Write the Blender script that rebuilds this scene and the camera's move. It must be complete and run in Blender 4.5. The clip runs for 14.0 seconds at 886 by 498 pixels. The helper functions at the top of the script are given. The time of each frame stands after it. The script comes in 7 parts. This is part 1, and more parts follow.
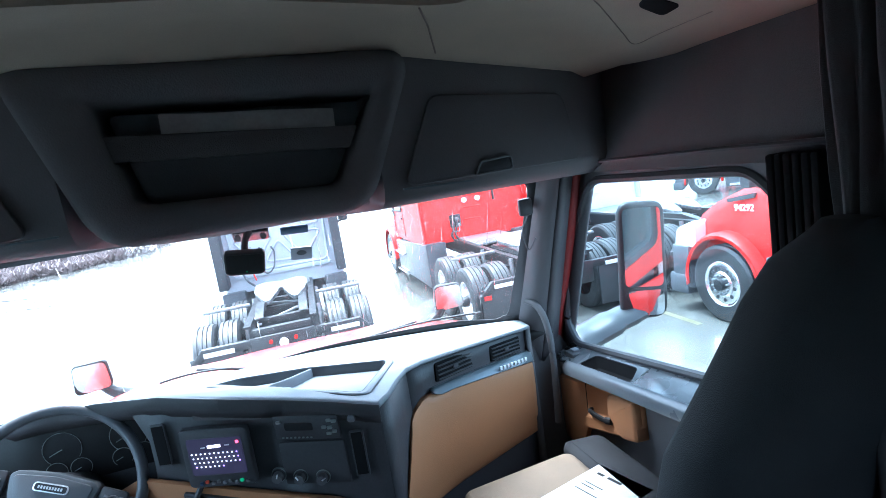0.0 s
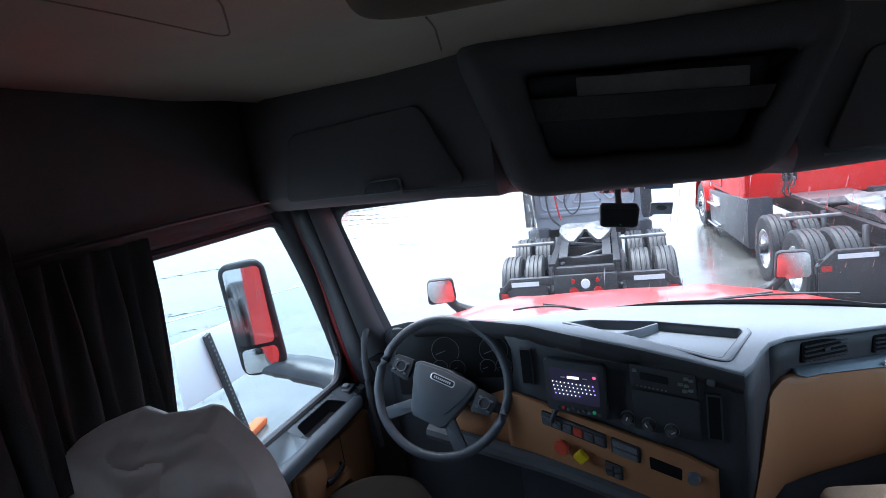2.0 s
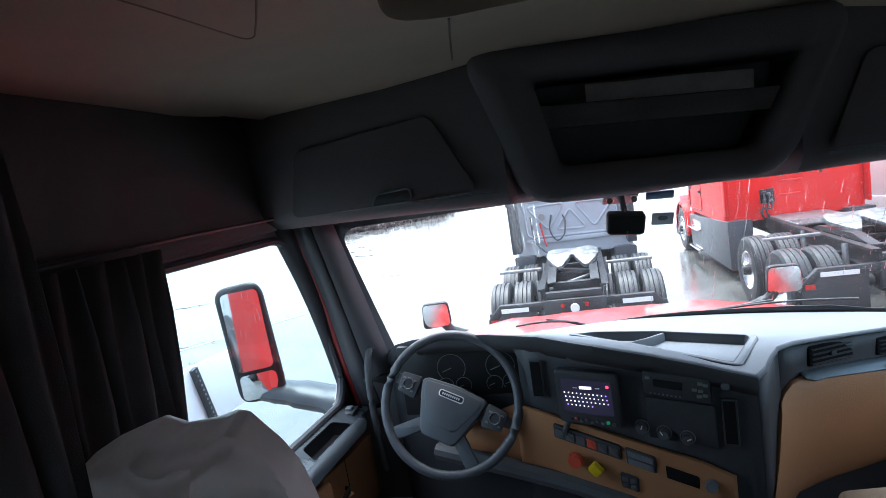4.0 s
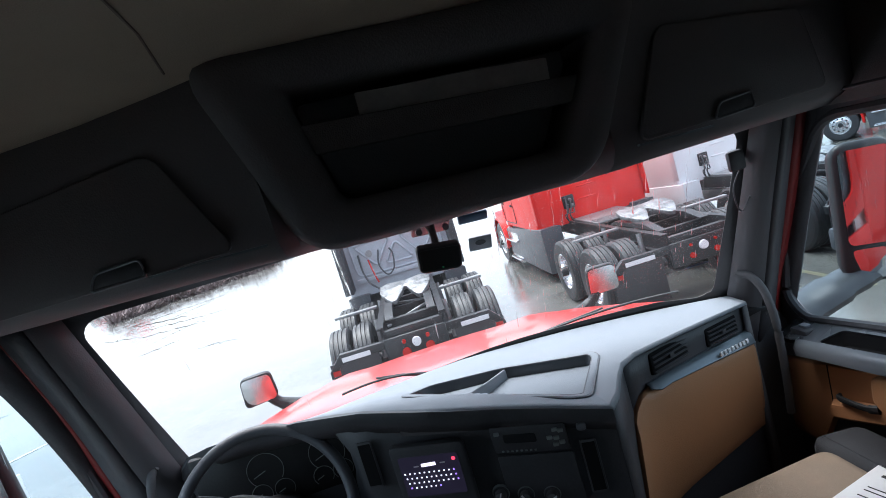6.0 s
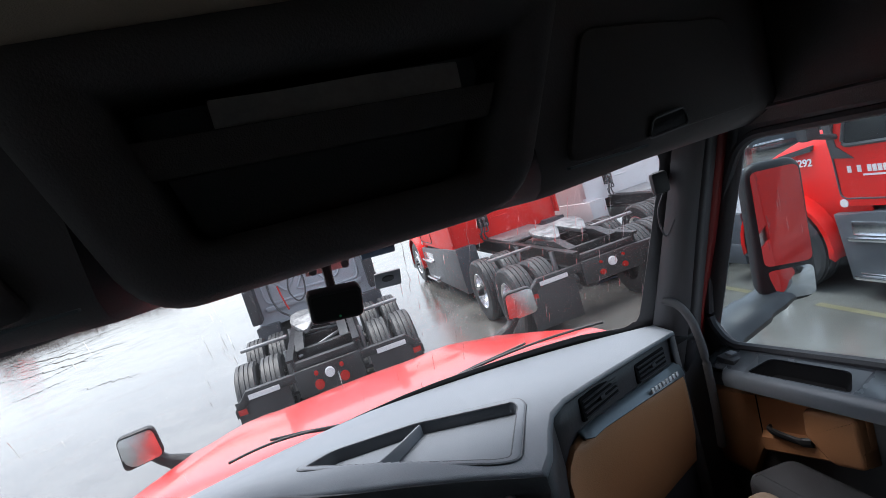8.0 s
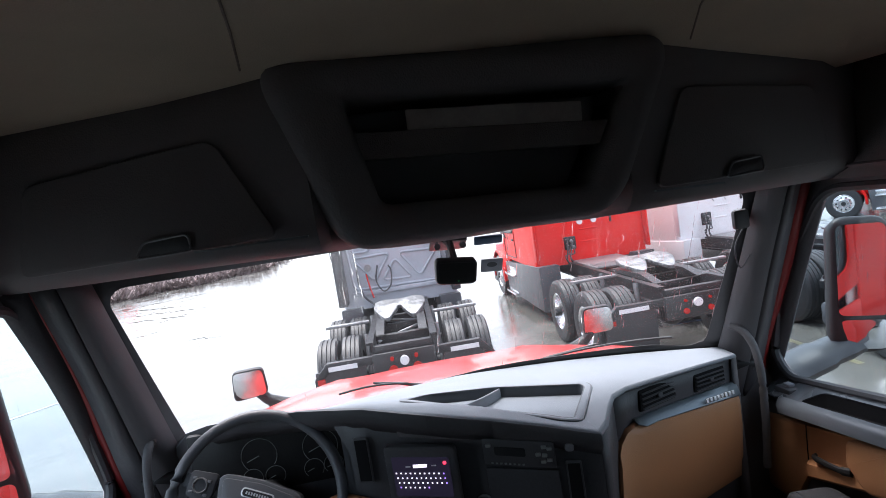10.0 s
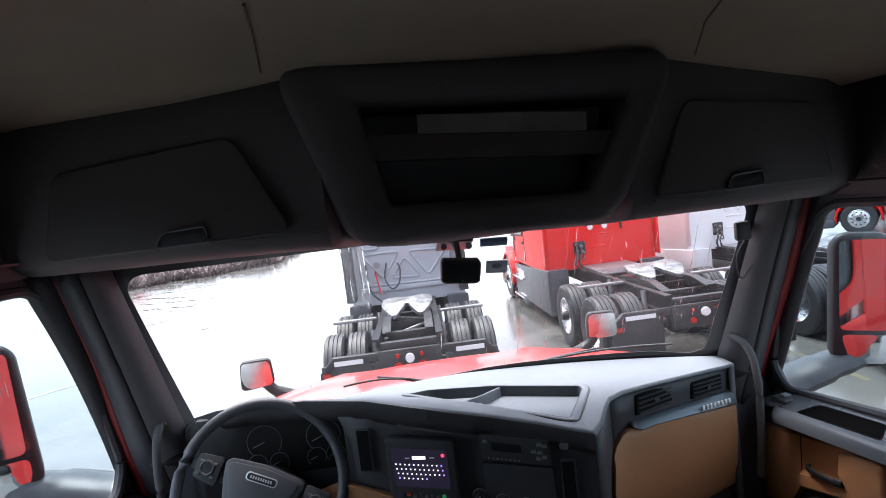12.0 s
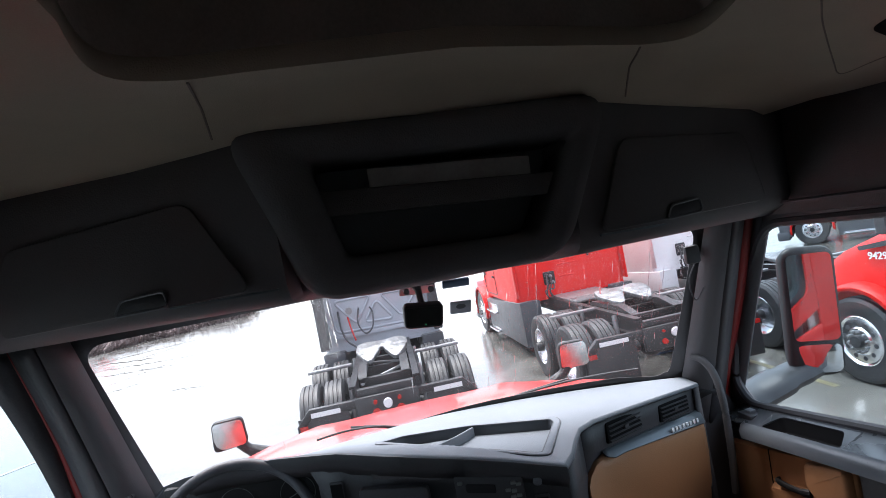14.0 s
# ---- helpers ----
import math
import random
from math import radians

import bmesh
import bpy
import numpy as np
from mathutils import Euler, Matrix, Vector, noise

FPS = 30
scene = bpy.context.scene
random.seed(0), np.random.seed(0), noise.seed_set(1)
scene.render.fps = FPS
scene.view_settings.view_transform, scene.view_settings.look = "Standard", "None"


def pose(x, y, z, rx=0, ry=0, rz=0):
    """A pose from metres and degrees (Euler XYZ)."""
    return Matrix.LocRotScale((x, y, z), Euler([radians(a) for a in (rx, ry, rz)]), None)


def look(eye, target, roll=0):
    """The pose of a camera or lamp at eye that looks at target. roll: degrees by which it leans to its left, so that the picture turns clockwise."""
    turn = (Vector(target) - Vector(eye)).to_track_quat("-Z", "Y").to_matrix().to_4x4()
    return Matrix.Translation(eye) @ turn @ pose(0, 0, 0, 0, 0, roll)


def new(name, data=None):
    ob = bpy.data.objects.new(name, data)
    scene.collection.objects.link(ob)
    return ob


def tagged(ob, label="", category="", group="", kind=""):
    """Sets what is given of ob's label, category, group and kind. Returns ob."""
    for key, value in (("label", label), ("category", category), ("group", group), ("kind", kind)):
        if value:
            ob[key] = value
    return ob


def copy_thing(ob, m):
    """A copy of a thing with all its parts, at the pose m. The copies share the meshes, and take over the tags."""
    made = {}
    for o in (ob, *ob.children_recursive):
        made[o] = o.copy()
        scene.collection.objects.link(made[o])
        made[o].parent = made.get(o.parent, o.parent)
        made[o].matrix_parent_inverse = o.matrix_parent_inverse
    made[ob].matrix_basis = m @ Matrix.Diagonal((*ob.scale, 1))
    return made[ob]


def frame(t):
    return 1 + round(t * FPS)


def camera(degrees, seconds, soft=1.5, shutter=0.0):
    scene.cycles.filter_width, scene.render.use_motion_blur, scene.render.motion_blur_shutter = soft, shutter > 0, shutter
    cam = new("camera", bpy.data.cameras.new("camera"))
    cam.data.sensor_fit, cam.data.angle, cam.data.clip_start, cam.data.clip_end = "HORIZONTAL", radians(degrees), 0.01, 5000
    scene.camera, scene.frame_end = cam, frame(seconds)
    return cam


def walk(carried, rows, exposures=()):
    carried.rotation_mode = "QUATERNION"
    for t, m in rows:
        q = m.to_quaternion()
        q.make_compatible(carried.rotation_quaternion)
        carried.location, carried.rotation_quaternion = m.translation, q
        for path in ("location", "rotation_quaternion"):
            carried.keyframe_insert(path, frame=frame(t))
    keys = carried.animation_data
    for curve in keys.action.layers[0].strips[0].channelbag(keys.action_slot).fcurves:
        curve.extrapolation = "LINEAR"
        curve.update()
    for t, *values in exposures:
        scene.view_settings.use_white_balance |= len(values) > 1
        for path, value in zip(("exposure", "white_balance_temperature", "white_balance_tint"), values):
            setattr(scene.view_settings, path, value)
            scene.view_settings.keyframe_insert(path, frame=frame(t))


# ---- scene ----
from mathutils.bvhtree import BVHTree

# seconds, stops, kelvin, tint: the clip's camera starts bright and blue and settles
EXPOSURES = [
    (0.0, 3.84, 5250, 6), (0.5, 3.06, 5100, 5), (1.0, 2.65, 5200, 10), (1.5, 2.55, 5350, 10), (2.0, 2.58, 5650, 13), (4.5, 2.78, 5890, 11),
    (5.5, 2.51, 6100, 13), (6.5, 2.08, 6270, 15), (7.5, 1.80, 6400, 16), (8.5, 1.94, 6460, 18), (9.0, 2.25, 6490, 19), (11.5, 2.46, 6490, 20), (14.0, 2.43, 6470, 19)]
cam = camera(76.0, 14.0, soft=0.6, shutter=0.0)
# seconds, eye in metres, then yaw to the left, pitch up and roll in degrees
PATH = [
    (0.0, 0.079, -0.434, 2.604, -15.77, -8.50, -9.02),
    (0.5, 0.014, -0.438, 2.628, -3.37, -10.24, -5.60),
    (1.0, -0.027, -0.417, 2.622, 4.08, -10.93, -4.14),
    (1.5, -0.097, -0.451, 2.659, 8.76, -10.54, -5.86),
    (2.0, -0.129, -0.481, 2.679, 13.76, -10.12, -7.82),
    (4.5, -0.237, -0.503, 2.619, 9.63, -6.23, -10.01),
    (5.0, -0.263, -0.455, 2.612, 5.70, -5.62, -12.71),
    (5.5, -0.208, -0.391, 2.629, 0.94, -5.72, -14.57),
    (6.0, -0.130, -0.173, 2.610, -5.52, -7.17, -16.43),
    (6.5, -0.002, 0.020, 2.576, -11.33, -9.23, -20.22),
    (7.0, -0.005, 0.090, 2.580, -14.20, -10.42, -19.35),
    (7.5, -0.027, 0.058, 2.594, -14.25, -9.39, -18.85),
    (8.0, -0.061, 0.037, 2.616, -14.25, -7.75, -16.86),
    (8.5, -0.105, -0.040, 2.630, -12.41, -5.18, -14.51),
    (9.0, -0.160, -0.140, 2.613, -8.65, -4.41, -11.11),
    (11.5, -0.206, -0.291, 2.601, -5.56, -4.86, -7.73),
    (12.0, -0.191, -0.302, 2.606, -5.42, -4.54, -6.81),
    (12.5, -0.231, -0.313, 2.596, -5.27, -3.78, -6.95),
    (13.0, -0.174, -0.303, 2.609, -6.25, -2.21, -9.21),
    (13.5, -0.146, -0.340, 2.627, -7.83, -1.30, -11.04),
    (14.0, -0.162, -0.339, 2.620, -8.84, -1.17, -10.85),
]


def aimed(x, y, z, yaw, pitch, roll):
    a, b = radians(yaw), radians(pitch)
    ahead = Vector((-math.sin(a) * math.cos(b), math.cos(a) * math.cos(b), math.sin(b)))
    return look((x, y, z), Vector((x, y, z)) + ahead, roll)


walk(cam, [(r[0], aimed(*r[1:])) for r in PATH], EXPOSURES)

# ---- world and light ----
world = bpy.data.worlds.new("overcast")
scene.world = world
world.use_nodes = True
wn = world.node_tree.nodes
sky = wn.new("ShaderNodeTexSky")
sky.sky_type, sky.sun_disc = "NISHITA", False
sky.sun_elevation, sky.sun_rotation = radians(71.5), radians(-26.6)
sky.air_density, sky.dust_density, sky.ozone_density = 1.0, 3.0, 1.0
grey = wn.new("ShaderNodeHueSaturation")
grey.inputs["Saturation"].default_value = 0.40
world.node_tree.links.new(sky.outputs[0], grey.inputs["Color"])
world.node_tree.links.new(grey.outputs[0], wn["Background"].inputs[0])
wn["Background"].inputs[1].default_value = 0.15
sun_data = bpy.data.lights.new("sun", "SUN")
sun_data.energy, sun_data.angle, sun_data.color = 1.1, radians(40), (1.0, 0.98, 0.95)
sun = new("sun", sun_data)
sun.matrix_world = look((-6, 12, 40), (0, 0, 0))


# ---- materials ----
def material(name, color, rough=0.5, metal=0.0, vary=0.25, scale=8.0, bump=0.15, grain=140.0, coat=0.0, spec=0.5):
    """A surface with stains at a large scale, grain at a fine one, and a little relief."""
    m = bpy.data.materials.new(name)
    m.use_nodes = True
    n, l = m.node_tree.nodes, m.node_tree.links
    p = n["Principled BSDF"]
    tc = n.new("ShaderNodeTexCoord")
    big, fine = n.new("ShaderNodeTexNoise"), n.new("ShaderNodeTexNoise")
    big.inputs["Scale"].default_value, big.inputs["Detail"].default_value = scale, 4
    fine.inputs["Scale"].default_value, fine.inputs["Detail"].default_value = grain, 2
    l.new(tc.outputs["Object"], big.inputs["Vector"])
    l.new(tc.outputs["Object"], fine.inputs["Vector"])
    add = n.new("ShaderNodeMath")
    add.operation = "MULTIPLY_ADD"
    l.new(fine.outputs[0], add.inputs[0])
    add.inputs[1].default_value = 0.5
    l.new(big.outputs[0], add.inputs[2])
    ramp = n.new("ShaderNodeMapRange")
    l.new(add.outputs[0], ramp.inputs[0])
    ramp.inputs[1].default_value, ramp.inputs[2].default_value = 0.4, 1.1
    ramp.inputs[3].default_value, ramp.inputs[4].default_value = 1 - vary, 1 + vary
    mul = n.new("ShaderNodeVectorMath")
    mul.operation = "SCALE"
    mul.inputs[0].default_value = color
    l.new(ramp.outputs[0], mul.inputs["Scale"])
    l.new(mul.outputs[0], p.inputs["Base Color"])
    rr = n.new("ShaderNodeMapRange")
    l.new(big.outputs[0], rr.inputs[0])
    rr.inputs[1].default_value, rr.inputs[2].default_value = 0.3, 0.7
    rr.inputs[3].default_value, rr.inputs[4].default_value = rough * 0.85, min(1, rough * 1.15)
    l.new(rr.outputs[0], p.inputs["Roughness"])
    p.inputs["Metallic"].default_value = metal
    p.inputs["Coat Weight"].default_value = coat
    p.inputs["Coat Roughness"].default_value = 0.08
    p.inputs["Specular IOR Level"].default_value = spec
    if bump:
        b = n.new("ShaderNodeBump")
        b.inputs["Strength"].default_value, b.inputs["Distance"].default_value = bump, 0.002
        l.new(fine.outputs[0], b.inputs["Height"])
        l.new(b.outputs[0], p.inputs["Normal"])
    return m


def glow(name, color, strength):
    m = bpy.data.materials.new(name)
    m.use_nodes = True
    p = m.node_tree.nodes["Principled BSDF"]
    p.inputs["Base Color"].default_value = (*color, 1)
    p.inputs["Emission Color"].default_value = (*color, 1)
    p.inputs["Emission Strength"].default_value = strength
    return m


def pane_glass(name, tint, gloss=0.06, film=0.0):
    m = bpy.data.materials.new(name)
    m.use_nodes = True
    n, l = m.node_tree.nodes, m.node_tree.links
    n.remove(n["Principled BSDF"])
    clear, shine, mix, fres = (n.new("ShaderNode" + k) for k in ("BsdfTransparent", "BsdfGlossy", "MixShader", "LayerWeight"))
    clear.inputs[0].default_value = (*tint, 1)
    shine.inputs["Roughness"].default_value = 0.02
    fres.inputs["Blend"].default_value = 0.25
    weak = n.new("ShaderNodeMath")
    weak.operation, weak.inputs[1].default_value = "MULTIPLY", gloss * 4
    l.new(fres.outputs["Facing"], weak.inputs[0])
    l.new(weak.outputs[0], mix.inputs[0])
    l.new(clear.outputs[0], mix.inputs[1])
    l.new(shine.outputs[0], mix.inputs[2])
    last = mix
    if film:
        veil, last = n.new("ShaderNodeBsdfTranslucent"), n.new("ShaderNodeMixShader")
        veil.inputs[0].default_value = (0.9, 0.9, 0.92, 1)
        tc, cloud, amount = (n.new("ShaderNode" + k) for k in ("TexCoord", "TexNoise", "MapRange"))
        cloud.inputs["Scale"].default_value, cloud.inputs["Detail"].default_value = 7, 6
        l.new(tc.outputs["Object"], cloud.inputs["Vector"])
        l.new(cloud.outputs[0], amount.inputs[0])
        amount.inputs[1].default_value, amount.inputs[2].default_value = 0.3, 0.7
        amount.inputs[3].default_value, amount.inputs[4].default_value = film * 0.5, film * 1.5
        l.new(amount.outputs[0], last.inputs[0])
        l.new(mix.outputs[0], last.inputs[1])
        l.new(veil.outputs[0], last.inputs[2])
    l.new(last.outputs[0], n["Material Output"].inputs[0])
    return m


RED = material("red_paint", (0.72, 0.021, 0.014), 0.35, vary=0.08, scale=2, bump=0.02, coat=0.6)
RED_TRUCK = material("red_truck_paint", (0.72, 0.015, 0.011), 0.45, vary=0.08, scale=2, bump=0.02, coat=0.08, spec=0.22)
RED_SIDE = material("red_side_paint", (0.62, 0.018, 0.014), 0.6, vary=0.08, scale=2, bump=0.02, spec=0.2)
# body red darkened: the door jamb's shade is in the colour
RED_JAMB_SHADE = material("red_body_edge_shade", (0.15, 0.008, 0.008), 0.5, vary=0.15)
BLACK = material("black_plastic", (0.046, 0.047, 0.052), 0.55, bump=0.3)
CONSOLE = material("charcoal_console_plastic", (0.142, 0.135, 0.138), 0.8, vary=0.1, bump=0.35, grain=260, spec=0.25)
DARK = material("dark_grey_trim", (0.091, 0.090, 0.094), 0.6, bump=0.35, grain=260)
TRIM = material("grey_trim", (0.15, 0.155, 0.17), 0.55, bump=0.35, grain=260)
PILLAR = material("mid_grey_pillar_trim", (0.088, 0.087, 0.093), 0.6, vary=0.08, bump=0.3, grain=300)
DASH = material("light_grey_dash_top", (0.152, 0.177, 0.200), 0.62, vary=0.08, bump=0.4, grain=320)
BROWN = material("saddle_brown_panel", (0.41, 0.188, 0.082), 0.6, vary=0.10, bump=0.35, grain=300)
STRIP = material("brushed_grey_strip", (0.135, 0.162, 0.178), 0.34, metal=0.35, vary=0.1, bump=0.1)
HEADLINER = material("charcoal_headliner", (0.108, 0.102, 0.101), 0.9, bump=0.5, grain=400)
# closing walls of the sleeper, made pale to bounce light onto the header
SLEEPER = material("pale_bounce_lining", (0.72, 0.69, 0.64), 0.9, vary=0.06, bump=0.3, grain=300)
BEIGE = material("beige_headliner", (0.48, 0.388, 0.297), 0.92, vary=0.1, bump=0.4, grain=400)
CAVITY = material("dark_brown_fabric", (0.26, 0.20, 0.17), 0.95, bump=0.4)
CURTAIN = material("black_curtain_cloth", (0.078, 0.072, 0.075), 0.95, bump=0.6, grain=500)
SEAT_BLACK = material("black_seat_cloth", (0.045, 0.047, 0.051), 0.95, bump=0.6, grain=500, spec=0.15)
SEAT_DARK = material("dark_brown_seat_cloth", (0.013, 0.010, 0.008), 0.95, bump=0.6, grain=500, spec=0.06)
SEAT_BEIGE = material("tan_seat_cloth", (0.235, 0.178, 0.128), 0.95, vary=0.2, bump=0.6, grain=500)
COVER = material("grey_plastic_cover", (0.78, 0.73, 0.71), 0.30, vary=0.18, scale=9, bump=0.9, grain=38)
# thin plastic lets part of the light through
_n, _l = COVER.node_tree.nodes, COVER.node_tree.links
_thin, _mix = _n.new("ShaderNodeBsdfTranslucent"), _n.new("ShaderNodeMixShader")
_thin.inputs["Color"].default_value = (0.86, 0.81, 0.79, 1)
_mix.inputs[0].default_value = 0.5
_l.new(_n["Principled BSDF"].outputs[0], _mix.inputs[1])
_l.new(_thin.outputs[0], _mix.inputs[2])
_l.new(_mix.outputs[0], _n["Material Output"].inputs[0])
RUBBER = material("tyre_rubber", (0.026, 0.027, 0.029), 0.5, vary=0.3, bump=0.4)
ALLOY = material("polished_aluminium", (0.75, 0.76, 0.78), 0.22, metal=1.0, vary=0.1)
STEEL = material("galvanised_steel", (0.25, 0.255, 0.26), 0.4, metal=0.5, vary=0.25, scale=12)
GREASY = material("greasy_plate_steel", (0.20, 0.205, 0.21), 0.42, metal=0.5, vary=0.95, scale=9, bump=1.0, grain=26)
FRAME = material("black_painted_frame", (0.018, 0.019, 0.021), 0.4, vary=0.35)
SKIRT = material("dark_grey_skirt", (0.075, 0.08, 0.09), 0.45, vary=0.12)
GREYCAB = material("slate_grey_paint", (0.36, 0.385, 0.425), 0.4, vary=0.12, coat=0.3)
WHITE = material("white_paint", (0.72, 0.73, 0.75), 0.4, vary=0.06, coat=0.3)
BLUE = material("dark_blue_paint", (0.02, 0.05, 0.10), 0.4, vary=0.1, coat=0.3)
LAMP_RED = material("red_lens", (0.45, 0.02, 0.015), 0.2, vary=0.1, bump=0)
LAMP_WHITE = material("clear_lens", (0.7, 0.7, 0.72), 0.2, vary=0.05, bump=0)
PAPER = material("white_paper", (0.78, 0.78, 0.77), 0.8, vary=0.04, bump=0.05)
INK = material("black_ink", (0.03, 0.03, 0.03), 0.8, vary=0, bump=0)
LETTER = material("chrome_letter", (0.82, 0.84, 0.86), 0.25, metal=0.3, vary=0.05, bump=0)
PALE = material("pale_lettering", (0.75, 0.72, 0.72), 0.6, vary=0.05, bump=0)
ORANGE = material("orange_plastic", (0.75, 0.13, 0.02), 0.5, vary=0.15)
YELLOW = material("yellow_plastic", (0.72, 0.52, 0.01), 0.4, vary=0.05)
KNOB_RED = material("red_orange_plastic", (0.60, 0.08, 0.04), 0.4, vary=0.05)
BOARD = material("white_board", (0.86, 0.87, 0.88), 0.5, vary=0.06)
SCREEN = glow("dark_screen", (0.02, 0.017, 0.035), 0.10)
KEY_LIT = glow("lit_keys", (0.85, 0.8, 1.0), 0.35)
KEY_PURPLE = glow("lit_purple_keys", (0.35, 0.2, 0.9), 0.4)
DOT_RED = glow("lit_red_dot", (1.0, 0.05, 0.1), 0.4)
DOT_GREEN = glow("lit_green_dot", (0.03, 0.30, 0.12), 0.06)
OUTER = material("black_outer_plastic", (0.014, 0.015, 0.016), 0.45, bump=0.2, spec=0.35)
MIRROR = material("mirror_glass", (0.74, 0.75, 0.76), 0.03, metal=1.0, vary=0.03, bump=0)
GLASS = pane_glass("windshield_glass", (0.82, 0.85, 0.85), gloss=0.02, film=0.0015)
WET_MIRROR = material("wet_mirror_glass", (0.56, 0.57, 0.58), 0.16, metal=1.0, vary=0.12, scale=30, bump=0.5, grain=420)
SIDE_GLASS = pane_glass("tinted_side_glass", (0.70, 0.785, 0.805), gloss=0.03, film=0.001)
TINTED = material("dark_cab_glass", (0.02, 0.022, 0.024), 0.08, vary=0.1, bump=0)
RIM = material("tray_edge_shade", (0.055, 0.063, 0.072), 0.5, vary=0.08, bump=0.3, grain=320)
WET_PLASTIC = material("wet_grey_plastic", (0.030, 0.034, 0.038), 0.36, vary=0.15, bump=0.2)
# near-black for black parts, and for shade put into slots and recesses
SLOT = material("black_and_recess_shade", (0.012, 0.012, 0.013), 0.9, vary=0.1, bump=0, spec=0.1)
TWIG = material("bare_scrub", (0.21, 0.165, 0.16), 0.95, vary=0.5, scale=1.5)


def wet_ground():
    m = bpy.data.materials.new("wet_concrete")
    m.use_nodes = True
    n, l = m.node_tree.nodes, m.node_tree.links
    p = n["Principled BSDF"]
    tc = n.new("ShaderNodeTexCoord")
    big, mid, fine = (n.new("ShaderNodeTexNoise") for _ in range(3))
    for node, s, d in ((big, 0.16, 5), (mid, 1.3, 6), (fine, 60, 3)):
        node.inputs["Scale"].default_value, node.inputs["Detail"].default_value = s, d
        l.new(tc.outputs["Object"], node.inputs["Vector"])
    ramp = n.new("ShaderNodeValToRGB")
    ramp.color_ramp.elements[0].position, ramp.color_ramp.elements[0].color = 0.30, (0.068, 0.066, 0.059, 1)
    ramp.color_ramp.elements[1].position, ramp.color_ramp.elements[1].color = 0.72, (0.165, 0.162, 0.150, 1)
    mixv = n.new("ShaderNodeMath")
    mixv.operation = "MULTIPLY_ADD"
    l.new(mid.outputs[0], mixv.inputs[0])
    mixv.inputs[1].default_value = 0.5
    l.new(big.outputs[0], mixv.inputs[2])
    sub = n.new("ShaderNodeMath")
    sub.operation = "SUBTRACT"
    l.new(mixv.outputs[0], sub.inputs[0])
    sub.inputs[1].default_value = 0.22
    l.new(sub.outputs[0], ramp.inputs[0])
    l.new(ramp.outputs[0], p.inputs["Base Color"])
    rr = n.new("ShaderNodeMapRange")
    l.new(mid.outputs[0], rr.inputs[0])
    rr.inputs[1].default_value, rr.inputs[2].default_value = 0.35, 0.65
    rr.inputs[3].default_value, rr.inputs[4].default_value = 0.04, 0.20
    l.new(rr.outputs[0], p.inputs["Roughness"])
    b = n.new("ShaderNodeBump")
    b.inputs["Strength"].default_value, b.inputs["Distance"].default_value = 0.12, 0.01
    l.new(fine.outputs[0], b.inputs["Height"])
    l.new(b.outputs[0], p.inputs["Normal"])
    return m


WET = wet_ground()


# ---- mesh helpers ----
def mesh(name, bm, mat, angle=35):
    bmesh.ops.recalc_face_normals(bm, faces=bm.faces[:])
    me = bpy.data.meshes.new(name)
    bm.to_mesh(me)
    bm.free()
    me.materials.append(mat)
    for poly in me.polygons:
        poly.use_smooth = True
    me.set_sharp_from_angle(angle=radians(angle))
    return me


def thing(name, label, category, at=(0, 0, 0), group="", kind="", turn=0.0):
    ob = new(name)
    ob.empty_display_size = 0.1
    ob.matrix_world = pose(*at, 0, 0, turn)
    return tagged(ob, label, category, group, kind)


def part(name, bm, mat, parent, label="", angle=35):
    ob = new(name, mesh(name, bm, mat, angle))
    ob.parent = parent
    if label:
        tagged(ob, label)
    return ob


def single(name, bm, mat, label, category, group="", kind="", angle=35):
    return tagged(new(name, mesh(name, bm, mat, angle)), label, category, group, kind)


def box(bm, x0, x1, y0, y1, z0, z1, bevel=0.0, m=None, seg=2):
    ret = bmesh.ops.create_cube(bm, size=1.0)
    vs = ret["verts"]
    t = Matrix.Translation(((x0 + x1) / 2, (y0 + y1) / 2, (z0 + z1) / 2)) @ Matrix.Diagonal((x1 - x0, y1 - y0, z1 - z0, 1))
    bmesh.ops.transform(bm, matrix=t, verts=vs)
    if bevel:
        es = list({e for v in vs for e in v.link_edges})
        r = bmesh.ops.bevel(bm, geom=es, offset=bevel, segments=seg, affect="EDGES", profile=0.5)
        vs = list({v for f in r["faces"] for v in f.verts} | {v for v in vs if v.is_valid})
    if m is not None:
        bmesh.ops.transform(bm, matrix=m, verts=vs)
    return bm


def cyl(bm, p0, p1, r0, r1=None, seg=20, caps=True):
    p0, p1 = Vector(p0), Vector(p1)
    d = p1 - p0
    r1 = r0 if r1 is None else r1
    ret = bmesh.ops.create_cone(bm, cap_ends=caps, segments=seg, radius1=r0, radius2=r1, depth=d.length)
    m = Matrix.Translation((p0 + p1) / 2) @ d.to_track_quat("Z", "Y").to_matrix().to_4x4()
    bmesh.ops.transform(bm, matrix=m, verts=ret["verts"])
    return bm


def smooth_path(pts, n=8):
    """Catmull-Rom through the points."""
    ps = [Vector(p) for p in pts]
    ps = [2 * ps[0] - ps[1]] + ps + [2 * ps[-1] - ps[-2]]
    out = []
    for i in range(1, len(ps) - 2):
        a, b, c, d = ps[i - 1:i + 3]
        for k in range(n):
            t = k / n
            out.append(0.5 * (2 * b + (c - a) * t + (2 * a - 5 * b + 4 * c - d) * t * t + (3 * b - a - 3 * c + d) * t ** 3))
    return out + [ps[-2]]


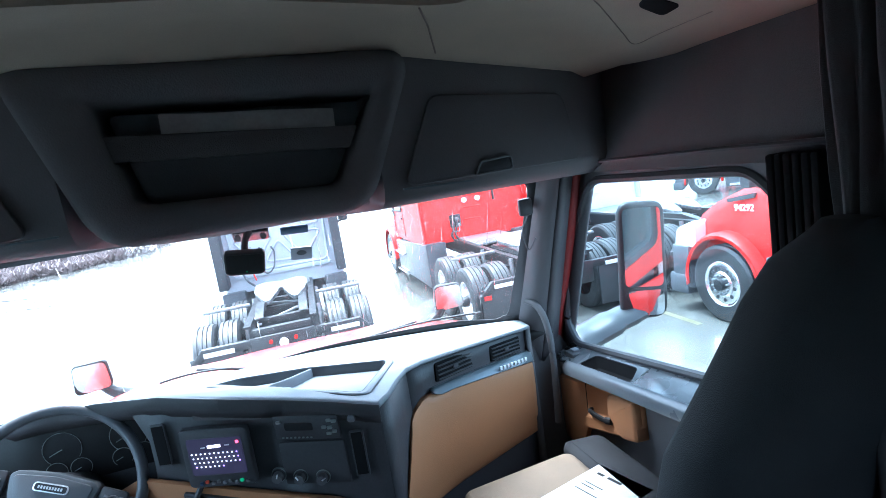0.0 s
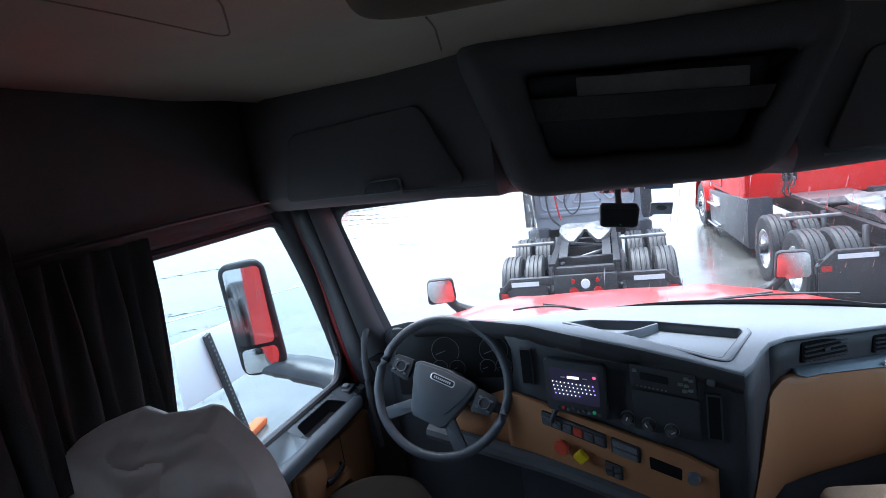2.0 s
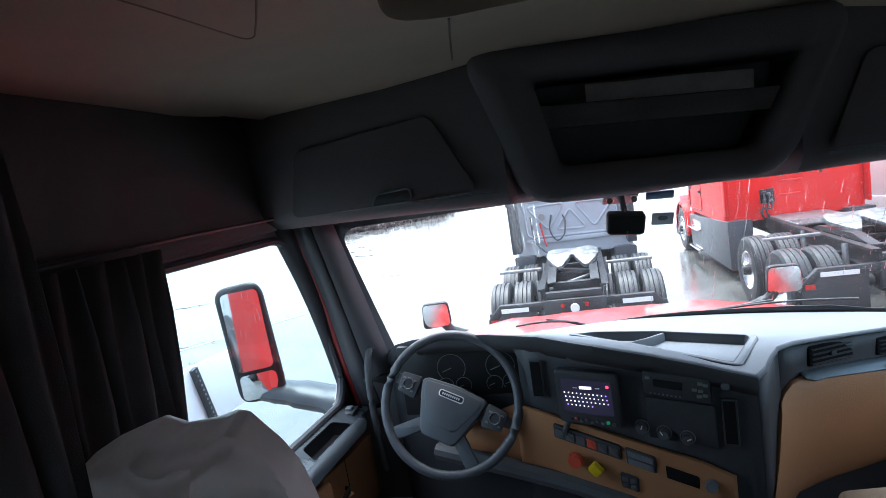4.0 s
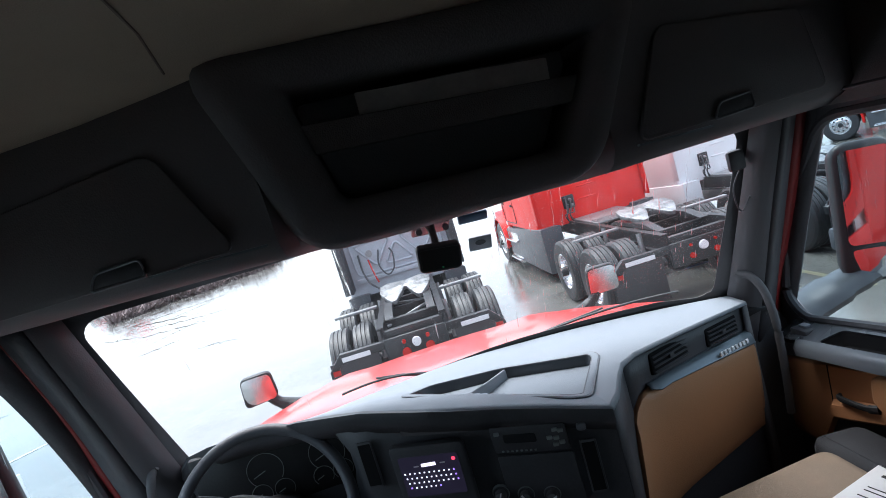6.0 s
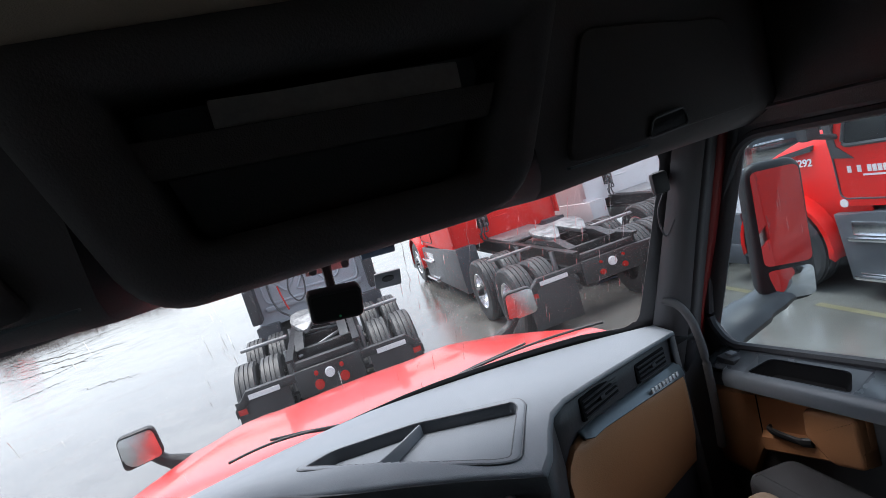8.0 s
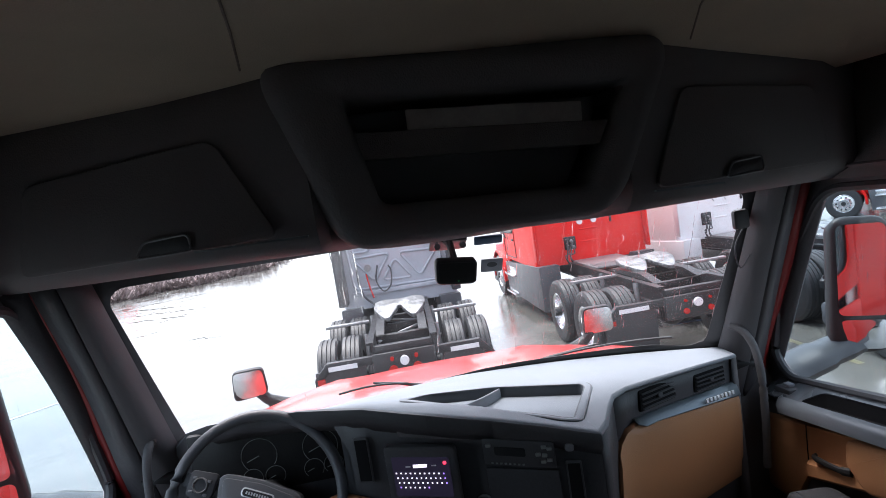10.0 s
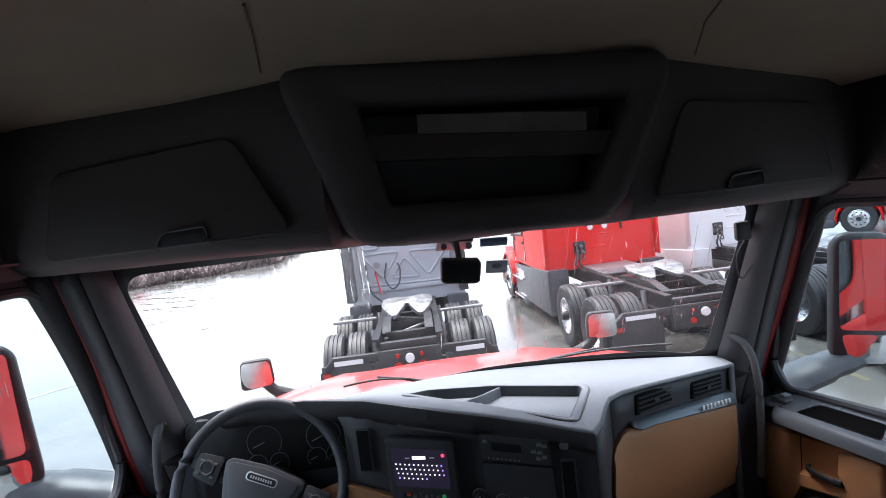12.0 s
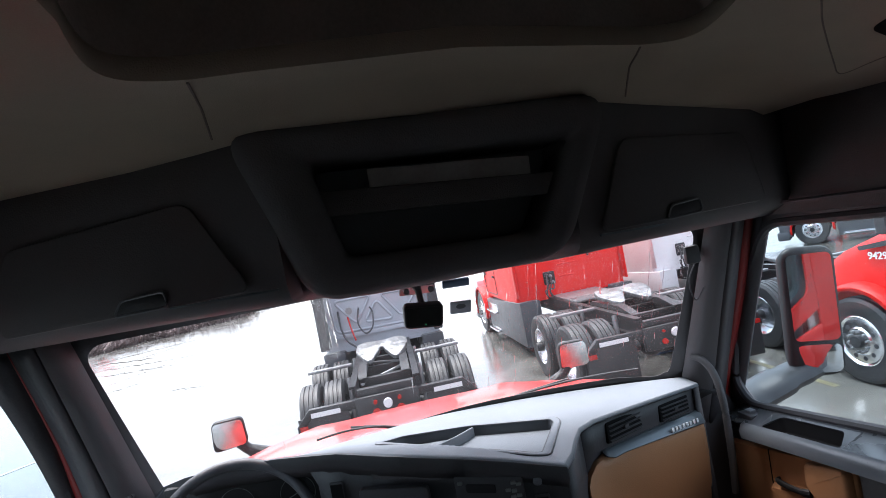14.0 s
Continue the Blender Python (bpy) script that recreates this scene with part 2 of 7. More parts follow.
def tube(bm, pts, r, seg=10, closed=False, flat=1.0):
    pts = [Vector(p) for p in pts]
    rings, n = [], len(pts)
    up = Vector((0, 0, 1))
    for i, p in enumerate(pts):
        a = pts[(i - 1) % n] if closed or i else pts[0]
        b = pts[(i + 1) % n] if closed or i < n - 1 else pts[-1]
        d = (b - a).normalized()
        side = d.cross(up)
        if side.length < 1e-3:
            side = d.cross(Vector((0, 1, 0)))
        side.normalize()
        top = side.cross(d)
        rr = r[i] if isinstance(r, (list, tuple)) else r
        rings.append([bm.verts.new(p + rr * (math.cos(q) * side + flat * math.sin(q) * top)) for q in [2 * math.pi * k / seg for k in range(seg)]])
    for i in range(n if closed else n - 1):
        u, v = rings[i], rings[(i + 1) % n]
        for k in range(seg):
            bm.faces.new((u[k], u[(k + 1) % seg], v[(k + 1) % seg], v[k]))
    if not closed:
        bm.faces.new(rings[0])
        bm.faces.new(rings[-1])
    return bm


def sheet(bm, rows, closed=False):
    grid = [[bm.verts.new(p) for p in row] for row in rows]
    for a, b in zip(grid, grid[1:]):
        for k in range(len(a) - (0 if closed else 1)):
            j = (k + 1) % len(a)
            bm.faces.new((a[k], a[j], b[j], b[k]))
    return bm


def solid(ob, t, offset=-1):
    s = ob.modifiers.new("thickness", "SOLIDIFY")
    s.thickness, s.offset = t, offset
    return ob


def inset(poly, d):
    """The polygon drawn in by d along its corners' bisectors."""
    area = sum(a[0] * b[1] - b[0] * a[1] for a, b in zip(poly, poly[1:] + poly[:1]))
    sg = 1 if area > 0 else -1
    out = []
    for k, p in enumerate(poly):
        u, v = Vector(p) - Vector(poly[k - 1]), Vector(poly[(k + 1) % len(poly)]) - Vector(p)
        u, v = u.normalized(), v.normalized()
        n = Vector((-u.y - v.y, u.x + v.x)) * sg
        n = n / max(0.6, 1 + u.dot(v))
        out.append((p[0] + n.x * d, p[1] + n.y * d))
    return out


def prism(bm, poly, axis, a, b, bevel=0.0):
    """A polygon of two coordinates pushed along an axis from a to b. x: (y, z), y: (x, z), z: (x, y)."""
    def put(p, v):
        return {"x": (v, p[0], p[1]), "y": (p[0], v, p[1]), "z": (p[0], p[1], v)}[axis]
    poly = [(p[0], p[1]) for p in poly]
    e = min(bevel, abs(b - a) * 0.45) * (1 if b > a else -1)
    steps = [(a, 0.0), (b, 0.0)]
    if bevel:
        steps = [(a, bevel), (a + 0.3 * e, 0.3 * bevel), (a + e, 0.0), (b - e, 0.0), (b - 0.3 * e, 0.3 * bevel), (b, bevel)]
    rings = [[bm.verts.new(put(p, v)) for p in (inset(poly, d) if d else poly)] for v, d in steps]
    n = len(poly)
    bm.faces.new(rings[0])
    bm.faces.new(rings[-1])
    for lo, hi in zip(rings, rings[1:]):
        for k in range(n):
            bm.faces.new((lo[k], lo[(k + 1) % n], hi[(k + 1) % n], hi[k]))
    return bm


def rounded(pts, r, n=5):
    """The polygon with its corners rounded."""
    out, k = [], len(pts)
    for i in range(k):
        a, b, c = (Vector(pts[j % k]).to_2d() for j in (i - 1, i, i + 1))
        u, v = (a - b), (c - b)
        q = min(r, u.length * 0.45, v.length * 0.45)
        p0, p1 = b + u.normalized() * q, b + v.normalized() * q
        for j in range(n + 1):
            t = j / n
            s = (1 - t) ** 2 * p0 + 2 * t * (1 - t) * b + t * t * p1
            out.append((s.x, s.y))
    return out


def B():
    return bmesh.new()


def lerp(table, x):
    """Straight between rows of x, then values."""
    for a, b in zip(table, table[1:]):
        if x <= b[0]:
            t = max(0, (x - a[0]) / (b[0] - a[0]))
            return [p + t * (q - p) for p, q in zip(a[1:], b[1:])]
    return list(table[-1][1:])


# ---- the yard ----
bm = B()
sheet(bm, [[(x, y, 0) for x in (-900, -60, 60, 900)] for y in (-900, -60, 80, 1500)])
single("ground", bm, WET, "wet grey concrete of a truck yard with puddled sheen", "ground", kind="structure")


def painted_line(a, b, w, mat, label):
    a, b = Vector((*a, 0.004)), Vector((*b, 0.004))
    d = (b - a).normalized().cross(Vector((0, 0, 1))) * w / 2
    bm = B()
    sheet(bm, [[a - d, a + d], [b - d, b + d]])
    single("painted_line", bm, mat, label, "road marking", kind="structure")


LINE_W = material("worn_white_line", (0.34, 0.34, 0.325), 0.35, vary=0.35, scale=3)
LINE_Y = material("worn_yellow_line", (0.19, 0.168, 0.10), 0.35, vary=0.35, scale=3)
LINE_B = material("worn_blue_line", (0.05, 0.12, 0.30), 0.35, vary=0.35, scale=3)
painted_line((-12, 4.4), (-6.1, 11.5), 0.12, LINE_W, "worn white parking line on wet concrete")
for a, b in ((2.4, 3.5), (3.85, 4.9), (5.6, 7.4)):
    painted_line((5.0 + 0.031 * (a - 2.2), a), (5.0 + 0.031 * (b - 2.2), b), 0.09, LINE_Y, "worn yellow parking line on wet concrete")
painted_line((4.4, 8.6), (6.0, 8.4), 0.10, LINE_B, "faded blue paint mark on wet concrete")

CRACK = material("wet_crack", (0.035, 0.033, 0.031), 0.85, vary=0.3, spec=0.1)
crng = random.Random(9)
for (ax, ay), (bx, by), w in (((-12.1, 26.2), (-8.2, 23.9), 0.22), ((-9.4, 25.0), (-8.4, 30.5), 0.12), ((-10.6, 23.5), (-6.4, 22.2), 0.16), ((-8.9, 24.0), (-8.2, 31.0), 0.10), ((-9.9, 21.7), (-6.7, 20.7), 0.14), ((-8.2, 17.2), (-7.0, 18.2), 0.12), ((-12.4, 23.9), (-9.8, 21.9), 0.10), ((-13.0, 13.0), (-9.5, 14.9), 0.09),
                              ((-9.8, 9.0), (-7.0, 9.9), 0.06), ((-9.9, 21.9), (-8.6, 27.9), 0.16), ((-10.7, 23.1), (-8.4, 28.0), 0.14), ((-8.6, 18.7), (-6.9, 22.7), 0.13), ((-13.0, 26.0), (-7.4, 29.0), 0.20), ((-7.4, 6.6), (-5.2, 7.6), 0.035), ((-8.4, 7.4), (-6.6, 8.6), 0.04), ((-5.6, 5.0), (-4.3, 5.5), 0.025), ((-5.9, 15.6), (-4.4, 15.1), 0.08)):
    bm = B()
    left, right = [], []
    for k in range(25):
        t = k / 24
        x, y = ax + (bx - ax) * t, ay + (by - ay) * t + crng.uniform(-0.16, 0.16)
        h = 1.35 * w * (0.25 + 0.75 * crng.random()) * math.sin(math.pi * (0.03 + 0.94 * t)) / 2
        left.append((x, y - h, 0.005))
        right.append((x, y + h, 0.005))
    sheet(bm, [left, right])
    single("crack", bm, CRACK, "dark wet crack across the concrete", "crack", kind="structure")

# ---- tractors in the yard ----


def wheel_meshes():
    """A truck tyre with grooves, and its rim, about the x axis; the outer side looks to +x."""
    bm = B()
    prof = [(-0.13, 0.30), (-0.145, 0.38), (-0.14, 0.47), (-0.115, 0.508), (-0.075, 0.512), (-0.068, 0.498), (-0.058, 0.498), (-0.05, 0.514),
            (-0.006, 0.515), (0.0, 0.50), (0.006, 0.515), (0.05, 0.514), (0.058, 0.498), (0.068, 0.498), (0.075, 0.512), (0.115, 0.508), (0.14, 0.47), (0.145, 0.38), (0.13, 0.30)]
    n = 40
    sheet(bm, [[(x, r * math.cos(2 * math.pi * k / n), r * math.sin(2 * math.pi * k / n)) for k in range(n)] for x, r in prof], closed=True)
    tyre = mesh("tyre", bm, RUBBER, 30)
    bm = B()
    prof = [(-0.12, 0.30), (0.10, 0.275), (0.13, 0.30), (0.135, 0.29), (0.11, 0.262), (0.02, 0.25), (-0.01, 0.23)]
    sheet(bm, [[(x, r * math.cos(2 * math.pi * k / n), r * math.sin(2 * math.pi * k / n)) for k in range(n)] for x, r in prof], closed=True)
    cyl(bm, (-0.03, 0, 0), (-0.005, 0, 0), 0.235, seg=32)
    rim_dual = mesh("rim", bm, ALLOY)
    bm = B()
    prof = [(-0.12, 0.29), (0.10, 0.275), (0.13, 0.30), (0.138, 0.29), (0.115, 0.268), (0.125, 0.235), (0.13, 0.17), (0.15, 0.15)]
    sheet(bm, [[(x, r * math.cos(2 * math.pi * k / n), r * math.sin(2 * math.pi * k / n)) for k in range(n)] for x, r in prof], closed=True)
    cyl(bm, (0.10, 0, 0), (0.148, 0, 0), 0.152, seg=32)
    rim_front = mesh("rim", bm, ALLOY)
    bm = B()
    cyl(bm, (0.12, 0.205, 0), (0.132, 0.205, 0), 0.027, seg=10)
    holes = mesh("hand_hole", bm, BLACK)
    bm = B()
    cyl(bm, (0.14, 0.125, 0), (0.185, 0.125, 0), 0.016, 0.012, seg=8)
    nuts = mesh("lug_nut", bm, STEEL)
    bm = B()
    cyl(bm, (0.10, 0, 0), (0.20, 0, 0), 0.085, 0.07, seg=20)
    hub = mesh("hub", bm, FRAME)
    return tyre, rim_dual, rim_front, holes, nuts, hub


TYRE_ME, RIM_DUAL, RIM_FRONT, HOLES_ME, NUTS_ME, HUB_ME = wheel_meshes()


def wheel(parent, x, y, side, front=False, rim=True):
    w = new("wheel", TYRE_ME)
    w.parent = parent
    w.matrix_basis = pose(x, y, 0.515, random.uniform(0, 360), 0, 0 if side > 0 else 180)
    w.data = TYRE_ME
    if rim:
        for nm, me in [("rim", RIM_FRONT if front else RIM_DUAL), ("hub", HUB_ME)] :
            r = new(nm, me)
            r.parent = w
        for k in range(10 if front else 0):
            for nm, me, turn in (("hand_hole", HOLES_ME, 36 * k + 18), ("lug_nut", NUTS_ME, 36 * k)):
                r = new(nm, me)
                r.parent = w
                r.matrix_basis = pose(0, 0, 0, turn, 0, 0)
    return w


def arc(cy, cz, r, a0, a1, n=10):
    return [(cy + r * math.cos(radians(a0 + (a1 - a0) * k / n)), cz + r * math.sin(radians(a0 + (a1 - a0) * k / n))) for k in range(n + 1)]


LETTERS = material("white_lettering", (0.80, 0.80, 0.80), 0.5, vary=0.04, bump=0)


def lettering(text, size, mat):
    """Words in the built-in font as a thin mesh in the xy plane."""
    curve = bpy.data.curves.new("lettering", "FONT")
    curve.body, curve.size, curve.extrude, curve.offset = text, size, 0.003, 0.002
    ob = new("lettering", curve)
    me = bpy.data.meshes.new_from_object(ob.evaluated_get(bpy.context.evaluated_depsgraph_get()))
    bpy.data.objects.remove(ob)
    me.materials.clear()
    me.materials.append(mat)
    return me


def tractor(label, at, turn, paint, sleeper=False, back="plain", cab_at=2.8, nose=True, skirt=SKIRT, marks=False, width=1.0):
    """A semi tractor. Its frame ends at y = 0 and it looks to +y."""
    t = thing("semi_truck", label, "truck", at=at, turn=turn, group="parked tractors")
    t.scale = (width, 1, 1)
    cab_len = 2.9 if sleeper else 1.75
    front = cab_at + cab_len
    # frame
    for s in (-1, 1):
        bm = B()
        prism(bm, [(s * 0.38, 0.80), (s * 0.47, 0.80), (s * 0.47, 0.83), (s * 0.41, 0.83), (s * 0.41, 1.03), (s * 0.47, 1.03), (s * 0.47, 1.06), (s * 0.38, 1.06)], "y", 0.0, front + 1.3)
        part("frame_rail", bm, FRAME, t)
    for y in (0.06, 0.62, 1.28, 1.95, 2.6):
        bm = B()
        box(bm, -0.40, 0.40, y - 0.05, y + 0.05, 0.86, 1.0, 0.01)
        part("crossmember", bm, FRAME, t)
    for y in (0.72, 2.02):
        bm = B()
        cyl(bm, (-1.0, y, 0.515), (1.0, y, 0.515), 0.075, seg=14)
        bmesh.ops.create_uvsphere(bm, u_segments=14, v_segments=8, radius=0.2, matrix=Matrix.Translation((0, y, 0.53)))
        part("axle", bm, FRAME, t)
        for s in (-1, 1):
            wheel(t, s * 0.74, y, s, rim=False)
            wheel(t, s * 1.075, y, s)
            bm = B()
            cyl(bm, (s * 0.40, y + 0.28, 0.60), (s * 0.40, y + 0.28, 0.88), 0.12, 0.10, seg=14)
            part("air_spring", bm, RUBBER, t)
            bm = B()
            cyl(bm, (s * 0.52, y - 0.2, 0.55), (s * 0.5, y - 0.12, 1.05), 0.035, seg=10)
            part("shock_absorber", bm, STEEL, t)
    # rear light bar, mud flaps and lamps
    bm = B()
    prism(bm, [(-1.2, 0.62), (-1.2, 0.72), (-1.02, 0.90), (1.02, 0.90), (1.2, 0.72), (1.2, 0.62), (0.98, 0.80), (-0.98, 0.80)], "y", -0.03, 0.05, 0.008)
    part("flap_hanger", bm, FRAME, t)
    bm = B()
    box(bm, -0.42, 0.42, -0.06, 0.0, 0.60, 0.92, 0.02)
    part("tail_plate", bm, FRAME, t)
    for s in (-1, 1):
        bm = B()
        box(bm, min(s * 0.52, s * 1.18), max(s * 0.52, s * 1.18), -0.012, 0.008, 0.22, 0.80, 0.006)
        part("mud_flap", bm, RUBBER, t)
        bm = B()
        box(bm, min(s * 0.62, s * 1.0), max(s * 0.62, s * 1.0), -0.045, -0.032, 0.80, 0.855)
        part("reflector_strip", bm, LAMP_WHITE, t, "white reflective strip")
        bm = B()
        box(bm, min(s * 1.06, s * 1.16), max(s * 1.06, s * 1.16), -0.05, -0.035, 0.66, 0.72, m=None)
        part("side_reflector", bm, LAMP_RED, t, "red reflector")
        for dz, r in ((0.70, 0.062 if back == "ribs" else 0.04), (0.84, 0.028 if back == "ribs" else 0.02)):
            bm = B()
            cyl(bm, (s * 0.16, -0.062, dz), (s * 0.16, -0.085, dz), r, r * 0.92, seg=18)
            part("tail_lamp", bm, LAMP_RED, t, "round red tail lamp")
    bm = B()
    cyl(bm, (0.0, -0.062, 0.80), (0.0, -0.088, 0.80), 0.062, 0.055, seg=20)
    part("reverse_lamp", bm, LAMP_WHITE, t, "round white lamp")
    # fifth wheel: a tilted plate with a throat, on ramps
    bm = B()
    plate = [(-0.47, 0.60), (-0.45, 0.86), (-0.30, 0.95), (-0.10, 0.90), (0.10, 0.90), (0.30, 0.95), (0.45, 0.86), (0.47, 0.60), (0.40, 0.40), (0.27, 0.14), (0.19, 0.16), (0.05, 0.50), (0.03, 0.62), (-0.03, 0.62), (-0.05, 0.50), (-0.19, 0.16), (-0.27, 0.14), (-0.40, 0.40)]
    prism(bm, rounded([(0.86 * px, 0.85 * py) for px, py in plate], 0.03, 2), "z", -0.03, 0.03, 0.008)
    bmesh.ops.transform(bm, matrix=pose(0, 0.82, 1.10, 13, 0, 0), verts=bm.verts[:])
    part("fifth_wheel", bm, GREASY, t, "greasy steel fifth-wheel plate")
    for s in (-1, 1):
        bm = B()
        prism(bm, [(0.35, 1.06), (1.95, 1.06), (1.75, 1.12), (0.75, 1.14)], "x", s * 0.30 - 0.06, s * 0.30 + 0.06)
        part("slide_rail", bm, FRAME, t)
        bm = B()
        box(bm, min(s * 0.5, s * 1.18), max(s * 0.5, s * 1.18), 1.25, 1.34, 1.06, 1.10, 0.01)
        part("fender_bracket", bm, STEEL, t)
    bm = B()
    box(bm, -0.42, 0.42, 2.3, cab_at - 0.1, 1.06, 1.09, 0.005)
    for k in range(5):
        box(bm, -0.40, 0.40, 2.32 + k * 0.09, 2.36 + k * 0.09, 1.09, 1.10)
    part("deck_plate", bm, STEEL, t, "treaded deck plate")
    if back == "ribs":
        bm = B()
        tube(bm, smooth_path([(-0.72, cab_at - 0.02, 1.72), (-0.70, cab_at - 0.16, 1.45), (-0.62, cab_at - 0.28, 1.25), (-0.5, cab_at - 0.3, 1.14), (-0.42, cab_at - 0.5, 1.10)], 6), 0.018, 8)
        part("air_hose", bm, BLACK, t)
        bm = B()
        tube(bm, smooth_path([(-0.56, cab_at - 0.05, 1.60), (-0.53, cab_at - 0.16, 1.46), (-0.50, cab_at - 0.20, 1.32), (-0.47, cab_at - 0.24, 1.22)], 6), 0.015, 8)
        part("air_hose", bm, LAMP_RED, t, "short dark red air hose")
        for x, z, q in ((-0.34, 1.72, 1),):
            bm = B()
            tube(bm, smooth_path([(x, cab_at - 0.02, z), (x - 0.05 * q, cab_at - 0.12, z - 0.24), (x + 0.06 * q, cab_at - 0.20, z - 0.42), (x + 0.20 * q, cab_at - 0.17, z - 0.34), (x + 0.24 * q, cab_at - 0.06, z - 0.12), (x + 0.20 * q, cab_at - 0.02, z - 0.02)], 6), 0.014, 8)
            part("air_hose", bm, BLACK, t)
        for p0, p1 in (((-0.36, 0.55, 0.93), (0.34, 1.05, 1.0)), ((-0.34, 1.5, 1.02), (0.30, 1.35, 0.98))):
            bm = B()
            tube(bm, [p0, p1], 0.022, 8)
            part("linkage_rod", bm, STEEL, t)
    # cab body: rounded box
    top = 3.55 if sleeper else 2.75
    bm = B()
    plan = rounded([(-1.06, cab_at), (1.06, cab_at), (1.06, front), (-1.06, front)], 0.10)
    lean = 0.32
    rings = []
    for z, sh in ((1.02, 0.0), (1.10, 0.0), (1.72, 0.0), (2.45, 0.04), (top - 0.18, 0.08), (top - 0.04, 0.16), (top, 0.30)):
        cut = lean * max(0, (z - 1.75)) / 0.8
        ring = []
        for x, y in plan:
            yy = y if y < front - 0.3 else y - min(cut, 1.2)
            ring.append((x * (1 - sh / 1.06 * 0.7), yy + (sh * 0.3 if y < cab_at + 0.2 else 0), z))
        rings.append(ring)
    sheet(bm, rings, closed=True)
    for idx in (0, -1):
        bm.verts.ensure_lookup_table()
    vs = bm.verts[:]
    bm.faces.new(vs[:len(plan)])
    bm.faces.new(vs[-len(plan):])
    part("cab_body", bm, paint, t)
    # back wall relief
    y = cab_at - 0.012
    if back == "ribs":
        for pts in ([(-0.85, 1.25), (0.85, 1.25), (0.85, 1.32), (-0.85, 1.32)],):
            bm = B()
            prism(bm, pts, "y", y - 0.05, y + 0.03, 0.01)
            part("sill_panel", bm, paint, t)
        beads = [rounded([(0.09, 1.89), (0.78, 1.86), (0.42, 1.44)], 0.09), rounded([(-0.78, 1.89), (-0.09, 1.90), (-0.42, 1.46)], 0.09),
                 rounded([(-0.27, 1.46), (0.27, 1.44), (0.0, 1.80)], 0.09), rounded([(-0.82, 1.36), (0.82, 1.34), (0.86, 2.30), (-0.86, 2.30)], 0.12)]
        beads += [rounded([(sg * 0.46, 1.98), (sg * 0.76, 1.98), (sg * 0.76, 2.22), (sg * 0.40, 2.22)], 0.07) for sg in (-1, 1)]
        for bead in beads:
            bm = B()
            tube(bm, [(px, y + 0.006, pz) for px, pz in bead], 0.022, 8, closed=True)
            part("pressed_rib", bm, paint, t)
        bm = B()
        cyl(bm, (-0.52, y - 0.03, 1.70), (-0.52, y + 0.02, 1.70), 0.06, seg=16)
        part("air_fitting", bm, STEEL, t, "round steel air fitting")
        for s in (-1, 1):
            bm = B()
            box(bm, min(s * 0.94, s * 1.10), max(s * 0.94, s * 1.10), cab_at - 0.35, cab_at + 0.02, 1.15, 2.95, 0.02)
            part("side_extender", bm, BLACK, t, "black rubber-edged side extender")
    else:
        for s in (-1, 1):
            bm = B()
            box(bm, min(s * 1.04, s * 1.075), max(s * 1.04, s * 1.075), cab_at - 0.14, cab_at + 0.04, 1.15, top - 0.25, 0.01)
            part("side_extender", bm, paint, t)
        for dx in (-0.165, 0.102):
            bm = B()
            cyl(bm, (dx, y + 0.02, 1.815), (dx, y - 0.02, 1.815), 0.052, seg=18)
            part("work_lamp", bm, LAMP_WHITE, t, "round work lamp")
        # plate with air and power couplings, its hoses, and pressed lines in the wall
        bm = B()
        box(bm, -0.50, -0.28, y - 0.012, y + 0.02, 1.30, 1.56, 0.02)
        glad = part("gladhand_plate", bm, FRAME, t, "black coupling plate")
        for k, (dx, dz) in enumerate(((-0.45, 1.50), (-0.37, 1.47), (-0.44, 1.37), (-0.34, 1.35))):
            bm = B()
            cyl(bm, (dx, y - 0.01, dz), (dx, y - 0.06, dz - 0.01), 0.032, 0.026, seg=12)
            part("coupling", bm, STEEL if k % 2 else BLACK, glad)
            bm = B()
            tube(bm, smooth_path([(dx, y - 0.05, dz - 0.01), (dx - 0.03, y - 0.13, dz - 0.12), (dx - 0.07 - 0.02 * k, y - 0.16, 1.16 + 0.02 * k), (dx - 0.04, y - 0.13, 1.06), (dx + 0.06 * k, y - 0.06, 1.05)], 6), 0.013, 7)
            part("air_hose", bm, BLACK, t)
        bm = B()
        box(bm, 0.40, 0.445, y - 0.012, y + 0.02, 1.72, 1.93, 0.015)
        part("vent_slot", bm, FRAME, t, "narrow black vent slot")
        for dx0, dx1, dz in ((-0.19, 0.155, 1.665), (-0.20, 0.105, 1.424)):
            bm = B()
            box(bm, dx0, dx1, y - 0.004, y + 0.02, dz - 0.014, dz + 0.014, 0.008)
            part("pressed_rib", bm, paint, t)
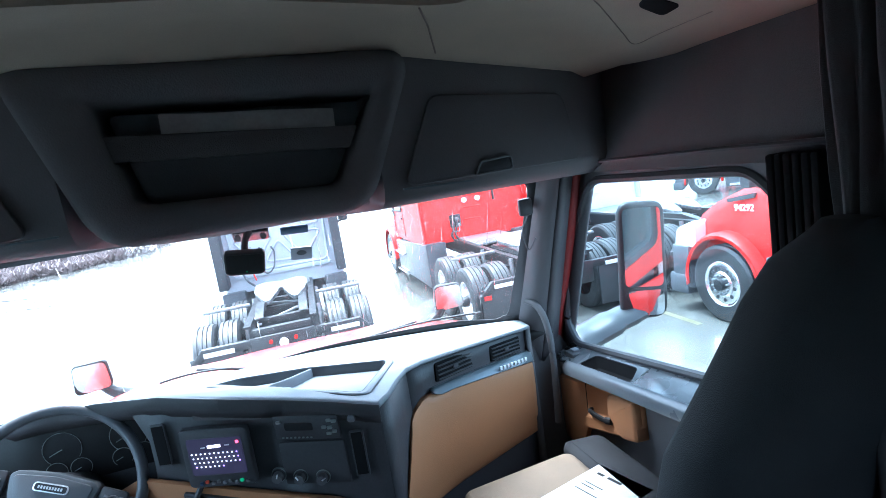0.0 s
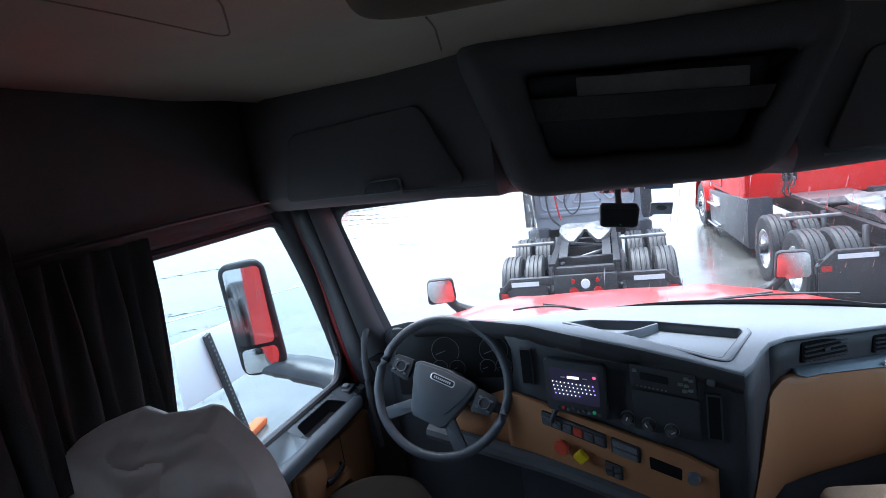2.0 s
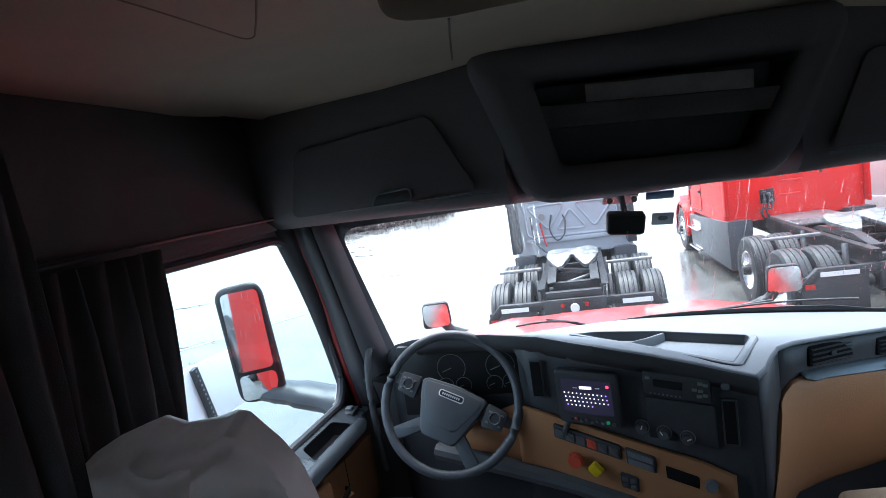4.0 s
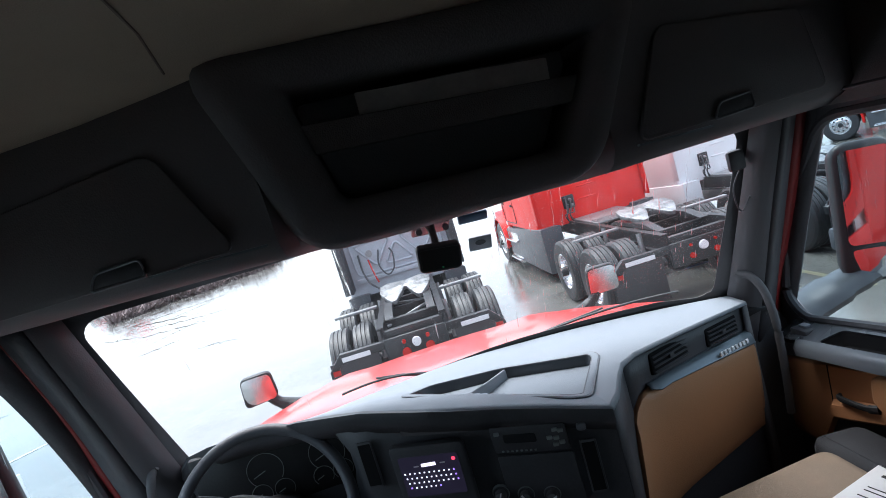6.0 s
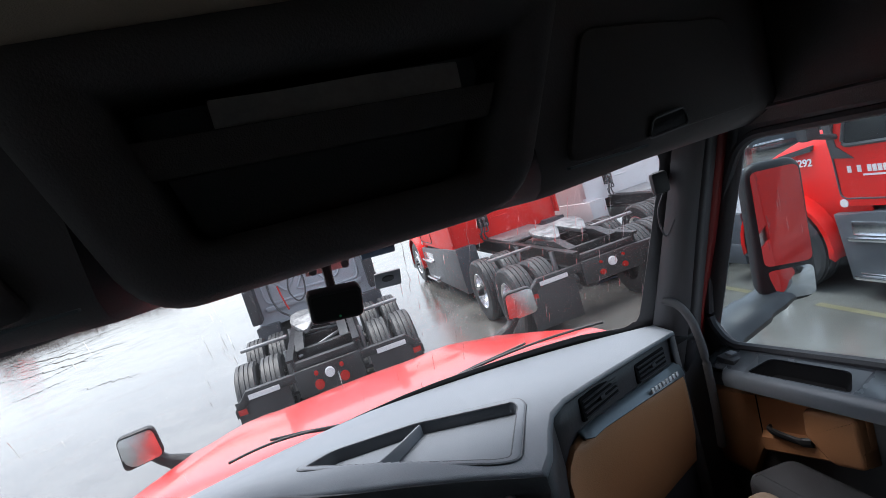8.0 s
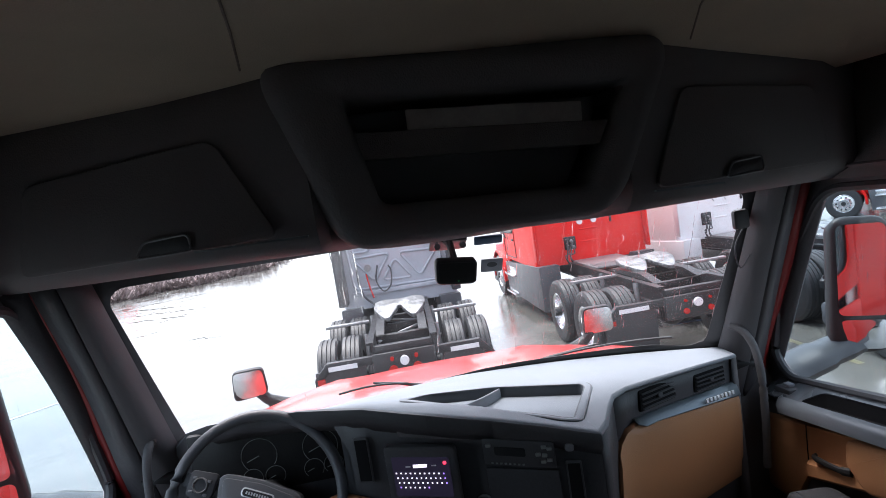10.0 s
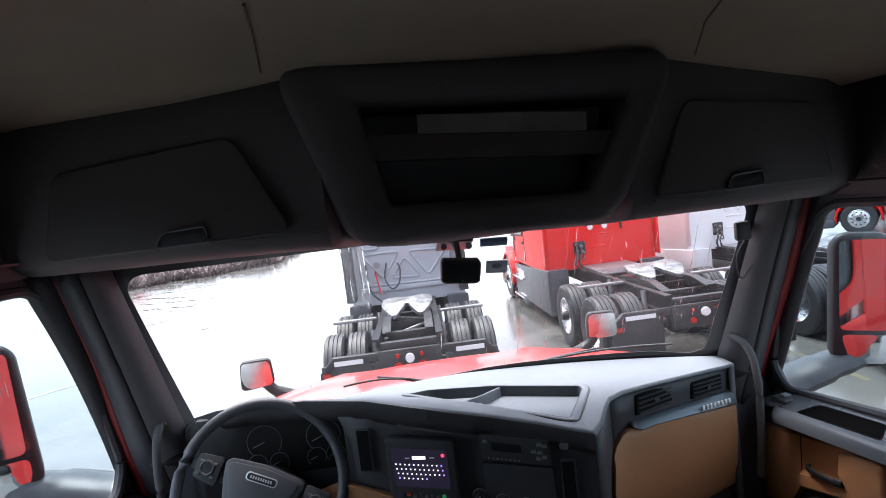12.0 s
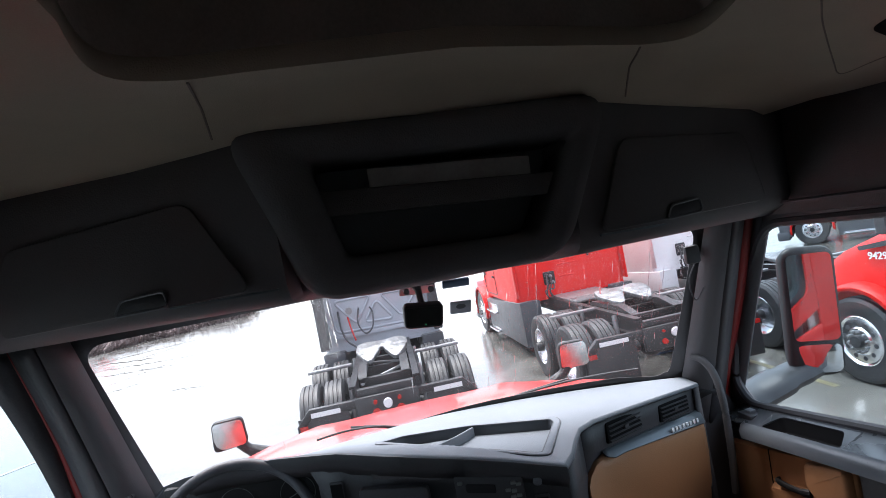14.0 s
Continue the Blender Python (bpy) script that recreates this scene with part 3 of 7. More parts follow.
    # skirts, tanks and steps
    for s in (-1, 1):
        bm = B()
        prism(bm, [(cab_at - 0.25, 0.20), (front - 0.02, 0.20), (front + 0.06, 0.93), (cab_at - 0.25, 1.08)], "x", s * 0.70, s * 1.09, 0.03)
        part("side_skirt", bm, skirt, t, "dark grey lower skirt")
        for z, high in ((0.23, 0.07), (0.66, 0.20)):
            bm = B()
            box(bm, min(s * 1.06, s * 1.17), max(s * 1.06, s * 1.17), front - 1.05, front - 0.12, z, z + 0.045, 0.01)
            part("step", bm, ALLOY, t, "bright aluminium step")
            bm = B()
            box(bm, min(s * 1.085, s * 1.10), max(s * 1.085, s * 1.10), front - 1.05, front - 0.14, z + 0.05, z + high, 0.005)
            kick = part("kick_plate", bm, ALLOY, t, "bright aluminium kick plate")
            if marks:
                for k in range(24 if high > 0.1 else 0):
                    bm = B()
                    cyl(bm, (s * 1.098, front - 0.20 - 0.07 * (k // 2), z + 0.09 + 0.06 * (k % 2)), (s * 1.1015, front - 0.20 - 0.07 * (k // 2), z + 0.09 + 0.06 * (k % 2)), 0.007, seg=6)
                    part("drain_hole", bm, BLACK, kick)
        # side window and door seams
        bm = B()
        w = [(front - 1.10, 1.68), (front - 0.17, 1.66), (front - 0.40, 2.42), (front - 1.10, 2.45)]
        prism(bm, rounded(w, 0.08), "x", s * 1.045, s * 1.068)
        win = part("side_window", bm, TINTED, t, "dark glass side window")
        bm = B()
        tube(bm, [(s * 1.066, p[0], p[1]) for p in rounded(w, 0.08)], 0.022, 6, closed=True)
        part("window_seal", bm, BLACK, win)
        bm = B()
        d = rounded([(front - 1.18, 1.10), (front - 0.06, 1.10), (front - 0.04, 1.70), (front - 0.36, 2.52), (front - 1.18, 2.55)], 0.08)
        tube(bm, [(s * 1.062, p[0], p[1]) for p in d], 0.010, 6, closed=True)
        part("door_seam", bm, BLACK, t)
        bm = B()
        box(bm, min(s * 1.06, s * 1.085), max(s * 1.06, s * 1.085), front - 1.10, front - 0.95, 1.48, 1.53, 0.008)
        part("door_handle", bm, BLACK, t)
        bm = B()
        cyl(bm, (s * 1.04, front - 0.08, 1.05), (s * 1.070, front - 0.08, 1.05), 0.045, seg=20)
        part("fuel_badge", bm, PALE, t, "small round pale badge")
        if marks:
            for k in range(11):
                if k in (1, 3):
                    continue
                bm = B()
                box(bm, min(s * 1.06, s * 1.067), max(s * 1.06, s * 1.067), front - 0.225 - k * 0.052, front - 0.185 - k * 0.052, 1.375, 1.445)
                part("door_lettering", bm, PALE, t, "pale lettering bar")
            bm = B()
            box(bm, min(s * 1.06, s * 1.067), max(s * 1.06, s * 1.067), front - 0.60, front - 0.34, 1.335, 1.353)
            part("door_lettering", bm, PALE, t, "thin pale lettering bar")
        bm = B()
        prism(bm, [(front + 0.01, 1.98), (front - 0.08, 1.98), (front - 0.11, 1.66), (front - 0.28, 1.52), (front - 0.04, 1.54)], "x", s * 1.04, s * 1.075, 0.006)
        part("mirror_base", bm, BLACK, t, "black mirror base at the windscreen pillar")
    if not nose:
        return t
    # hood, fenders, lamps and front wheels
    ax = front + 0.72
    bm = B()
    rows = []
    for d, w, z in ((-0.25, 1.04, 1.84), (0.2, 1.0, 1.86), (0.62, 0.96, 1.74), (1.05, 0.92, 1.58), (1.38, 0.87, 1.40), (1.60, 0.81, 1.15), (1.68, 0.75, 0.80), (1.68, 0.72, 0.45)):
        y = front + d
        rows.append([(-w, y - 0.12, min(z, 0.75)), (-w, y - 0.08, min(z, 1.1)), (-w * 0.98, y - 0.05, z - 0.20), (-w * 0.88, y, z - 0.06), (-w * 0.6, y + 0.02, z - 0.01), (0, y + 0.04, z + 0.02),
                     (w * 0.6, y + 0.02, z - 0.01), (w * 0.88, y, z - 0.06), (w * 0.98, y - 0.05, z - 0.20), (w, y - 0.08, min(z, 1.1)), (w, y - 0.12, min(z, 0.75))])
    sheet(bm, rows)
    hood = solid(part("hood", bm, paint, t, angle=50), 0.03)
    bm = B()
    box(bm, -0.55, 0.55, front + 1.62, front + 1.75, 0.55, 1.15, 0.04)
    part("grille", bm, BLACK, t)
    bm = B()
    box(bm, -1.12, 1.12, front + 1.38, front + 1.77, 0.24, 0.55, 0.06)
    part("bumper", bm, skirt, t)
    for s in (-1, 1):
        bm = B()
        outer = arc(ax, 0.53, 0.66, -8, 188, 16)
        inner = arc(ax, 0.53, 0.585, -8, 188, 16)
        rows = [[(s * x, y, z) for y, z in outer] for x in (0.70, 1.10)] + [[(s * 1.155, y + (0.012 if y < ax else -0.012), z - 0.03) for y, z in outer], [(s * 1.16, y, z) for y, z in inner]]
        sheet(bm, rows)
        solid(part("fender", bm, paint, t, angle=50), 0.012)
        bm = B()
        prism(bm, rounded([(ax + 0.5, 0.95), (ax + 0.92, 0.90), (ax + 0.86, 1.18), (ax + 0.50, 1.32)], 0.08), "x", s * 0.80, s * 1.06)
        part("headlamp", bm, LAMP_WHITE, t, "clear headlamp")
        bm = B()
        prism(bm, [(ax + 0.58, 0.35), (ax + 0.98, 0.35), (ax + 0.95, 0.95), (ax + 0.62, 0.95)], "x", s * 0.72, s * 1.10, 0.04)
        part("fender_lower", bm, skirt, t)
        wheel(t, s * 1.0, ax, s, front=True)
        # door mirror
        bm = B()
        box(bm, min(s * 1.22, s * 1.42), max(s * 1.22, s * 1.42), front - 0.12, front + 0.02, 1.80, 2.32, 0.04)
        mir = part("door_mirror", bm, BLACK, t)
        bm = B()
        tube(bm, [(s * 1.04, front - 0.12, 1.76), (s * 1.32, front - 0.05, 1.84)], 0.03, 8)
        part("mirror_arm", bm, BLACK, mir)
        if marks:
            o = new("unit_number", lettering("94292", 0.115, LETTERS))
            o.parent = t
            tagged(o, "white unit number on the hood side")
            o.matrix_basis = pose(s * 1.0, front + (0.56 if s < 0 else 0.24), 1.465, 90, 0, s * 90 - s * 4) @ pose(0, 0, 0, -6, 0, 0)
        bm = B()
        prism(bm, rounded([(front + 0.24, 1.69), (front + 0.68, 1.61), (front + 0.66, 1.56), (front + 0.24, 1.63)], 0.02), "x", s * 0.94, s * 1.0)
        part("hood_vent", bm, BLACK, t, "black hood vent")
    bm = B()
    ws = [[(-0.86, front - 0.02, 1.84), (0.86, front - 0.02, 1.84)], [(-0.80, front - 0.33, 2.55), (0.80, front - 0.33, 2.55)]]
    sheet(bm, [[Vector(p) + Vector((0, 0.03, 0)) for p in row] for row in ws])
    solid(part("windscreen", bm, TINTED, t), 0.01)
    return t


tractor("slate grey day-cab tractor with bare fifth wheel on wet concrete", (-0.10, 6.55, 0), -3.0, GREYCAB, back="ribs", nose=True, width=0.92)
tractor("red sleeper tractor with flat red back wall on wet concrete", (3.82, 6.75, 0), -1.5, RED_TRUCK, sleeper=True, cab_at=3.7, width=1.07)
tractor("white sleeper tractor with bare frame behind", (6.95, 6.85, 0), 0, WHITE, sleeper=True, cab_at=3.9, skirt=WHITE)
tractor("bright red day-cab tractor with pale door lettering", (6.50, -1.75, 0), 0.0, RED_TRUCK, cab_at=4.73, marks=True)
far = tractor("red day-cab tractor parked far across the yard", (19.6, 13.8, 0), 45, RED_TRUCK, cab_at=2.8)
for x, y, a in ((25.0, 19.0, 45), (-17.0, 47.0, 100)):
    copy_thing(far, pose(x, y, 0, 0, 0, a))

# ---- our own truck: hood, wipers, mirrors ----
bm = B()
rows = []
for y, w, z, drop in ((1.78, 0.98, 1.85, 0.06), (2.1, 0.96, 1.85, 0.06), (2.5, 0.90, 1.795, 0.08), (2.9, 0.82, 1.72, 0.08), (3.2, 0.74, 1.63, 0.08), (3.45, 0.66, 1.50, 0.09), (3.55, 0.62, 1.2, 0.1)):
    row = []
    for k in range(21):
        u = -1 + k / 10
        zz = z - 0.75 * drop * abs(u) ** 2.2 - (0.25 * max(0, abs(u) - 0.96) / 0.04 if abs(u) > 0.96 else 0) + 0.018 * math.exp(-((abs(u) - 0.62) / 0.12) ** 2)
        row.append((u * w * (1.08 + 0.10 * max(0, 2.6 - y)), y, zz))
    rows.append(row)
sheet(bm, rows)
solid(single("truck_hood", bm, RED, "wet glossy red truck hood ahead of the windshield", "hood", angle=60), 0.02)
bm = B()
sheet(bm, [[(0.05 * k - 1.0, 1.66 - 0.16 * ((0.05 * k - 1) / 0.95) ** 2 + d, z) for k in range(41)] for d, z in ((0.0, 1.925), (0.05, 1.88), (0.16, 1.82))])
solid(single("cowl", bm, OUTER, "black plastic cowl below the windshield", "trim", kind="structure"), 0.02)


HOOD_EDGE = [(rows[k][0], rows[k][-1]) for k in range(len(rows))]
chassis = thing("truck_chassis", "black chassis with wheels under the red cab", "chassis")
for s in (-1, 1):
    bm = B()
    prism(bm, [(s * 0.38, 0.80), (s * 0.47, 0.80), (s * 0.47, 0.83), (s * 0.41, 0.83), (s * 0.41, 1.03), (s * 0.47, 1.03), (s * 0.47, 1.06), (s * 0.38, 1.06)], "y", -6.4, 3.3)
    part("frame_rail", bm, FRAME, chassis)
    wheel(chassis, s * 0.98, 2.50, s, front=True)
    for y in (-4.3, -5.6):
        wheel(chassis, s * 0.74, y, s, rim=False)
        wheel(chassis, s * 1.075, y, s)
    bm = B()
    prism(bm, [(-1.4, 0.38), (1.45, 0.38), (1.45, 0.97), (-1.4, 0.97)], "x", s * 0.70, s * 1.09, 0.03)
    part("side_skirt", bm, SKIRT, chassis, "dark grey lower skirt")
    bm = B()
    edge = [e[0 if s < 0 else 1] for e in HOOD_EDGE]
    sheet(bm, [edge, [(p[0], p[1], 1.10) for p in edge]])
    solid(part("hood_side", bm, RED, chassis, "red hood side"), 0.01)
    bm = B()
    outer, inner = arc(2.50, 0.53, 0.66, -8, 188, 16), arc(2.50, 0.53, 0.585, -8, 188, 16)
    sheet(bm, [[(s * x, y, z) for y, z in outer] for x in (0.66, 1.08)] + [[(s * 1.13, y, z - 0.03) for y, z in outer], [(s * 1.135, y, z) for y, z in inner]])
    solid(part("fender", bm, RED, chassis, angle=50), 0.012)
bm = B()
box(bm, -1.08, 1.08, -1.42, 1.70, 0.97, 1.075, 0.01)
part("cab_underbody", bm, FRAME, chassis)
bm = B()
box(bm, -0.58, 0.58, 3.42, 3.56, 0.55, 1.30, 0.04)
part("grille", bm, BLACK, chassis)
bm = B()
box(bm, -1.12, 1.12, 3.30, 3.66, 0.30, 0.58, 0.06)
part("bumper", bm, SKIRT, chassis)
for y in (2.50, -4.3, -5.6):
    bm = B()
    cyl(bm, (-0.95, y, 0.515), (0.95, y, 0.515), 0.07, seg=12)
    part("axle", bm, FRAME, chassis)


def glass_y(x, z):
    """The inner face of the windshield."""
    t = (z - 1.96) / 0.60
    return (1.72 - 0.20 * (x / 0.95) ** 2) * (1 - t) + (1.36 - 0.07 * (x / 0.95) ** 2) * t


for s, x0, x1 in ((-1, -0.41, -0.17), (1, 0.28, 0.76)):
    w = thing("wiper", "black windshield wiper lying at the base of the glass", "wiper", group="wipers")
    rise = 0.032 if s > 0 else 0.02

    def on_glass(t, h, out):
        x = x0 + (x1 - x0) * t
        z = (1.984 if s > 0 else 1.990) + (rise * t if s > 0 else rise * (1 - t)) + h
        return (x, glass_y(x, z) + out, z)
    bm = B()
    tube(bm, [on_glass(k / 10, 0.012 * math.sin(math.pi * k / 10), 0.026) for k in range(11)], 0.0042, 8)
    part("blade", bm, BLACK, w)
    bm = B()
    tube(bm, [on_glass(-0.25 if s > 0 else 1.3, -0.05, 0.09), on_glass(0.15 if s > 0 else 0.85, 0.0, 0.045), on_glass(0.5, 0.02, 0.036)], [0.008, 0.0055, 0.004], 8)
    part("arm", bm, BLACK, w)


def hood_mirror(s):
    w = thing("hood_mirror", "small convex hood mirror on a short black arm", "mirror", group="hood mirrors")
    m = pose(s * 1.035, 3.0, 1.755, 0, 0, -s * 8)
    bm = B()
    prism(bm, rounded([(-0.095, -0.085), (0.095, -0.075), (0.085, 0.085), (-0.085, 0.085)], 0.035), "y", 0.0, 0.05, 0.012)
    bmesh.ops.transform(bm, matrix=m, verts=bm.verts[:])
    part("shell", bm, OUTER, w)
    bm = B()
    rim = rounded([(-0.088, -0.078), (0.088, -0.069), (0.079, 0.078), (-0.079, 0.078)], 0.03)
    rings = [[(x * f, -0.020 + (x * x + z * z) * f * f / 0.62, z * f) for x, z in rim] for f in (1.0, 0.85, 0.7, 0.55, 0.4, 0.25, 0.1)]
    sheet(bm, rings, closed=True)
    bm.verts.ensure_lookup_table()
    bm.faces.new(bm.verts[-len(rim):])
    bmesh.ops.transform(bm, matrix=m @ pose(0, 0, 0, 4, 0, 0.5 if s > 0 else -3.6), verts=bm.verts[:])
    part("glass", bm, WET_MIRROR, w)
    bm = B()
    tube(bm, smooth_path([(s * 1.0, 3.03, 1.70), (s * 0.93, 3.03, 1.63), (s * 0.78, 3.02, 1.58)], 5), [0.03] * 5 + [0.036] * 6, 10)
    part("arm", bm, OUTER, w)


def side_mirror(s):
    w = thing("side_mirror", "tall black door mirror with main and convex glass", "mirror", group="door mirrors")
    m = pose(s * 1.525, 1.62, 2.06, 0, s * 2, -18 if s > 0 else 14)
    bm = B()
    prism(bm, rounded([(-0.105, -0.255), (0.10, -0.255), (0.11, 0.255), (-0.09, 0.265)] if s > 0 else [(-0.10, -0.255), (0.105, -0.255), (0.09, 0.265), (-0.11, 0.255)], 0.06, 7), "y", 0.0, 0.105, 0.02)
    for v in bm.verts:
        if v.co.y > 0.05:
            v.co.x *= 0.84
            v.co.z *= 0.92
    bmesh.ops.transform(bm, matrix=m, verts=bm.verts[:])
    part("shell", bm, OUTER, w, angle=60)
    for z0, z1, nm, turn in ((-0.105, 0.235, "main_glass", -11.5 if s > 0 else 6.4), (-0.235, -0.122, "convex_glass", -9 if s > 0 else 5.1)):
        bm = B()
        outline = rounded([(-0.076, z0), (0.078, z0), (0.080, z1), (-0.072, z1)], 0.025)
        if nm == "main_glass":
            prism(bm, outline, "y", -0.020, -0.012)
        else:
            zc = (z0 + z1) / 2
            sheet(bm, [[(x * f, -0.024 + (x * x + (z - zc) ** 2) * f * f / 1.5, zc + (z - zc) * f) for x, z in outline] for f in (1.0, 0.85, 0.7, 0.55, 0.4, 0.25, 0.1)], closed=True)
            bm.verts.ensure_lookup_table()
            bm.faces.new(bm.verts[-len(outline):])
        bmesh.ops.transform(bm, matrix=m @ pose(0, 0, 0, 0 if nm == "main_glass" else 4, 0, turn), verts=bm.verts[:])
        part(nm, bm, MIRROR, w)
    bm = B()
    tube(bm, smooth_path([(s * 1.585, 1.665, 1.832), (s * 1.49, 1.68, 1.826), (s * 1.40, 1.68, 1.812), (s * 1.25, 1.68, 1.775), (s * 1.09, 1.68, 1.735)], 5), [0.030, 0.044, 0.055, 0.064, 0.070, 0.075] + [0.082] * 5 + [0.094] * 5 + [0.110] * 5, 14, flat=0.55)
    part("arm", bm, WET_PLASTIC, w, "wet dark grey mirror arm")


for s in (-1, 1):
    hood_mirror(s)
    side_mirror(s)

# ---- the cab shell ----
def band(name, rows, mat, label, thick=0.012, kind="structure", category="trim", angle=50):
    bm = B()
    sheet(bm, rows)
    return solid(single(name, bm, mat, label, category, kind=kind, angle=angle), thick, 0)


bm = B()
sheet(bm, [[(x, glass_y(x, z) + 0.012, z) for x in [-0.97 + 0.097 * k for k in range(21)]] for z in [1.93 + 0.066 * k for k in range(11)]])
ws = single("windshield", bm, GLASS, "rain-spotted laminated windshield", "windshield", kind="structure")
ws.visible_shadow = False
solid(ws, 0.006)


def loop(x0, x1, z0, z1, r):
    """A rounded rectangle on the glass, with points along its sides too."""
    out = []
    for cx, cz, a0 in ((x1 - r, z1 - r, 0), (x0 + r, z1 - r, 90), (x0 + r, z0 + r, 180), (x1 - r, z0 + r, 270)):
        out += [(cx + r * math.cos(radians(a0 + 15 * k)), cz + r * math.sin(radians(a0 + 15 * k))) for k in range(7)]
    dense = []
    for a, b in zip(out, out[1:] + out[:1]):
        n = 1 if math.dist(a, b) < 0.1 * (x1 - x0) * 0.4 else 14
        dense += [(a[0] + (b[0] - a[0]) * k / n, a[1] + (b[1] - a[1]) * k / n) for k in range(n)]
    return dense


def foot(x):
    """The black border is taller at the foot of the passenger half."""
    return 0.034 * min(1, max(0, (x + 0.35) / 0.5)) * min(1, max(0, (0.92 - x) / 0.25))


bm = B()
sheet(bm, [[(x, glass_y(x, z) + 0.004, z) for x, z in ring] for ring in (loop(-1.0, 0.985, 1.93, 2.58, 0.062), [(x + (-0.062 if x < 0 else 0.060) * abs(x) / 0.86 * (z - 1.968) / 0.544, z + (foot(x) if z < 1.99 else 0)) for x, z in loop(-0.862, 0.852, 1.968, 2.512, 0.055)])], closed=True)
solid(single("windshield_border", bm, FRAME, "black ceramic border round the windshield with rounded corners", "trim", kind="structure"), 0.003)
for s in (-1, 1):
    # inner pillar trim, dark jamb, red jamb darkened as in shade, black seal: four strips side by side
    f = 0.03 if s > 0 else 0.0
    W = [(s * 0.90, 1.66, 1.80), (s * 0.888, 1.535, 1.96), (s * 0.912, 1.412, 2.25), (s * 0.940, 1.288, 2.55)]
    T = [(s * 0.968, 1.55, 1.78), (s * 0.972, 1.472, 1.96), (s * 0.978, 1.352, 2.25), (s * 0.985, 1.222, 2.55)]
    g, h = (0.0, 0.0) if s > 0 else (0.035, 0.028)
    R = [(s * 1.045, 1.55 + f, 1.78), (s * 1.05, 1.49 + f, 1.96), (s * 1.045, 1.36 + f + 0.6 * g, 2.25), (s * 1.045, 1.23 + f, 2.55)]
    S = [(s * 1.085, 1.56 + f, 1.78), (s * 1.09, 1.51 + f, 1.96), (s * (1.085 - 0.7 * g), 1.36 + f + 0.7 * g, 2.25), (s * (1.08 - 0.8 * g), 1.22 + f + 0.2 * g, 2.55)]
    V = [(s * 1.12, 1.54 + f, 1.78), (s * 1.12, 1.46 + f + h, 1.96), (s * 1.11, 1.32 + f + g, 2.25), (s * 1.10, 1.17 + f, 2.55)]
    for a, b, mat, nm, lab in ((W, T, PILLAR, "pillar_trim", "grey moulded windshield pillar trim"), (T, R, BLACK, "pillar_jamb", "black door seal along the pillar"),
                               (R, S, RED_JAMB_SHADE, "pillar_paint", "red painted door frame edge, darkened as in shade"), (S, V, BLACK, "window_seal", "black rubber window seal")):
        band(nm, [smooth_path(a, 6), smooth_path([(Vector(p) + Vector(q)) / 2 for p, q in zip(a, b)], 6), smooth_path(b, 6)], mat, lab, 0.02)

# header above the windshield and side liners
HEAD_X = [-1.09, -1.0, -0.9, -0.75, -0.6, -0.45, -0.34, -0.305, -0.295, -0.2, 0.0, 0.2, 0.315, 0.325, 0.36, 0.45, 0.6, 0.75, 0.9, 1.0, 1.09]


def head_y(x):
    """The back face of the header: it runs forward towards the pillars."""
    return 0.815 + 0.36 * max(0, abs(x) - 0.30)


def head_low(x):
    """The lower edge of the header along the glass falls to the passenger side."""
    return lerp([(-1.2, 2.540), (-0.4, 2.524), (0.35, 2.497), (1.2, 2.494)], x)[0]


def head_in(x):
    """The header's face, set back behind the console's recess."""
    return head_y(x) + (0.15 if -0.30 < x < 0.32 else 0)


band("header", [[(x, glass_y(x, 2.53) + 0.03, head_low(x)) for x in HEAD_X], [(x, 0.45 * head_y(x) + 0.55 * glass_y(x, 2.53), head_low(x) + 0.010) for x in HEAD_X], [(x, head_in(x) + 0.06, head_low(x) + 0.028) for x in HEAD_X],
                [(x, head_in(x) + 0.03, head_low(x) + 0.042) for x in HEAD_X], [(x, head_in(x) + 0.012, head_low(x) + 0.066) for x in HEAD_X], [(x, head_in(x), 2.80) for x in HEAD_X], [(x, head_in(x) + 0.02, 2.97) for x in HEAD_X]], CONSOLE, "charcoal moulded header panel over the windshield", category="wall", thick=0.006)
for s in (-1, 1):
    band("side_liner", [[(s * 1.085, y, z) for y in (-1.4, -0.3, 0.5, 1.0, 1.35)] for z in (2.50 if s > 0 else 2.545, 2.58, 3.0)], HEADLINER, "charcoal side liner above the door", category="wall")
    band("rear_side_wall", [[(s * 1.09, y, z) for y in (-1.4, -0.6, 0.0, 0.42)] for z in (1.1, 1.8, 2.52)], SLEEPER, "plain sleeper side wall, pale to bounce light", category="wall")
# unseen rear wall; the opening in it is added for fill light
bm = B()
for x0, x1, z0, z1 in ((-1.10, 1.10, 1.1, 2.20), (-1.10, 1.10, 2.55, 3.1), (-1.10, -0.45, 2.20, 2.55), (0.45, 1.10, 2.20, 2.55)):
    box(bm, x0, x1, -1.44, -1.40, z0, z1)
single("wall_back", bm, SLEEPER, "unseen sleeper rear wall, pale to bounce light, with an added window", "wall", kind="structure")
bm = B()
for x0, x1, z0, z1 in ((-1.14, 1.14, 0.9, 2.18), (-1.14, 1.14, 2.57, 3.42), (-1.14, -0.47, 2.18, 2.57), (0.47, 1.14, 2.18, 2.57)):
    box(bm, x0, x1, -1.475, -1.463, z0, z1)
single("sleeper_back", bm, RED_SIDE, "red outer back of the sleeper round the added window", "wall", kind="structure")
# added pane in that opening, behind the camera
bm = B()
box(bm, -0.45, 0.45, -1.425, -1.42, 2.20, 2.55)
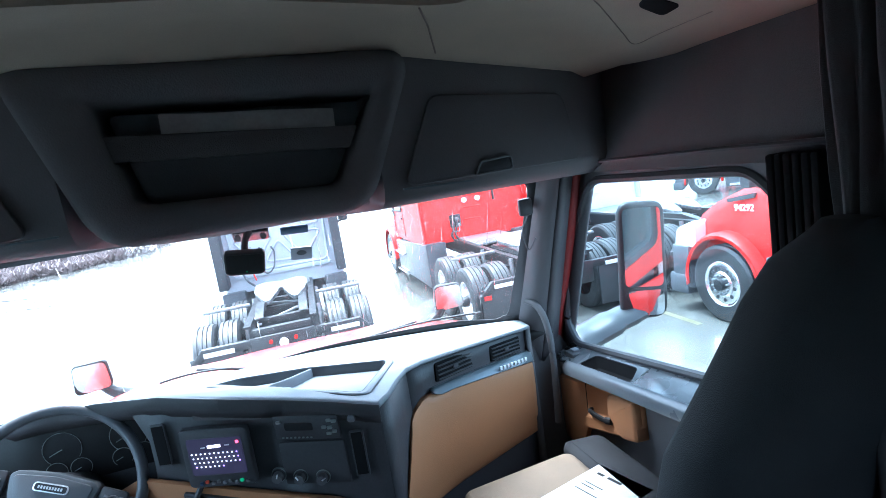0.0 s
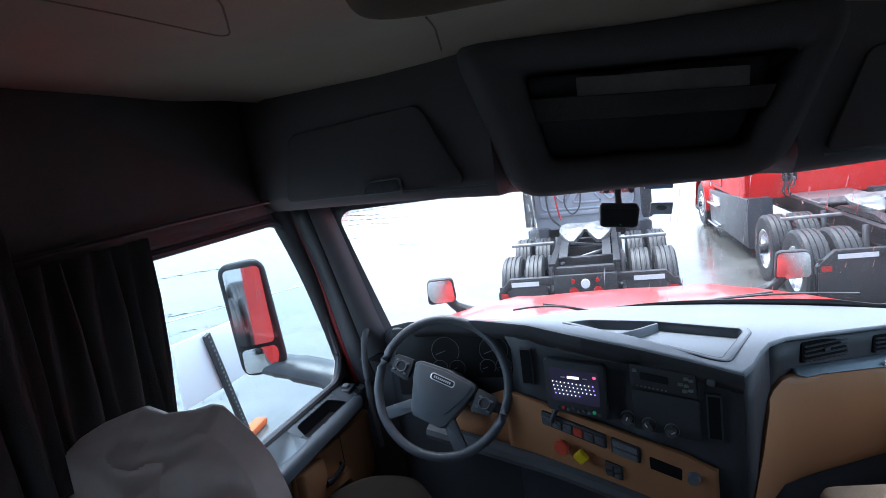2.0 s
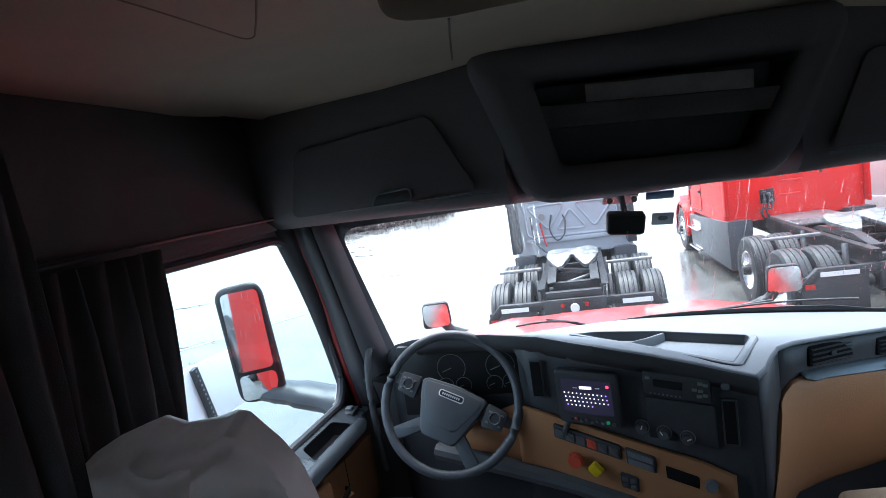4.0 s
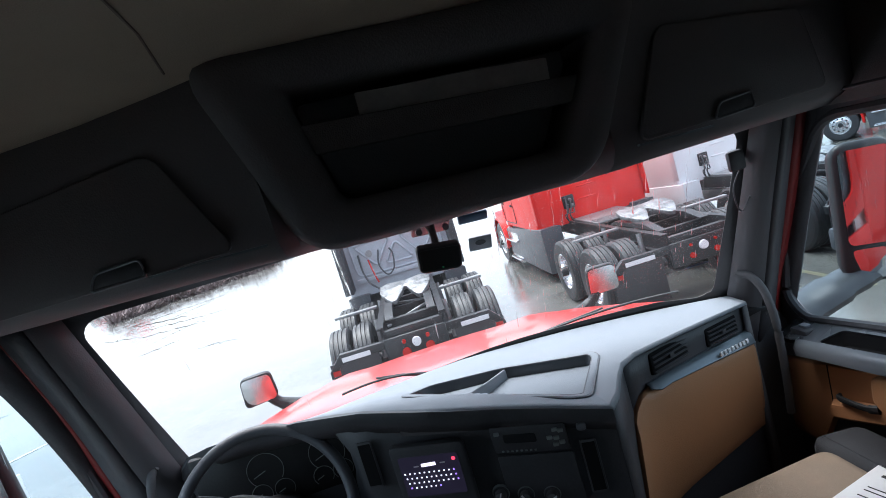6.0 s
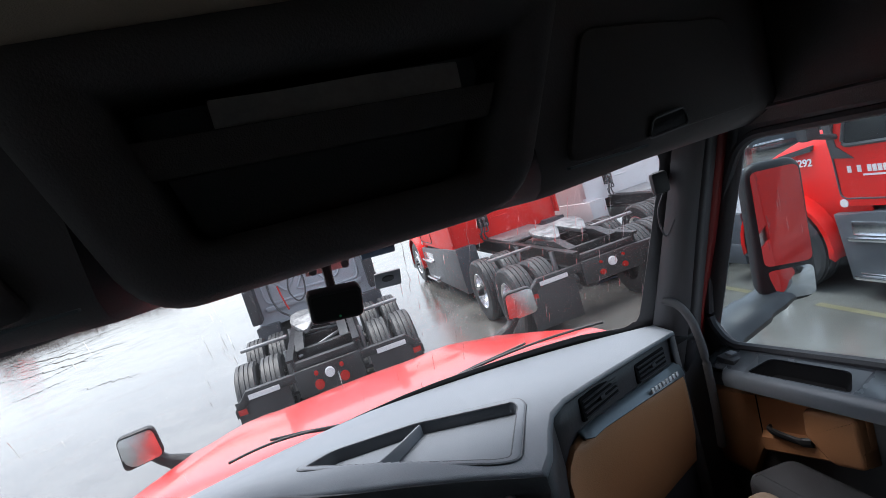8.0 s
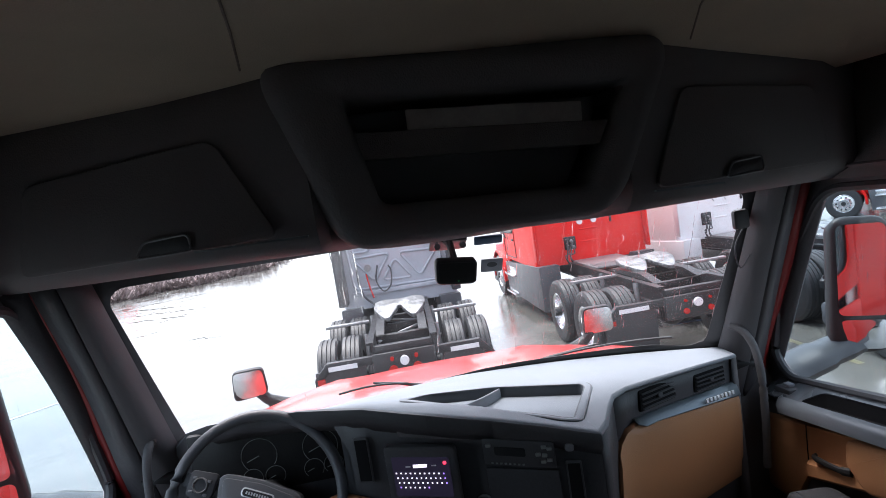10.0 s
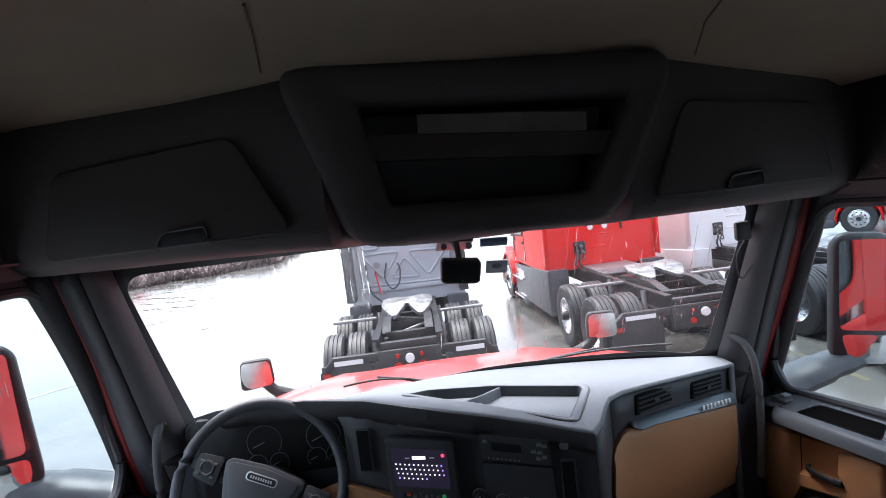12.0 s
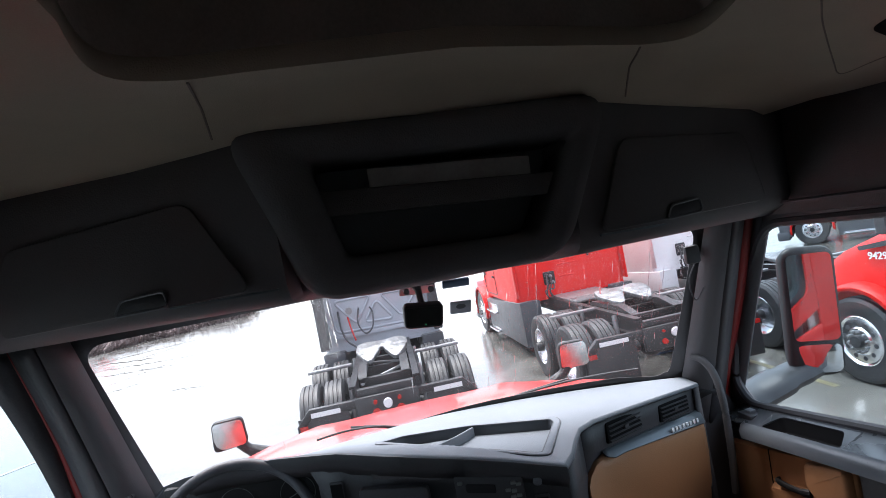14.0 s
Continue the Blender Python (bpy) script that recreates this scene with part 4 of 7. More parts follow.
rear = single("fill_window", bm, SIDE_GLASS, "added unseen window that lets fill light into the cab", "window", kind="structure")
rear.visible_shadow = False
bm = B()
box(bm, -1.10, 1.10, -1.42, 1.9, 1.08, 1.12)
single("floor", bm, BLACK, "black rubber cab floor", "floor", kind="structure")
bm = B()
box(bm, -1.08, 1.08, 1.74, 1.78, 1.1, 1.78)
single("firewall", bm, BLACK, "black firewall under the dash", "wall", kind="structure")

# ceiling: a beige cove with a large rounded opening to the roof cavity
OPEN_FRONT = [(-0.46, 0.425), (-0.33, 0.446), (-0.13, 0.440), (0.09, 0.471), (0.39, 0.583), (0.53, 0.612)]


def ceiling_mesh():
    bm = B()
    outer, mid, cove, inner = [], [], [], []
    n = 96
    for k in range(n):
        a = 2 * math.pi * k / n
        c, sn = math.cos(a), math.sin(a)
        ux, uy = math.copysign(abs(c) ** 0.22, c), math.copysign(abs(sn) ** 0.22, sn)
        ox = 1.10 * ux
        o = Vector((ox, head_y(ox) + 0.03 if uy > 0.93 else -0.22 + 1.21 * uy, 2.857 - 0.024 * ox - 0.075 * max(0, ox - 0.42)))
        ix, v = 0.045 + 0.49 * math.copysign(abs(c) ** 0.17, c), math.copysign(abs(sn) ** 0.20, sn)
        iy = lerp(OPEN_FRONT, ix)[0] * v if v > 0 else 0.8 * v
        ix += 0.06 * min(1.2, max(0, 0.42 - iy) / 0.22) if ix < -0.3 else (-0.055 * min(1.2, max(0, 0.60 - iy) / 0.16) if ix > 0.4 else 0)
        i = Vector((ix, iy, 2.895 - 0.008 * max(0, sn)))
        outer.append(o)
        mid.append(o + (i - o) * 0.16 + Vector((0, 0, 0.014)))
        cove.append(o + (i - o) * 0.55 + Vector((0, 0, 0.016 + 0.016 * max(0, sn))))
        inner.append(i)
    lip = [p + Vector((0, 0, 0.028)) for p in inner]
    up = [Vector((p.x, p.y, 3.35)) for p in inner]
    sheet(bm, [outer, mid, cove, inner, lip], closed=True)
    b2 = B()
    sheet(b2, [lip, up], closed=True)
    b2.verts.ensure_lookup_table()
    b2.faces.new(b2.verts[n:])
    return bm, b2


cm, cv = ceiling_mesh()
CEILING = BVHTree.FromBMesh(cm)


def ceil_z(x, y):
    """The height of the headliner's underside."""
    hit = CEILING.ray_cast(Vector((x, y, 2.5)), Vector((0, 0, 1)))[0]
    return (hit.z if hit else 2.88) - 0.004


solid(single("ceiling", cm, BEIGE, "beige moulded headliner with a rounded roof opening", "ceiling", kind="structure", angle=60), 0.008, 0)
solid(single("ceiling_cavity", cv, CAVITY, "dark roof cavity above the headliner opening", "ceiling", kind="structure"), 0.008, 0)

# ---- overhead console ----
con = thing("overhead_console", "charcoal overhead console with an open storage shelf", "console")
bm = B()
rim_out = rounded([(-0.372, 2.905), (-0.262, 2.535), (0.292, 2.528), (0.432, 2.862)], 0.07, 7)
rim_in = rounded([(-0.222, 2.815), (-0.178, 2.612), (0.228, 2.592), (0.335, 2.782)], 0.025, 7)
rows = []
for t, y in ((0.0, 0.93), (0.0, 0.83), (0.06, 0.805), (0.2, 0.787), (0.45, 0.779), (0.72, 0.782), (0.9, 0.792), (1.0, 0.81), (1.0, 0.95)):
    rows.append([(a[0] + (b[0] - a[0]) * t, y + 0.05 * max(0, 2.66 - (a[1] + (b[1] - a[1]) * t)) / 0.13, a[1] + (b[1] - a[1]) * t) for a, b in zip(rim_out, rim_in)])
sheet(bm, rows, closed=True)
solid(part("surround", bm, CONSOLE, con, "charcoal rounded surround", angle=60), 0.005, 0)
bm = B()
rows = []
for y, z, w in ((0.835, 2.556, 0.262), (0.86, 2.541, 0.268), (0.93, 2.532, 0.27), (1.05, 2.535, 0.28), (1.28, 2.55, 0.31)):
    row = [(w * u + 0.015, y + (0.04 * (1 - u * u) if y > 0.84 and y < 1.1 else 0) + 0.005, z - 0.010 * (1 - u * u) + 0.015 * u ** 8) for u in [k / 8 - 1 for k in range(17)]]
    rows.append([(row[0][0] - 0.012, row[0][1], 2.62)] + row + [(row[-1][0] + 0.012, row[-1][1], 2.62)])
sheet(bm, rows)
solid(part("lower_shell", bm, CONSOLE, con, angle=60), 0.006, 0)


def sloped(bm):
    """The console's shelves fall a little to the passenger side."""
    for v in bm.verts:
        v.co.z -= 0.085 * v.co.x
    return bm


bm = B()
box(bm, -0.30, 0.36, 0.95, 0.97, 2.60, 2.86)
part("shelf_back", bm, DARK, con)
bm = B()
prism(bm, rounded([(-0.205, 2.686), (0.262, 2.692), (0.285, 2.738), (-0.212, 2.738)], 0.004), "y", 0.818, 0.838, 0.0015)
part("shelf_lip", sloped(bm), HEADLINER, con)
bm = B()
box(bm, -0.20, 0.26, 0.838, 0.95, 2.70, 2.712, 0.003)
part("shelf", sloped(bm), DARK, con)
bm = B()
prism(bm, rounded([(-0.106, 2.705), (0.238, 2.705), (0.243, 2.779), (0.11, 2.7805), (-0.02, 2.778), (-0.104, 2.779)], 0.003, 2), "y", 0.839, 0.841)
part("label_card", sloped(bm), material("grey_card", (0.33, 0.315, 0.305), 0.8, vary=0.2, scale=20), con, "grey card strip standing on the shelf")

# ---- overhead bins either side ----
def lean_to(bm):
    """Lays a part built about y = 0 onto the slanted header."""
    for v in bm.verts:
        v.co.y += head_y(v.co.x)
    return bm


for s in (-1, 1):
    b = thing("overhead_bin", "charcoal overhead bin door with a recessed pull", "bin", group="overhead bins")
    bm = B()
    z0 = 2.560 if s > 0 else 2.582
    x0, x1 = s * 0.372, s * 0.95
    poly = rounded([(x0, z0 + 0.004), (x1, z0 - 0.004), (x1 - s * 0.05, z0 + 0.185), (x0 + s * 0.10, z0 + 0.205)], 0.03)
    prism(bm, poly, "y", -0.013, 0.004, 0.006)
    part("bin_door", lean_to(bm), CONSOLE, b)
    bm = B()
    cx = 0.628 if s > 0 else -0.608
    outline = rounded([(cx - 0.062, z0 + 0.002), (cx + 0.060, z0 + 0.004), (cx + 0.056, z0 + 0.037), (cx - 0.040, z0 + 0.033)], 0.012)
    prism(bm, outline, "y", -0.019, -0.011, 0.002)
    pull = part("pull", lean_to(bm), BLACK, b)
    bm = B()
    tube(bm, [(p[0], -0.019, p[1]) for p in outline], 0.0032, 6, closed=True)
    part("pull_rim", lean_to(bm), TRIM, pull)
    bm = B()
    x0, x1 = (0.365, 0.558) if s > 0 else (-0.545, -0.318)
    prism(bm, [(x0, z0 - 0.002), (x1, z0 - (0.010 if s > 0 else 0.004)), (x1, z0 - (0.006 if s > 0 else 0.0)), (x0, z0 + 0.002)], "y", -0.021, -0.010)
    part("edge_strip", lean_to(bm), STRIP, b)

# ---- dashboard ----
EDGE = [(-0.90, 1.52, 1.99), (-0.827, 1.426, 2.054), (-0.749, 1.382, 2.079), (-0.648, 1.339, 2.094), (-0.478, 1.268, 2.106), (-0.305, 1.163, 2.116), (-0.15, 1.08, 2.10), (0.0, 1.04, 2.072), (0.12, 1.01, 2.045),
        (0.24, 0.975, 2.015), (0.275, 1.02, 2.015), (0.32, 1.11, 2.015), (0.36, 1.18, 2.012), (0.42, 1.235, 2.005), (0.52, 1.285, 1.995), (0.70, 1.36, 1.98), (0.885, 1.435, 1.965)]


def base_y(x):
    return 1.695 - 0.20 * (x / 0.95) ** 2


def dash_z(x, y):
    e = lerp(EDGE, x)
    t = min(1, max(0, (y - e[0]) / (base_y(x) - e[0])))
    z0, z1 = e[1], 1.985 - 0.02 * abs(x)
    return z0 + (z1 - z0) * t


XS = sorted({e[0] for e in EDGE} | {-0.85 + 0.05 * k for k in range(35)})
dash = thing("dashboard", "truck dashboard with light grey top and brown panels", "dashboard")
TRAY = rounded([(-0.205, 1.32), (-0.13, 1.405), (0.10, 1.425), (0.335, 1.345), (0.335, 1.30), (0.215, 1.062), (0.17, 1.065)], 0.03)


def in_tray(x, y, d):
    """Whether a point lies inside the tray by more than d."""
    inside, near = False, 9.0
    for (ax, ay), (bx, by) in zip(TRAY, TRAY[1:] + TRAY[:1]):
        if (ay > y) != (by > y) and x < ax + (bx - ax) * (y - ay) / (by - ay):
            inside = not inside
        t = min(1, max(0, ((x - ax) * (bx - ax) + (y - ay) * (by - ay)) / max(1e-9, (bx - ax) ** 2 + (by - ay) ** 2)))
        near = min(near, math.hypot(x - ax - t * (bx - ax), y - ay - t * (by - ay)))
    return inside and near > d


bm = B()
XD = sorted({e[0] for e in EDGE} | {round(-0.85 + 0.05 * k, 3) for k in range(13)} | {round(-0.22 + 0.008 * k, 3) for k in range(72)} | {round(0.36 + 0.05 * k, 3) for k in range(11)})
rows = []
for t in [0, 0.03] + [0.03 + 0.97 * k / 72 for k in range(1, 73)]:
    row = []
    for x in XD:
        ey = lerp(EDGE, x)[0]
        y = ey + (base_y(x) - ey) * t
        row.append((x, y, dash_z(x, y) - (0.006 if t == 0 else 0)))
    rows.append(row)
sheet(bm, rows)
bmesh.ops.delete(bm, geom=[f for f in bm.faces if -0.25 < f.calc_center_median().x < 0.38 and in_tray(f.calc_center_median().x, f.calc_center_median().y, 0.001)], context="FACES")
solid(part("dash_top", bm, DASH, dash, "light grey soft dash top", angle=24), 0.006, -1)
# black brow over the gauges lies on the driver's part of the top
bm = B()
XB = [x for x in XS if x <= 0.24]
def brow(x, d, h):
    k = min(1, max(0, (-0.10 - x) / 0.30))
    d, h = (d * k, h * k) if h > 0 else (d, h)
    return (x, lerp(EDGE, x)[0] + d, dash_z(x, lerp(EDGE, x)[0] + max(d, 0)) + h)


sheet(bm, [[brow(x, d, h) for x in XB] for d, h in ((0.012, -0.05), (-0.006, -0.022), (-0.004, 0.004), (0.02, 0.006), (0.07, 0.003))])
solid(part("gauge_brow", bm, BLACK, dash, angle=60), 0.004, 0)


def fascia(x, z):
    """The driver-side face of the dash below its edge."""
    if x > -0.39:
        return 1.19 - 0.336 * (x + 0.40) + 0.012
    return max(lerp(EDGE, x)[0] + 0.02, 1.42 if z > 1.85 else 1.34)


bm = B()
XF = [x for x in XS if x <= 0.24]
sheet(bm, [[(x, fascia(x, z) if z < 2 else lerp(EDGE, x)[0] + 0.008, min(z, lerp(EDGE, x)[1] - 0.006)) for x in XF] for z in (2.2, 1.999, 1.99, 1.9, 1.8, 1.7, 1.62, 1.5, 1.3, 1.12)])
solid(part("centre_fascia", bm, BLACK, dash, angle=60), 0.004, 0)
# the step from the centre stack back to the glove side
bm = B()
XR = [0.24, 0.275, 0.32, 0.36]
sheet(bm, [[(x, lerp(EDGE, x)[0] + 0.012, z if z < 2 else lerp(EDGE, x)[1] - 0.006) for x in XR] for z in (2.2, 1.9, 1.6, 1.12)])
solid(part("side_face", bm, BLACK, dash, angle=60), 0.004, 0)


def glove_y(x, z):
    return lerp(EDGE, x)[0] + 0.012 + (0.04 * max(0, 2.0 - z))


bm = B()
XG = [0.36, 0.42, 0.52, 0.60, 0.70, 0.80, 0.885]
sheet(bm, [[(x, glove_y(x, z), z if z < 1.95 else lerp(EDGE, x)[1] - 0.004) for x in XG] for z in (2.1, 1.93, 1.86, 1.6, 1.3, 1.12)])
solid(part("passenger_fascia", bm, BLACK, dash, angle=40), 0.004, 0)
bm = B()
sheet(bm, [[(0.885, y, z) for y in (1.43, 1.50, 1.545)] for z in (1.965, 1.6, 1.2)])
solid(part("dash_end", bm, DARK, dash), 0.02)
# bright strip and the brown glove panel under it
def strip_top(x):
    return 1.906 - 0.064 * (x - 0.44)


def strip_low(x):
    return max(1.887 - 0.114 * (x - 0.475), strip_top(x) - 0.05) if x > 0.475 else strip_top(x) - 0.02 * (x - 0.43) / 0.045


bm = B()
XT = [0.44, 0.455, 0.475, 0.52, 0.60, 0.70, 0.80, 0.875]
sheet(bm, [[(x, glove_y(x, 1.89) - d, strip_low(x) + (strip_top(x) - strip_low(x)) * t) for x in XT] for t, d in ((1.0, 0.002), (0.97, 0.010), (0.6, 0.022), (0.1, 0.034), (0.0, 0.032))])
solid(part("bright_strip", bm, STRIP, dash, "brushed grey strip with raised letters"), 0.004, 0)
for k in range(8):
    bm = B()
    x = 0.722 + 0.0165 * k
    box(bm, -0.0052, 0.0052, -0.003, 0.002, -0.0068, 0.0068, 0.001)
    o = part("raised_letter", bm, LETTER, dash, "raised chrome lettering bar")
    o.matrix_basis = pose(x, glove_y(x, 1.89) - 0.037, (strip_top(x) + strip_low(x)) / 2 + 0.001, -6, 0, 21)
bm = B()
glove = []
for i, (f, d) in enumerate(((0.0, 0.002), (0.008, 0.022), (0.08, 0.032), (0.35, 0.034), (0.65, 0.026), (0.86, 0.018), (0.97, 0.012), (1.0, 0.0))):
    row = []
    for k, x in enumerate((0.345, 0.352, 0.37, 0.40, 0.44, 0.475, 0.52, 0.60, 0.70, 0.80, 0.855, 0.87)):
        top = strip_low(max(x, 0.475)) + 0.006 + (0.006 if x < 0.46 else 0) - 0.040 * (max(0, 0.42 - x) / 0.075) ** 2
        low = 1.53 + 0.04 * (x - 0.36)
        z = top + (low - top) * f
        xx = x - 0.46 * (top - z) * max(0, 1 - (x - 0.345) / 0.12)
        row.append((xx, glove_y(max(xx, 0.245), z) - d + (0.045 if k == 0 else 0), z))
    glove.append(row)
sheet(bm, glove)
solid(part("glove_panel", bm, BROWN, dash, "saddle brown padded glove panel", angle=60), 0.006, 0)
# passenger vents
for xc, zc, ww, hh, slant in ((0.545, 1.945, 1.30, 1.02, 27), (0.765, 1.922, 1.12, 0.92, 22)):
    m = pose(xc, glove_y(xc, 1.94) - 0.004, zc, -3, 3, slant) @ Matrix.Diagonal((ww, 1, hh, 1))
    bm = B()
    box(bm, -0.066, 0.066, -0.004, 0.03, -0.031, 0.031, 0.006)
    bmesh.ops.transform(bm, matrix=m, verts=bm.verts[:])
    v = part("air_vent", bm, SLOT, dash, "black louvred air vent")
    for k in range(4):
        bm = B()
        box(bm, -0.060, 0.060, -0.009, 0.0, -0.0018, 0.0018, 0.0008, m @ pose(0, 0, -0.021 + 0.014 * k, 20, 0, 0))
        part("slat", bm, BLACK, v)
    bm = B()
    box(bm, -0.008, 0.008, -0.012, -0.004, -0.006, 0.006, 0.002, m)
    part("thumb_tab", bm, BLACK, v)
# rim and divider of the sunk tray on the dash top
def lay(p, h=0.0):
    return (p[0], p[1], dash_z(p[0], p[1]) + h)


bm = B()
sheet(bm, [[lay(p, h) for p in inset(TRAY, d)] for d, h in ((-0.012, -0.002), (-0.0115, 0.009), (-0.009, 0.0110), (0.005, 0.0110), (0.008, 0.0095), (0.009, 0.002))], closed=True)
tray = part("tray_rim", bm, DASH, dash, "raised rim of the sunk dash tray")
# wall facing away from the glass: its shade is in the dark colour
bm = B()
sheet(bm, [[lay(p, h) for p in inset(TRAY, d)] for d, h in ((0.0088, 0.006), (0.0105, 0.0), (0.0125, -0.024))], closed=True)
part("tray_wall", bm, RIM, tray, "inner wall of the tray, shade put into its colour")
bm = B()
bm.faces.new([bm.verts.new(lay(p, -0.022)) for p in inset(TRAY, 0.010)])
bmesh.ops.triangulate(bm, faces=bm.faces[:])
part("tray_floor", bm, DASH, tray)
# thin dark tubes drawn as shade on both sides of the rim
for d, h in ((-0.0125, 0.0078), (0.0086, 0.0088)):
    bm = B()
    tube(bm, [lay(p, h) for p in inset(TRAY, d)], 0.0022, 6, closed=True)
    part("tray_shade_line", bm, RIM, tray, "dark line drawn as shade along the tray rim")
bm = B()
ends = [(0.094, 1.408), (0.03, 1.31), (-0.035, 1.212)]
sheet(bm, [[lay((p[0] + o * 0.8, p[1] - o * 0.6), h) for p in ends] for o, h in ((-0.0045, -0.023), (-0.0038, 0.003), (-0.002, 0.006), (0.002, 0.006), (0.0038, 0.003), (0.0045, -0.023))])
part("tray_divider", bm, DASH, tray)

# gauges behind the wheel
bm = B()
box(bm, -0.82, -0.385, 1.385, 1.41, 1.80, 2.06, 0.01)
cluster = part("instrument_panel", bm, OUTER, dash, "black instrument cluster")
DIAL = material("gauge_ring", (0.20, 0.22, 0.21), 0.4, vary=0.1, bump=0)
for cx, cz, r in ((-0.628, 1.968, 0.050), (-0.455, 1.962, 0.050), (-0.655, 1.905, 0.028), (-0.592, 1.902, 0.028), (-0.482, 1.900, 0.028), (-0.425, 1.902, 0.028)):
    bm = B()
    tube(bm, [(cx + r * math.cos(radians(a)), 1.383, cz + r * math.sin(radians(a))) for a in range(-40, 225, 12)], 0.0011, 5)
    g = part("gauge_ring", bm, DIAL, cluster, "thin pale gauge arc")
    bm = B()
    tube(bm, [(cx, 1.382, cz), (cx - r * 0.7, 1.382, cz - r * 0.25)], 0.0014, 5)
    part("gauge_needle", bm, DIAL, cluster)
# ---- centre stack: a face turned to the driver ----
def stack(x, z, d=0.0):
    """A pose on the stack's face: its x runs along the face, its -y looks out of it."""
    return pose(x - 0.3185 * d, 1.19 - 0.336 * (x + 0.40) - 0.948 * d, z, 0, 0, -18.6)


def plate(name, mat, x0, x1, z0, z1, d0, d1, parent, label="", r=0.006, bevel=0.002, slope=0.0):
    """A rounded plate on the stack's face between two x and two heights, from depth d0 out to d1."""
    xc, k = (x0 + x1) / 2, 0.948
    w = (x1 - x0) / 2 / k
    zc = (z0 + z1) / 2
    bm = B()
    prism(bm, rounded([(-w, z0 - zc + slope * w), (w, z0 - zc - slope * w), (w, z1 - zc - slope * w), (-w, z1 - zc + slope * w)], r, 3), "y", -d1, -d0, bevel)
    bmesh.ops.transform(bm, matrix=stack(xc, zc), verts=bm.verts[:])
    return part(name, bm, mat, parent, label)


# brown lower band, sloping down to the passenger side
bm = B()
band_rows = []
for zt, d in ((0.0, 0.0), (-0.004, 0.010), (-0.06, 0.014), (-0.16, 0.020), (-0.19, 0.016), (-0.20, 0.0)):
    band_rows.append([tuple(stack(x, 1.905 - 0.262 * (x + 0.39) + zt - (0.012 if x > 0.16 else 0), d).translation) for x in (-0.395, -0.38, -0.30, -0.2, -0.1, 0.0, 0.1, 0.165, 0.175)])
sheet(bm, band_rows)
solid(part("brown_band", bm, BROWN, dash, "saddle brown lower dash band", angle=60), 0.004, 0)
bm = B()
sheet(bm, [[(-0.70, 1.34, 1.80), (-0.5, 1.27, 1.84), (-0.395, 1.20, 1.90)], [(-0.70, 1.33, 1.70), (-0.5, 1.25, 1.70), (-0.395, 1.19, 1.70)]])
solid(part("knee_panel", bm, BROWN, dash, "saddle brown panel under the wheel"), 0.006, 0)
bm = B()
tube(bm, smooth_path([(-0.70, 1.31, 1.70), (-0.40, 1.17, 1.69), (-0.2, 1.11, 1.655), (0.1, 1.01, 1.58), (0.20, 0.98, 1.53)], 6), 0.03, 10)
part("lower_lip", bm, DARK, dash)
# slim centre vents
for x0, x1, z0, z1 in ((-0.338, -0.30, 1.93, 2.05), (0.155, 0.19, 1.83, 1.96)):
    v = plate("slim_vent", BLACK, x0, x1, z0, z1, 0, 0.006, dash, "tall narrow air vent")
    # near-black plate stands for the shade inside the vent opening
    plate("slot", SLOT, x0 + 0.004, x1 - 0.004, z0 + 0.006, z1 - 0.006, 0.005, 0.0068, v, r=0.002, bevel=0)
plate("storage_lid", DARK, -0.225, -0.055, 2.035, 2.085, 0, 0.005, dash, "closed storage lid", slope=0.12)

# ---- tablet with a lit keyboard ----
tab = thing("tablet", "black rugged tablet with a lit on-screen keyboard", "tablet")
plate("case", BLACK, -0.255, -0.085, 1.868, 2.030, 0.010, 0.035, tab, r=0.014, bevel=0.006, slope=0.06)
scr = plate("screen", SCREEN, -0.238, -0.102, 1.905, 2.005, 0.034, 0.0365, tab, "dark lit screen", slope=0.06, bevel=0)
for r in range(4):
    for c in range(11):
        if r == 3 and c > 6:
            continue
        x = -0.232 + 0.0112 * c + 0.002 * r
        z = 1.964 - 0.012 * r - 0.06 * (x + 0.17) * 0.9
        plate("key", KEY_PURPLE if (c == 10 or (r == 3 and c in (0, 6))) else KEY_LIT, x, x + 0.0033, z - 0.0017, z + 0.0017, 0.0366, 0.0374, scr, r=0.0004, bevel=0)
plate("text_field", KEY_LIT, -0.188, -0.155, 1.979, 1.987, 0.0366, 0.0374, scr, "white text field", r=0.001, bevel=0)
for x in (-0.206, -0.145):
    plate("caption_bar", PALE, x, x + 0.012, 1.981, 1.984, 0.0366, 0.0374, scr, "small pale caption bar", r=0.001, bevel=0)
plate("red_dot", DOT_RED, -0.1165, -0.1085, 1.984, 1.992, 0.0366, 0.0376, scr, "lit red dot", r=0.003, bevel=0)
for k, mat in enumerate((BLUE, KNOB_RED, TRIM, DARK, TRIM, DARK, TRIM, DOT_GREEN, DARK)):
    x = -0.226 + 0.0145 * k
    plate("tablet_button", mat, x, x + 0.009, 1.880 - 0.001 * k + (0.004 if k % 2 else 0), 1.889 - 0.001 * k + (0.004 if k % 2 else 0), 0.034, 0.039, tab, r=0.003, bevel=0.001)
bm = B()
tube(bm, smooth_path([tuple(stack(-0.235, 1.868, 0.02).translation), tuple(stack(-0.245, 1.845, 0.03).translation), tuple(stack(-0.25, 1.82, 0.02).translation)], 4), 0.008, 8)
part("cradle_cable", bm, BLACK, tab)

